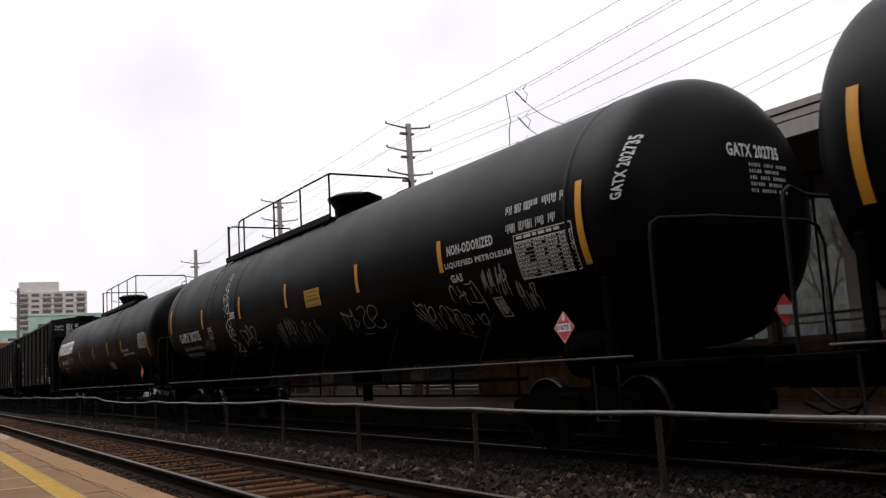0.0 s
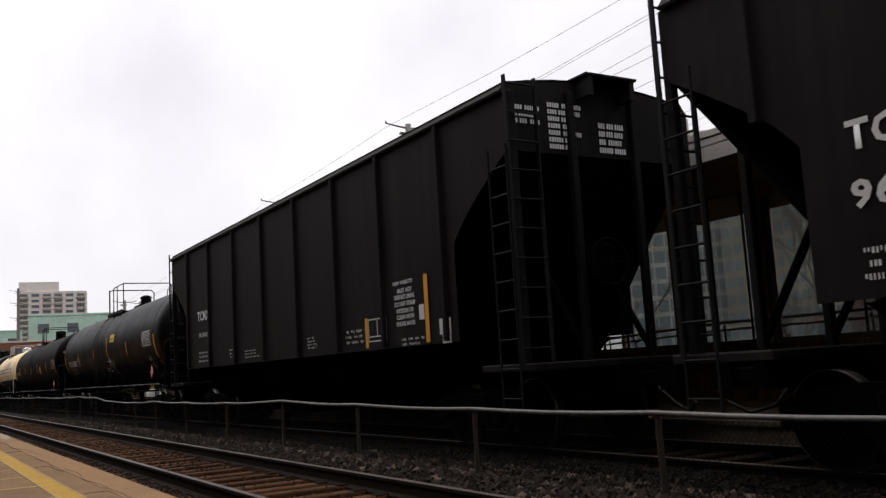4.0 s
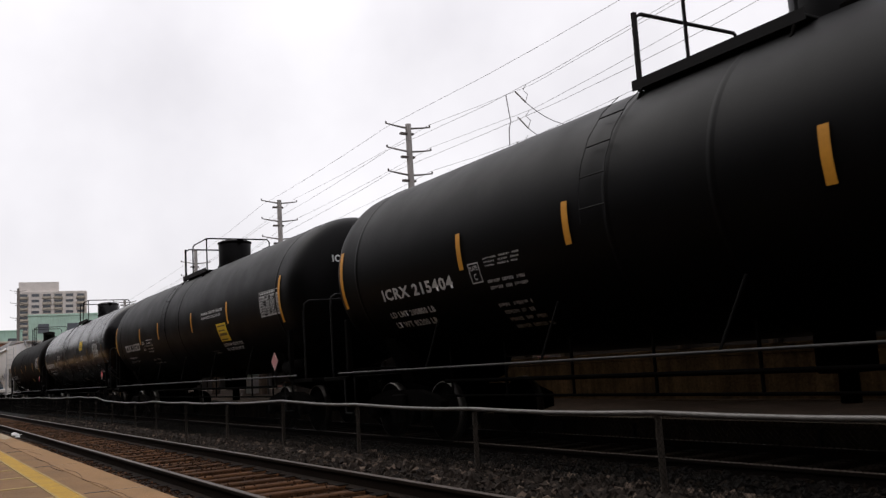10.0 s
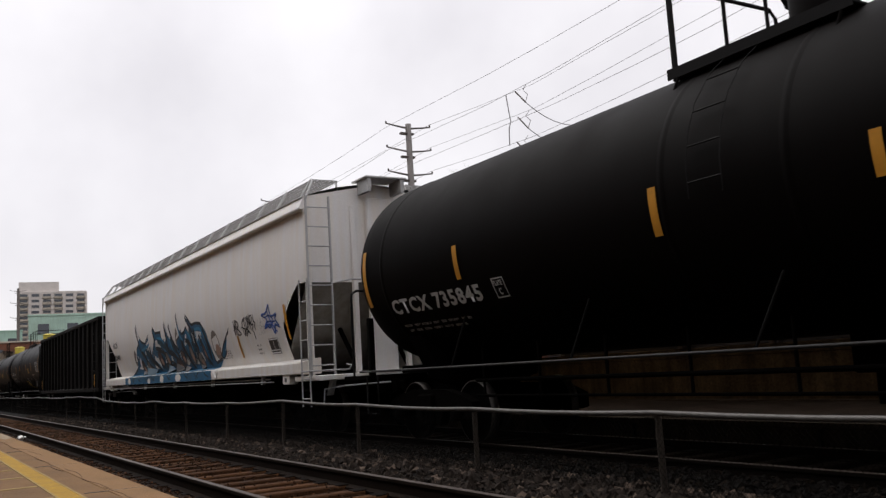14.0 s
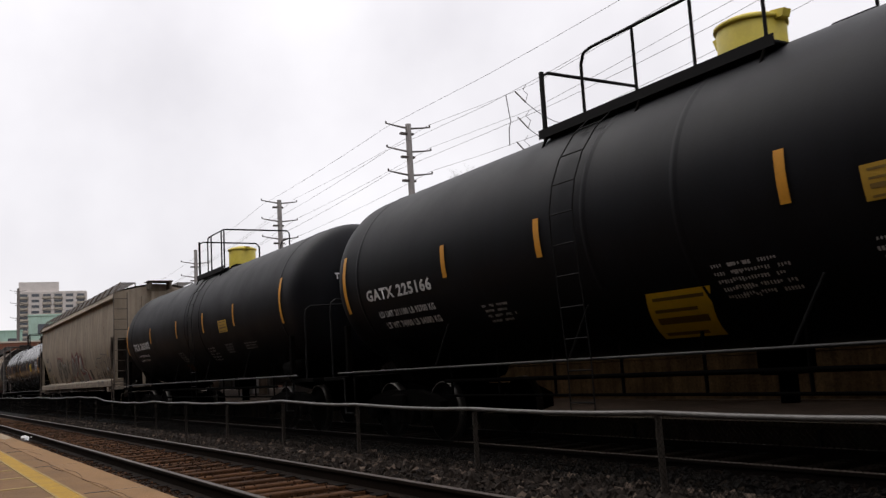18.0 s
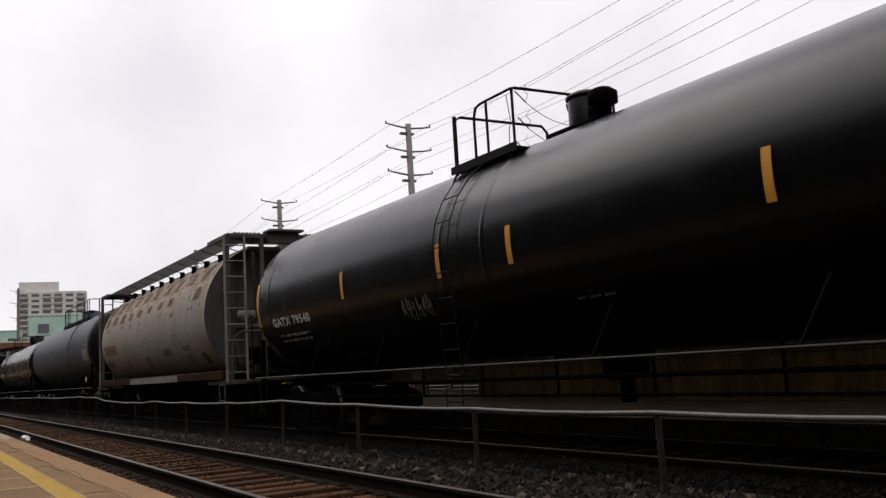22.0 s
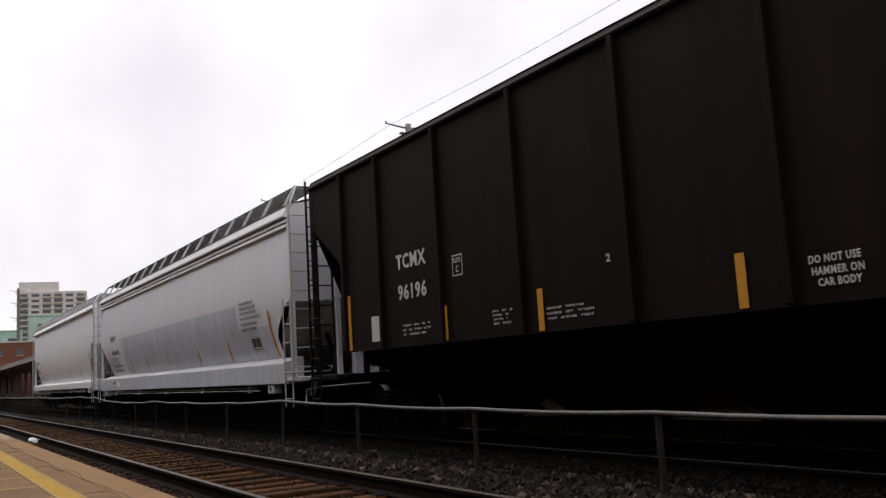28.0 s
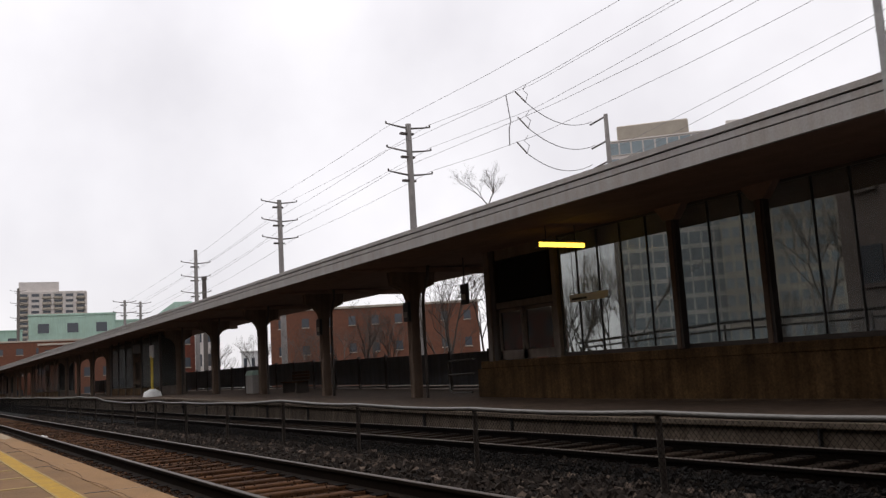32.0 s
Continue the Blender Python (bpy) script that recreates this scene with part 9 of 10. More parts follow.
text(c, 'LD LMT 211100 LB 95700 KG', -6.37, -4.60, 1.98, 2.08, m_mark)
text(c, 'LT WT 74900 LB 34000 KG', -6.30, -4.60, 1.80, 1.90, m_mark)
lines(c, 4, -3.46, -2.76, 1.68, 1.95, m_mark)
lines(c, 5, 0.78, 1.60, 1.63, 1.98, m_mark)
text(c, 'SR-0754 FRA AP', 3.92, 5.18, 2.06, 2.12, m_mark)
lines(c, 3, 3.88, 4.77, 1.78, 2.01, m_mark)
lines(c, 5, 0.61, 1.14, 1.61, 1.98, m_mark)
lines(c, 3, 2.33, 2.90, 1.77, 1.99, m_mark)
table(c, 8, 6.16, 7.25, 2.24, 2.79, m_mark)
panel(c, 2.40, 3.01, 2.24, 2.53, m_panel_old)
panel(c, -0.75, 0.15, 1.30, 1.78, m_panel_yellow, -0.7)
placard(c, 6.57, 1.53, 0.22, '', m_dark)
end_text(t, "GATX 225166", -0.62, 0.35, 3.02, 3.16, m_mark)
head_lines(t, 2, -0.45, 0.2, 2.75, 2.95, m_mark_grey)

t = tank_car("slate black tank wagon with a yellow dome", -279.38, -294.06, 1.5, 2.65, p_slate, dz=0.03, sx=-0.15, rail=(-0.77, 1.55, 0.78), posts=(0.37, 1.3), dome=(0.35, 0.45, 0.52), dome_mat=m_yellow_dome, long_ladder=True, lad=0.75, seams=(-0.2, 1.2))
c = t[0]
stripe(c, -7.47, 2.15, 3.13)
stripe(c, -4.12, 2.37, 2.85)
stripe(c, -1.01, 2.36, 2.84)
stripe(c, 1.61, 2.36, 2.86)
stripe(c, 4.11, 2.36, 2.87)
stripe(c, 7.17, 2.20, 3.13)
text(c, 'TILX 265003', -6.53, -4.43, 2.23, 2.46, m_mark)
lines(c, 2, -6.33, -4.70, 1.84, 2.12, m_mark)
lines(c, 5, -1.49, -0.80, 1.68, 1.98, m_mark)
lines(c, 5, 1.38, 2.16, 1.62, 1.99, m_mark)
lines(c, 4, 2.85, 3.54, 1.80, 1.97, m_mark)
lines(c, 3, 4.26, 5.18, 1.80, 1.97, m_mark)
panel(c, 2.89, 3.55, 2.27, 2.56, m_panel_old)
panel(c, -1.54, -1.02, 1.43, 1.62, m_rust)
end_text(t, "TILX 265003", -0.6, 0.3, 3.05, 3.18, m_mark)

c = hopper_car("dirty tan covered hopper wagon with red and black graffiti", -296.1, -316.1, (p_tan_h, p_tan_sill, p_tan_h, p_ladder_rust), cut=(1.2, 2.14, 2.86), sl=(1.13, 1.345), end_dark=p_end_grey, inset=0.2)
c.stripe_mat = m_stripe_dull
text(c, 'CRDX', -8.16, -7.30, 2.54, 2.78, m_mark_black)
text(c, '15848', -8.02, -7.00, 2.05, 2.27, m_mark_black)
lines(c, 2, -7.97, -7.09, 1.59, 1.80, m_mark_black)
framed(c, -6.88, -6.57, 2.29, 2.55, m_mark_black)
stripe(c, -8.36, 1.47, 2.51)
stripe(c, -6.40, 1.46, 1.88)
stripe(c, 8.58, 2.25, 2.50)
flat_end_text(c, 10.10, "CRDX", 0.10, 0.50, 3.85, 4.0, m_mark_black)
flat_end_text(c, 10.10, "15848", 0.12, 0.52, 3.55, 3.70, m_mark_black)
end_lines(c, 10.10, 7, 0.25, 0.75, 2.7, 3.4, m_mark_black)
hand_brake(c.ob, -9.9, -1)
FILLS = (((-0.53, 1.6), (-0.11, 2.22), (0.26, 2.73), (0.59, 2.54), (0.76, 2.26), (1.02, 2.47), (1.14, 2.32), (1.13, 1.87), (0.83, 1.82), (0.32, 1.62), (0.37, 1.92), (0.13, 1.92), (-0.08, 1.67)),
         ((1.1, 2.54), (1.74, 2.67), (2.07, 2.48), (1.95, 2.26), (1.51, 2.01), (1.7, 1.77), (1.42, 1.55), (1.16, 1.65), (0.95, 1.84)), ((2.18, 2.44), (2.51, 2.58), (2.9, 2.39), (2.83, 1.76), (2.19, 1.72), (1.9, 1.95), (2.21, 2.04)),
         ((2.12, 1.72), (2.88, 1.92), (3.34, 1.81), (3.25, 1.47), (2.74, 1.46), (2.19, 1.48)))
DULL = (((-4.3, 2.62), (-3.18, 2.56), (-3.18, 2.26), (-3.79, 1.61), (-4.64, 1.62)), ((-3.06, 2.24), (-2.71, 2.62), (-2.42, 2.3), (-1.95, 2.4), (-1.65, 2.18), (-1.81, 1.81), (-2.51, 1.62), (-3.11, 1.7)), ((-1.56, 2.09), (-1.3, 2.55), (-0.94, 2.4), (-1.13, 1.75), (-1.61, 1.64)))
REDLINES = (((-0.52, 1.67), (-0.05, 2.28), (0.29, 2.74), (0.62, 2.54), (0.78, 2.24), (1.05, 2.5), (1.13, 2.26), (1.18, 1.86), (0.69, 1.74), (0.28, 1.59)), ((1.11, 2.56), (1.74, 2.69), (2.09, 2.49), (1.99, 2.28), (1.54, 2.02)),
            ((2.16, 2.43), (2.52, 2.6), (2.92, 2.4), (2.85, 1.76), (2.19, 1.71), (1.86, 1.95)), ((2.9, 1.95), (3.38, 1.85), (3.64, 1.67), (3.8, 1.46)), ((-4.33, 2.66), (-3.13, 2.59), (-3.05, 2.41), (-2.7, 2.66), (-2.38, 2.34)))
REDS = (((0.31, 2.72), (0.61, 2.54), (0.61, 2.4), (0.32, 2.52)), ((1.82, 2.66), (2.08, 2.48), (1.97, 2.26), (1.69, 2.17)), ((2.7, 2.48), (2.91, 2.38), (2.87, 1.91), (2.68, 1.94)), ((3.4, 1.85), (3.64, 1.69), (3.8, 1.46), (3.31, 1.46)),
        ((2.08, 1.91), (2.4, 1.78), (2.79, 1.7), (2.14, 1.69)), ((-0.38, 1.66), (0.02, 1.7), (-0.18, 1.5)), ((0.33, 1.64), (0.82, 1.8), (0.69, 1.71)))
GLINTS = (((0.22, 2.55), (0.52, 2.31)), ((0.24, 2.25), (0.24, 1.98)), ((0.93, 2.32), (0.93, 1.84)), ((1.63, 2.54), (1.53, 2.08)), ((1.17, 2.49), (1.58, 2.52)), ((2.48, 2.39), (2.68, 1.86)), ((2.88, 1.91), (3.3, 1.8), (3.23, 1.49)), ((1.94, 1.96), (2.2, 2.02)),
          ((-2.81, 2.45), (-2.85, 2.22)), ((-2.5, 2.19), (-2.11, 2.31), (-1.81, 2.18)))
LINES = (((-4.27, 2.6), (-4.53, 1.65)), ((-3.57, 2.57), (-3.99, 1.98), (-3.86, 1.61)), ((-3.06, 2.24), (-3.11, 1.65)), ((-2.58, 2.03), (-2.05, 2.14), (-1.81, 1.92), (-2.36, 1.61), (-2.68, 1.79), (-2.58, 2.03)), ((-1.5, 2.13), (-1.26, 2.55), (-1.0, 2.37), (-1.24, 1.57)),
         ((-0.92, 2.17), (-0.54, 2.35), (-0.11, 2.37)), ((-0.94, 1.74), (-1.06, 1.45), (-0.65, 1.5)), ((1.29, 1.81), (1.42, 1.55), (1.21, 1.48)), ((2.99, 2.26), (3.19, 2.08), (3.2, 2.33), (3.3, 2.35)), ((3.4, 1.99), (3.53, 2.32), (3.65, 2.35), (3.68, 1.95)))


def fill_shape(pts_, mat_, off_, label_):
    """A painted outline filled as triangles, cut into bands that follow the curved side."""
    bm = bmesh.new()
    vs = [bm.verts.new((x, 0, z)) for x, z in pts_]
    bmesh.ops.triangulate(bm, faces=[bm.faces.new(vs)])
    for q in range(12):
        bmesh.ops.bisect_plane(bm, geom=bm.verts[:] + bm.edges[:] + bm.faces[:], plane_co=(0, 0, 1.5 + 0.1 * q), plane_no=(0, 0, 1))
    bm.verts.index_update()
    P_, F_ = [(v.co.x, v.co.z) for v in bm.verts], [tuple(v.index for v in f.verts) for f in bm.faces]
    bm.free()
    put(c, "graffiti_body", P_, F_, mat_, off_, label_, lean=False)


rg = random.Random(8)
for k_, pts_ in enumerate(DULL):
    fill_shape(pts_, m_spray_dull, 0.0050 + 0.0001 * k_, "faded grey graffiti letter")
for k_, pts_ in enumerate(FILLS):
    fill_shape(pts_, m_spray_silver, 0.0070 + 0.0003 * k_, "dull silver graffiti letter")
for k_, pts_ in enumerate(REDS):
    fill_shape(pts_, m_spray_red, 0.0100 + 0.0001 * k_, "dark red graffiti shade")
for set_, mat_, w_, off_ in ((REDLINES, m_spray_red, 0.09, 0.0115), (LINES, m_spray_dark, 0.045, 0.0130), (GLINTS, m_spray_pale, 0.05, 0.0145)):
    for k_, pts_ in enumerate(set_):
        fine_ = [(a_[0] + (b_[0] - a_[0]) * q / 4, a_[1] + (b_[1] - a_[1]) * q / 4) for a_, b_ in zip(pts_, pts_[1:]) for q in range(4)] + [pts_[-1]]
        put(c, "graffiti_stroke", *ribbon(fine_, w_), mat_, off_ + 0.0001 * k_, lean=False)
for xa_, xb_, za_, zb_ in ((1.40, 1.50, 1.14, 1.26), (2.05, 2.2, 1.14, 1.26), (2.5, 2.68, 1.14, 1.26), (3.3, 3.45, 1.14, 1.26), (-3.1, -2.9, 1.14, 1.24)):
    put(c, "graffiti_stroke", [(xa_, za_), (xb_, za_), (xb_ - 0.05, zb_), (xa_ + 0.08, zb_)], [(0, 1, 2, 3)], m_spray_red, 0.104)
# outlined block letters beside it
OUTLINES = (((6.2, 2.24), (6.74, 2.28), (6.55, 1.92), (6.7, 1.68), (6.46, 1.72), (6.2, 2.24)),
            ((6.73, 2.24), (7.2, 2.28), (6.96, 1.88), (7.19, 1.67), (6.96, 1.66), (6.9, 1.96), (6.76, 2.18)),
            ((7.21, 2.4), (7.61, 2.38), (7.52, 2.09), (7.81, 2.09), (7.84, 1.83), (7.66, 1.55), (7.42, 1.53), (7.27, 1.81), (7.21, 2.4)),
            ((7.67, 2.35), (8.33, 2.3), (8.19, 1.8), (8.27, 1.61), (8.05, 1.51), (7.91, 1.75), (8.03, 2.25), (7.93, 2.26), (7.83, 2.02)))
CURLS = (((8.53, 2.2), (8.7, 2.19), (8.69, 2.07), (8.55, 2.01), (8.39, 2.11), (8.53, 2.2)),
         ((8.26, 1.72), (8.41, 1.91), (8.62, 1.93), (8.73, 1.88), (8.67, 1.55), (8.48, 1.46)),
         ((6.05, 1.63), (6.19, 1.87), (5.87, 2.07), (5.92, 2.15), (6.1, 2.04), (6.11, 1.83), (6.23, 1.6), (6.05, 1.63)),
         ((6.22, 1.49), (6.59, 1.59), (6.77, 1.47), (6.99, 1.58), (7.16, 1.47), (7.36, 1.54), (8.04, 1.47)))
for k_, pts_ in enumerate(OUTLINES + CURLS):
    put(c, "graffiti_outline", *ribbon(smooth_line(pts_, 1 if k_ < 3 else 4), 0.04), m_spray_black, 0.008 + 0.0004 * k_, "black outlined letter")
put(c, "paint_patch", [(4.19, 1.88), (4.57, 1.87), (4.71, 1.47), (4.29, 1.47)], [(0, 1, 2, 3)], p_patch_dark, 0.006, "dark repaired patch")
put(c, "rust_patch", [(5.71, 2.0), (5.85, 1.97), (5.96, 1.51), (5.84, 1.52)], [(0, 1, 2, 3)], m_rust, 0.0045)
put(c, "pale_spot", [(7.9, 1.86), (8.1, 1.88), (8.25, 1.84), (8.18, 1.75), (8.0, 1.74), (7.92, 1.79)], [(0, 1, 2, 3, 4, 5)], m_mark_grey, 0.012)
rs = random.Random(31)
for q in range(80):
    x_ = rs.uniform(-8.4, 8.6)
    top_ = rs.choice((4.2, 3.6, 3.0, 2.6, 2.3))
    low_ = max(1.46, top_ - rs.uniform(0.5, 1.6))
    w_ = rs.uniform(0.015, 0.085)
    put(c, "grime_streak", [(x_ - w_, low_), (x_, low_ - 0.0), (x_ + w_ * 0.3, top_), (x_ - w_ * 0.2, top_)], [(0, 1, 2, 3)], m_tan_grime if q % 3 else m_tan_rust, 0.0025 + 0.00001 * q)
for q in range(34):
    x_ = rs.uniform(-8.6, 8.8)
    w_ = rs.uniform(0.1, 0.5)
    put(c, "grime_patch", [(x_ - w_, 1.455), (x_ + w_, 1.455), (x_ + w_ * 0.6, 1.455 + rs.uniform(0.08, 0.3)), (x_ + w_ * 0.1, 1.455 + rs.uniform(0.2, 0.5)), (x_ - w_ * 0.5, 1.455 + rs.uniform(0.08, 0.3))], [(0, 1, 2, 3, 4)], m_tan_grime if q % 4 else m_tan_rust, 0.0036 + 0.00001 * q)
tag(c, 84, 6.9, 8.4, 1.22, 1.36, 3, 0.03, m_spray_black, 0.11)
for x_ in (-6.6, -4.4, -2.43, 1.27, 2.4, 3.88, 5.34, 6.92, 8.1):
    put(c, "seam_stain", *ribbon(smooth_line([(x_, 4.2), (x_ + 0.03, 3.5), (x_ - 0.02, 2.9), (x_ + 0.02, 2.45)]), 0.026), m_tan_rust, 0.004, "dark stain running down a seam")
for q in range(60):
    x_, z_ = rg.uniform(-8, 8.4), 1.45 + 0.9 * rg.random() ** 1.6
    w_, h_ = rg.uniform(0.01, 0.05), rg.uniform(0.02, 0.10)
    put(c, "grime_spot", [(x_ - w_, z_), (x_ - w_ * 0.3, z_ - h_), (x_ + w_ * 0.8, z_ - h_ * 0.6), (x_ + w_, z_ + h_ * 0.4), (x_, z_ + h_)], [(0, 1, 2, 3, 4)], m_spray_black if q % 3 else m_rust, 0.005)

t = tank_car("glossy black tank wagon with a yellow label", -318.43, -337.01, 1.52, 2.72, p_gloss, rail=(-1.72, -0.18, 0.60), posts=(-0.85,), long_ladder=True, dome=(-0.05, 0.32, 0.50), lad=-1.1, seams=(-1.7, -0.6), valve=0.5)
c = t[0]
stripe(c, -9.37, 2.20, 3.12)
stripe(c, -5.03, 2.40, 2.88)
stripe(c, -1.73, 2.39, 2.88)
stripe(c, 0.03, 2.37, 2.86)
stripe(c, 4.02, 2.40, 2.90)
stripe(c, 9.18, 2.14, 3.05)
text(c, 'GATX 79540', -8.65, -6.67, 2.14, 2.32, m_mark)
lines(c, 2, -8.58, -6.53, 1.80, 2.01, m_mark)
panel(c, 5.54, 6.20, 2.32, 2.71, m_panel_yellow)
table(c, 6, 7.90, 8.94, 2.30, 2.82, m_mark)
tag(c, 31, -3.11, -2.17, 1.90, 2.17, 6, 0.018, m_mark_grey)
lines(c, 1, 0.98, 1.70, 1.82, 1.86, m_mark_grey)
end_text(t, "GATX 79540", -0.6, 0.3, 3.2, 3.33, m_mark)
head_lines(t, 3, -0.4, 0.3, 2.8, 3.05, m_mark_grey)

c = drum_hopper("rusty cream cylindrical covered hopper wagon with open end frames", -339.46, -355.56, p_rust_cream, p_end_grey)
rg = random.Random(12)


def ragged(xc, zc_, rx, rz, mat_, off_, name_, label_, rough_=0.12):
    n_ = 34
    ring = []
    for q in range(n_):
        a_ = 2 * math.pi * q / n_
        k_ = (abs(math.cos(a_)) ** 6 + abs(math.sin(a_)) ** 6) ** (-1 / 6) * rg.uniform(1 - rough_, 1 + rough_)
        ring.append((xc + rx * k_ * math.cos(a_) + 0.12 * rz * k_ * math.sin(a_), min(4.38, zc_ + rz * k_ * math.sin(a_))))
    put(c, name_, [(xc, zc_)] + ring, [(0, q + 1, (q + 1) % n_ + 1) for q in range(n_)], mat_, off_, label_)


for i in range(10):
    ragged(-6.1 + i * 1.30, 3.76 + rg.uniform(-0.03, 0.05), 0.82, 0.44, m_ochre, 0.003 + 0.00005 * i, "ochre_stain", "pale ochre rust bloom", 0.16)
for i in range(10):
    x_ = -6.35 + i * 1.34
    big_ = 1.35 if i < 3 else 1.2 if i == 9 else 1.0
    ragged(min(6.2, x_ + rg.uniform(-0.08, 0.08)), 3.92 + rg.uniform(-0.03, 0.03), rg.uniform(0.26, 0.33) * big_, rg.uniform(0.14, 0.18) * big_, m_rust_mottled, 0.0070, "rust_patch", "brown rust patch", 0.13)
    ragged(x_ + 0.62 + rg.uniform(-0.05, 0.05) if i < 9 else 5.6, 4.12, rg.uniform(0.16, 0.26), rg.uniform(0.07, 0.10), m_rust_mottled, 0.0076, "rust_patch", "small brown rust patch", 0.15)
    if i != 8:
        ragged(min(6.25, x_ - 0.06 + rg.uniform(-0.08, 0.08)), 3.44 + rg.uniform(-0.03, 0.03), rg.uniform(0.22, 0.29) * big_, rg.uniform(0.10, 0.14) * big_, m_rust_mottled, 0.0072, "rust_patch", "brown rust patch", 0.13)
    if i in (0, 2, 3, 4, 6, 7):
        ragged(x_ + 0.25, 3.05 + rg.uniform(-0.10, 0.15), rg.uniform(0.10, 0.20), rg.uniform(0.05, 0.09), m_panel_grime, 0.0074, "rust_patch", "olive brown rust patch", 0.18)
put(c, "number_panel", *quads([(5.48, 5.94, 1.58, 1.87)], 0.07), m_rust, 0.006, "dark brown primed panel")
put(c, "number_panel", *quads([(-0.66, -0.18, 1.64, 2.0)], 0.07), m_panel_grime, 0.006, "grimy stencil panel")
put(c, "number_panel", *quads([(-6.59, -4.41, 2.24, 2.60)], 0.035), m_panel_rust, 0.006, "orange-brown primed number panel")
for x_, z_, w_, h_ in ((4.2, 1.78, 0.35, 0.10), (2.3, 2.02, 0.5, 0.10), (-6.1, 1.95, 0.6, 0.11), (4.4, 2.05, 0.35, 0.08), (-3.35, 1.87, 0.28, 0.17)):
    ragged(x_, z_, w_, h_, m_panel_grime, 0.006, "grime_patch", "olive brown grime patch", 0.12)
for line_ in (((-5.96, 2.8), (-5.86, 2.3), (-5.56, 1.7)), ((-4.66, 2.86), (-4.58, 2.4), (-4.53, 2.1)), ((-3.42, 2.95), (-3.3, 2.33), (-3.13, 1.86)), ((1.2, 2.9), (1.28, 2.4), (1.3, 1.9)), ((3.9, 2.9), (4.0, 2.4), (4.05, 1.9))):
    put(c, "seam_stain", *ribbon(smooth_line(line_), 0.018), m_spray_black, 0.009, "dark stain running down a seam")
text(c, "CNLX 7659", -6.45, -4.72, 2.32, 2.52, m_mark_rust, 0.014)
for i in range(60):
    x_, z_ = rg.uniform(-6.5, 6.5), rg.uniform(1.5, 3.2)
    ragged(x_, z_, rg.uniform(0.015, 0.09), rg.uniform(0.012, 0.045), m_rust_mottled if i % 2 else m_panel_grime, 0.007, "rust_spot", "small rust spot", 0.35)
stripe(c, 6.45, 1.49, 2.31, m_stripe_dull)
hand_brake(c.ob, 7.9, 1, 0.6, 2.2)
part("cut_lever", Mesh().tube([(8.55, -0.35, 0.95), (8.68, -0.2, 1.02), (8.80, -0.05, 1.0)], 0.015, 6).box(8.64, 8.74, -0.28, -0.16, 0.95, 1.03, 0.02), m_panel_old, c.ob, "yellow cut lever")

t = tank_car("blue-grey tank wagon with a long railed walkway", -358.07, -376.35, 1.58, 2.88, p_blue, rail=(-1.41, 5.77, 0.60), posts=(-0.7, 0.02, 2.23, 4.41, 5.3), dome=(0.6, 0.50, 0.50), lad=5.1, seams=(4.4, 5.9), long_ladder=True)
c = t[0]
stripe(c, 9.16, 2.16, 3.09)
table(c, 7, 7.92, 8.99, 2.30, 2.76, m_mark)
lines(c, 2, 8.46, 9.04, 2.83, 2.99, m_mark)
lines(c, 3, 2.21, 3.76, 1.86, 2.05, m_mark)
lines(c, 2, -8.46, -6.48, 1.94, 2.24, m_mark)
panel(c, 1.11, 1.61, 1.95, 2.12, m_panel_old)
placard(c, 8.07, 1.48, 0.18, '', m_mark)
# front head in a darker slate than the shell
part("front_head", Mesh().turned([(t[1] - 0.04, t[2] + 0.011)] + [(t[1] + 0.003 + t[4] * math.cos(a) ** 0.72, (t[2] + 0.005) * math.sin(a) ** 0.72) for a in [math.pi / 2 * (12 - i) / 12 for i in range(12)]] + [(t[1] + t[4] + 0.003, 0.0)], "x", (0, 0, t[3]), n=72), p_slate, c.ob, "dark slate front head")
end_text(t, "SHQX 10547", -0.37, 0.55, 2.70, 2.86, m_mark)
head_lines(t, 2, -0.45, 0.22, 2.42, 2.60, m_mark_grey)
pl_ = part("end_placard", Mesh().add([(10.30, 0.0, 1.27), (10.30, 0.16, 1.44), (10.30, 0.0, 1.61), (10.30, -0.16, 1.44)], [(0, 1, 2, 3)]), m_mark, c.ob, "white diamond hazard placard")
part("placard_band", Mesh().add([(10.304, -0.11, 1.40), (10.304, 0.11, 1.40), (10.304, 0.11, 1.48), (10.304, -0.11, 1.48)], [(0, 1, 2, 3)]), m_mark_black, pl_)
part("placard_bracket", Mesh().box(10.0, 10.295, -0.04, 0.04, 1.40, 1.48, 0.01), m_under, pl_)
stripe(c, 4.2, 2.45, 2.9)
stripe(c, -0.6, 2.4, 2.8)
stripe(c, -9.0, 1.9, 2.6)

t = tank_car("glossy black tank wagon with a long walkway and white stencils", -378.96, -398.29, 1.55, 2.82, p_gloss, sx=-0.3, rail=(-6.2, -0.5, 0.60), posts=(-5.2, -4.0, -2.8, -1.6), dome=(0.35, 0.58, 0.62), lad=-5.25, seams=(-5.9, -4.9), long_ladder=True)
c = t[0]
stripe(c, -9.68, 2.19, 3.14)
stripe(c, -6.51, 2.35, 2.83)
text(c, 'TILX 501238', -8.65, -6.63, 2.28, 2.50, m_mark)
text(c, 'LD LMT 158000 LB 71600 KG', -8.68, -6.90, 2.03, 2.09, m_mark)
text(c, 'LT WT 126000 LB 58100 KG', -8.71, -6.89, 1.90, 1.93, m_mark)
plate_mark(c, -6.38, -6.11, 2.26, 2.50)
stripe(c, 2.6, 2.45, 2.95)
stripe(c, 9.5, 2.1, 3.0)
stripe(c, 6.0, 2.45, 2.95)

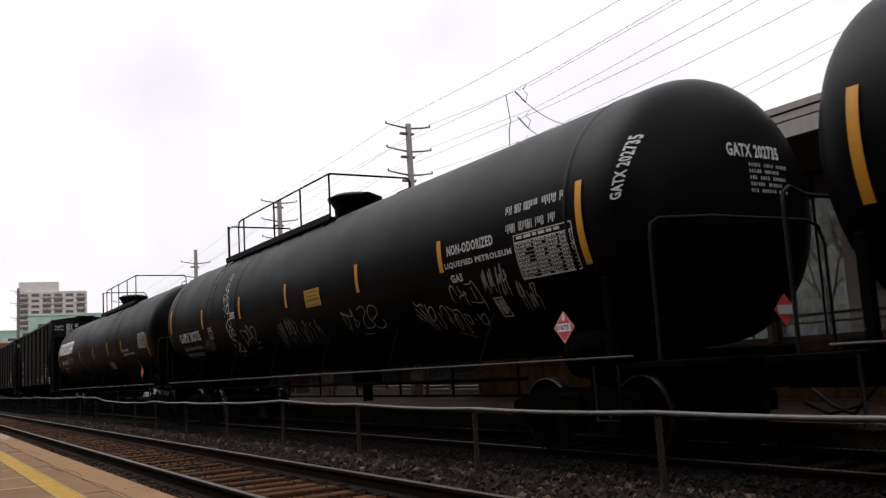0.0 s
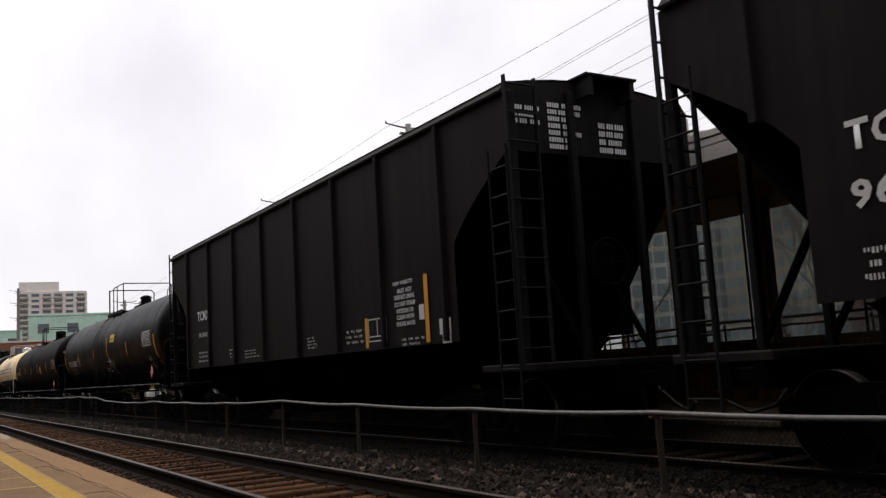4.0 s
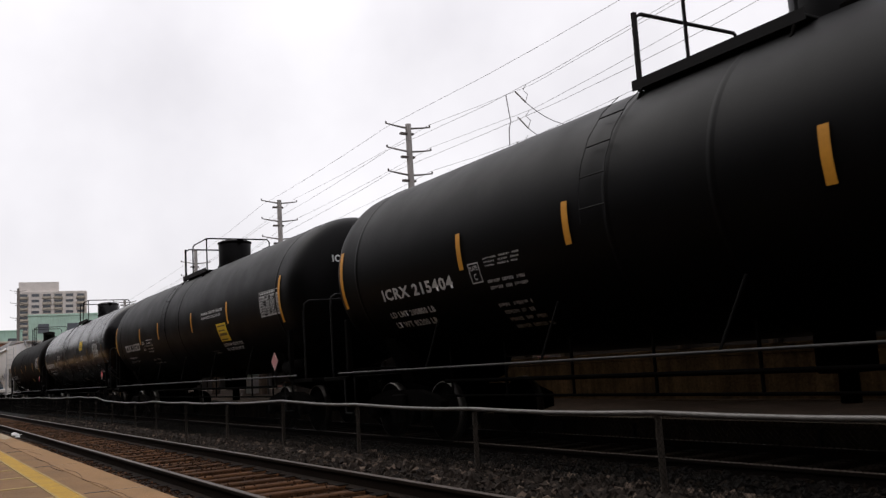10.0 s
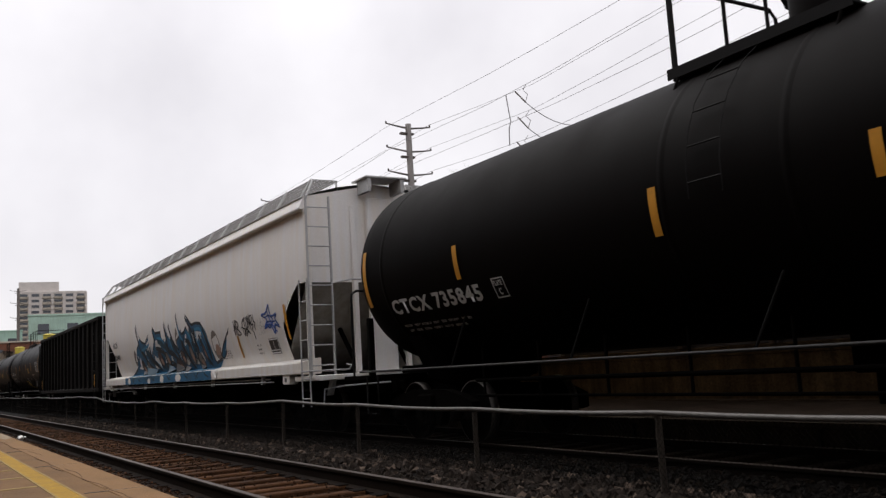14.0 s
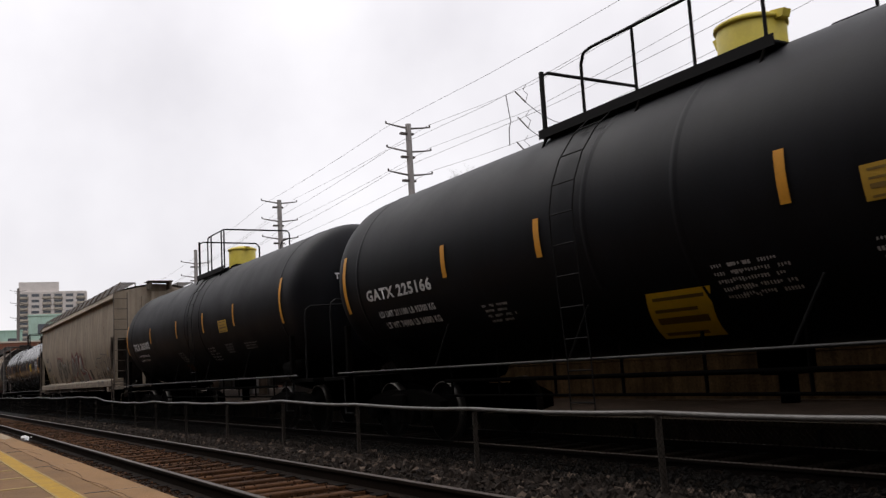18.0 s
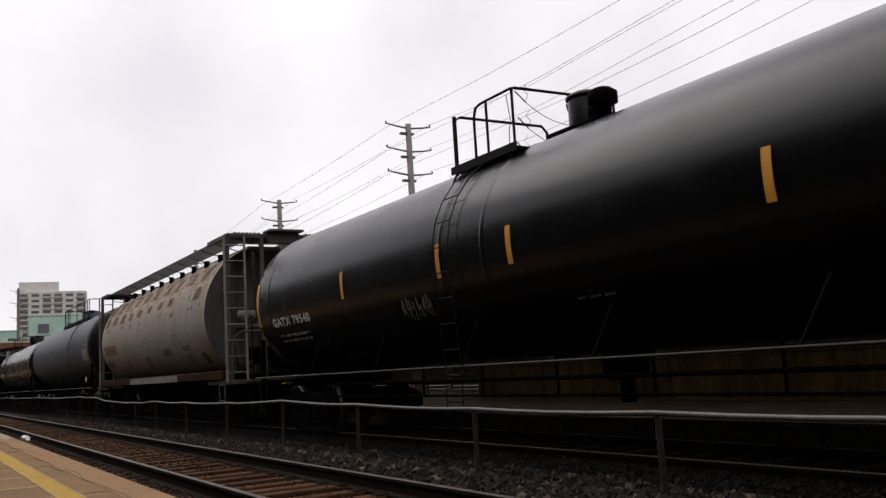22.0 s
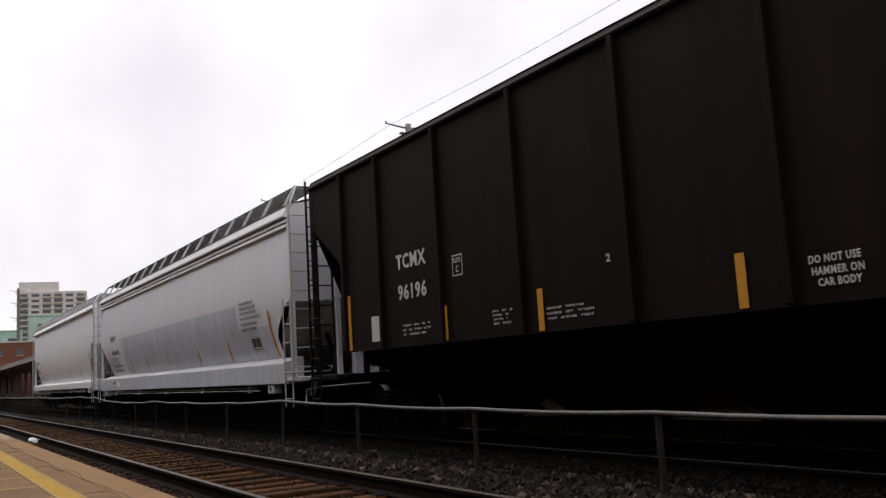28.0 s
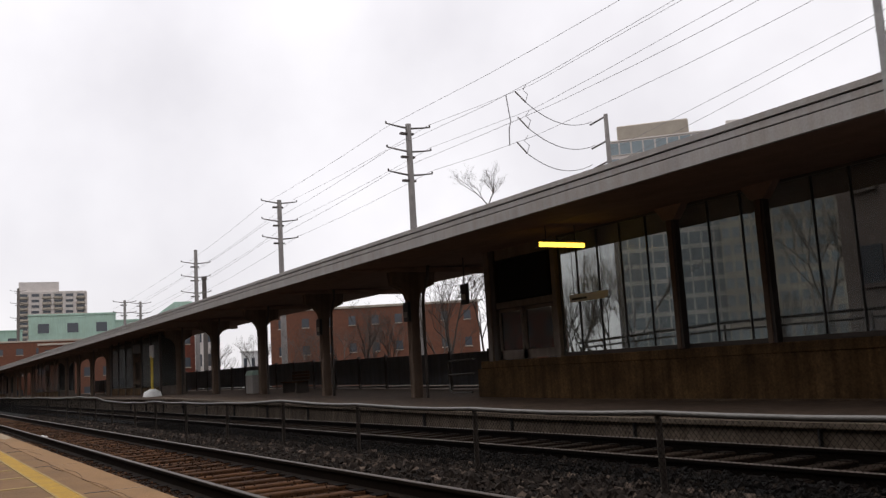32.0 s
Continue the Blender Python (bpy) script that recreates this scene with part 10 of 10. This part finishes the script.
c = hopper_car("dark brown ribbed covered hopper wagon with white stencils", -400.6, -416.74, (p_dark_h, p_dark_h, p_dark_h, m_rung), zs=1.47, zt=4.54, top=0.16, zw=4.86, bulge=0.0, cut=(1.4, 2.8, 3.8), walk_w=False, sill=False, ribs=(-6.65, -5.29, -3.45, -1.55, 0.38, 2.3, 4.2, 5.9, 7.2))
text(c, 'TCMX', -4.77, -3.86, 2.64, 2.87, m_mark)
text(c, '96196', -4.75, -3.88, 2.17, 2.41, m_mark)
text(c, 'DO NOT USE', 2.49, 2.97, 1.83, 1.85, m_mark)
text(c, 'HAMMER ON', 2.51, 2.99, 1.73, 1.75, m_mark)
text(c, 'CAR BODY', 2.56, 2.96, 1.64, 1.65, m_mark)
text(c, '2', 0.00, 0.07, 2.15, 2.24, m_mark)
stripe(c, -6.52, 1.50, 2.42)
stripe(c, -3.40, 1.50, 1.98)
stripe(c, -1.21, 1.49, 1.99)
stripe(c, 1.78, 1.50, 2.00)
lines(c, 4, -2.25, -1.78, 1.62, 1.83, m_mark)
lines(c, 3, -1.11, -0.17, 1.61, 1.76, m_mark)
lines(c, 3, -4.68, -3.77, 1.62, 1.82, m_mark)
panel(c, -5.71, -5.31, 1.60, 2.00, m_mark)
framed(c, -3.15, -2.89, 2.36, 2.65, m_mark)
framed(c, 4.82, 5.43, 1.60, 1.95, m_mark)
lines(c, 7, 5.83, 6.52, 1.83, 2.43, m_mark)
end_lines(c, 8.08, 3, -1.5, -1.05, 4.15, 4.42, m_mark, 5)
end_lines(c, 8.08, 7, -0.9, -0.35, 3.85, 4.50, m_mark, 6)
end_lines(c, 8.08, 4, -0.05, 0.4, 3.85, 4.30, m_mark, 7)
flat_end_text(c, 8.08, "TCMX", 0.65, 1.1, 4.22, 4.37, m_mark)
flat_end_text(c, 8.08, "96196", 0.65, 1.1, 3.98, 4.13, m_mark)
hand_brake(c.ob, 8.07, 1)
text(c, 'KEEP OBJECTS', 5.0, 5.7, 2.41, 2.46, m_mark)

c = hopper_car("two-tone grey covered hopper wagon with orange stripes", -417.9, -437.9, (p_grey_h, p_grey_sill, p_grey_h, m_rung_white), zw=4.95, zs=1.50, sl=(0.98, 1.40), cut=(1.02, 1.95, 2.60), ledge=0.12, board=m_board_dark, end_dark=p_slope_grey, inset=0.2)
for z_ in (4.205, 4.11):
    part("side_bead", Mesh().prism([(-1.59, z_ - 0.03), (-1.52, z_ - 0.03), (-1.52, z_ + 0.03), (-1.575, z_ + 0.03)], -9.9, 9.9), p_grey_h, c.ob)
put(c, "grey_band", [(-9.30, 1.0), (-7.43, 1.0), (-7.43, 1.38), (-9.30, 1.38)], [(0, 1, 2, 3)], p_band, 0.104, "darker grey painted patch")
put(c, "grey_band", [(-5.94, 1.0), (8.90, 1.0), (8.90, 1.38), (-5.94, 1.38)], [(0, 1, 2, 3)], p_band, 0.104, "darker grey painted sill")
put(c, "drain_slot", [(-8.75, 1.21), (-8.69, 1.21), (-8.69, 1.31), (-8.75, 1.31)], [(0, 1, 2, 3)], m_dark, 0.11)
hold_ = put(c, "card_holder", [(-7.18, 1.08), (-6.90, 1.08), (-6.90, 1.28), (-7.18, 1.28)], [(0, 1, 2, 3)], p_end_grey, 0.11, "dark card holder frame")
part("card", Mesh().box(-7.13, -6.95, -1.650, -1.644, 1.11, 1.20), p_grey_h, hold_, "pale card")
put(c, "grey_band", *quads([(-5.98, 6.66, 1.51, 2.78)], 0.08), p_band, 0.003, "darker grey painted band")
put(c, "grey_band", *quads([(6.66, 8.72, 1.51, 2.22)], 0.08), p_band, 0.003, "darker grey painted band")
put(c, "grey_band", *quads([(-8.3, -6.9, 1.62, 2.16)], 0.08), p_patch, 0.003, "darker grey painted patch")
text(c, 'SHPX', -8.01, -7.11, 2.73, 2.92, m_mark_black)
text(c, '464382', -7.97, -6.66, 2.25, 2.41, m_mark_black)
text(c, 'LD LMT 220000 99 800 KG', -7.88, -6.43, 1.83, 1.86, m_mark_black)
text(c, 'LT WT 66000 29 900 KG', -7.87, -6.41, 1.68, 1.69, m_mark_black)
plate_mark(c, -6.37, -6.12, 2.50, 2.76, m_mark_black)
text(c, 'NIDRA 5478/5478 LINING', 6.81, 7.74, 2.77, 2.81, m_mark_black)
text(c, 'APPLIED PARAGOULD 02-2007', 6.82, 7.92, 2.67, 2.68, m_mark_black)
text(c, 'CAUTION: DO NOT USE STEAM,', 6.82, 7.93, 2.56, 2.57, m_mark_black)
text(c, 'BOILING WATER OR SHARP OBJECTS', 6.82, 8.16, 2.45, 2.44, m_mark_black)
text(c, 'TO CLEAN. ENTER CAR WITH', 6.82, 7.89, 2.33, 2.32, m_mark_black)
text(c, 'CLEAN SOFT SOLED SHOES.', 6.84, 7.84, 2.22, 2.21, m_mark_black)
black_card(c, 7.40, 8.01, 1.70, 2.04)
stripe(c, 5.76, 1.54, 2.01)
stripe(c, 3.12, 1.58, 1.99)
stripe(c, -0.11, 1.66, 2.00)
stripe(c, -2.70, 1.67, 1.99)
stripe(c, 8.75, 1.54, 2.52)
stripe(c, -8.39, 1.54, 2.48)
stripe(c, -4.94, 1.53, 2.00)
hand_brake(c.ob, -9.9, -1)
put(c, "route_card", [(-6.61, 1.12), (-6.13, 1.12), (-6.13, 1.29), (-6.61, 1.29)], [(0, 1, 2, 3)], m_mark_bright, 0.11)
put(c, "inspection_dot", [(-5.86 + 0.06 * math.cos(a_), 1.19 + 0.065 * math.sin(a_)) for a_ in [math.pi * q / 6 for q in range(12)]], [tuple(range(12))], m_panel_yellow, 0.11)

c = hopper_car("clean pale grey covered hopper wagon at the end of the train", -439.25, -458.65, (p_new_h, p_new_sill, p_new_h, m_rung_white), zs=1.46, sl=(1.12, 1.38), cut=(1.22, 2.12, 2.87), end_dark=p_slope_grey, inset=0.2)
text(c, 'NCLX', -8.35, -7.41, 2.54, 2.73, m_mark_black)
text(c, '3326', -8.23, -7.39, 2.05, 2.29, m_mark_black)
stripe(c, -5.57, 1.60, 2.06)
stripe(c, -2.52, 1.59, 2.08)
stripe(c, 0.22, 1.61, 2.09)
stripe(c, 2.81, 1.60, 2.09)
stripe(c, -8.46, 1.80, 2.51)
stripe(c, 8.45, 1.60, 2.59)
stripe(c, 5.66, 1.58, 2.06)
text(c, 'LD LMT 221500 LB 100 450 KG', -7.89, -6.32, 1.75, 1.85, m_mark_black)
text(c, 'LT WT 64500 LB 29 250 KG', -7.85, -6.29, 1.60, 1.68, m_mark_black)
plate_mark(c, -6.79, -6.51, 2.23, 2.53, m_mark_black)
lines(c, 2, 1.35, 2.26, 1.66, 1.68, m_mark_black)
lines(c, 2, -1.73, -0.83, 1.64, 1.67, m_mark_black)
hand_brake(c.ob, -9.6, -1)
part("marker_lamp", Mesh().box(-10.25, -10.12, -0.25, -0.08, 0.85, 1.15, 0.02), m_marker_red, c.ob, "red end-of-train marker")
put(c, "inspection_square", [(-4.2, 1.17), (-4.05, 1.17), (-4.05, 1.32), (-4.2, 1.32)], [(0, 1, 2, 3)], m_panel_yellow, 0.11)
put(c, "red_square", [(-8.62, 1.18), (-8.48, 1.18), (-8.48, 1.30), (-8.62, 1.30)], [(0, 1, 2, 3)], m_red, 0.11)
put(c, "inspection_square", [(-6.7, 1.18), (-6.6, 1.18), (-6.6, 1.30), (-6.7, 1.30)], [(0, 1, 2, 3)], m_panel_yellow, 0.11)

# ---- sleepers, last ----
tie_far = Mesh().box(-0.115, 0.115, -1.3, 1.3, -0.2, 0.0, 0.012).data("sleeper")
tie_near = Mesh().box(-0.10, 0.10, -1.3, 0.98, -0.2, 0.0, 0.015).data("sleeper")
plate_mesh = Mesh().box(-0.09, 0.09, -0.19, 0.19, 0.0, 0.02, 0.004).data("tie_plate")
for trk, yc, x0, n, sp, mat in ((near_track, 3.7215, -86.0, 185, 0.54, m_tie), (far_track, YT, -70.0, 130, 0.54, m_tie_dark)):
    for i in range(n):
        x = x0 + i * sp + rng.uniform(-0.05, 0.05)
        z = (-0.155 if trk is near_track else -0.10) + rng.uniform(-0.018, 0.003)
        t = part("sleeper", tie_near if trk is near_track else tie_far, mat, trk, at=pose(x, yc + rng.uniform(-0.05, 0.05), z, 0, 0, rng.uniform(-2.2, 2.2)))
        if x > -40:
            for y in (-0.7525, 0.7525):
                part("tie_plate", plate_mesh, m_rail if trk is near_track else m_tie_dark, t, at=pose(0, y, -0.012))


def motions():
    walk(bag, [(t, pose(x, y, -0.10, 0.6 * a, 0.4 * a, a)) for t, x, y, a in BAG])
    for car, u in CARS:
        walk(car, [(t, pose(u + gone(t), YT, 0)) for t in range(0, 33, 2)])


motions()
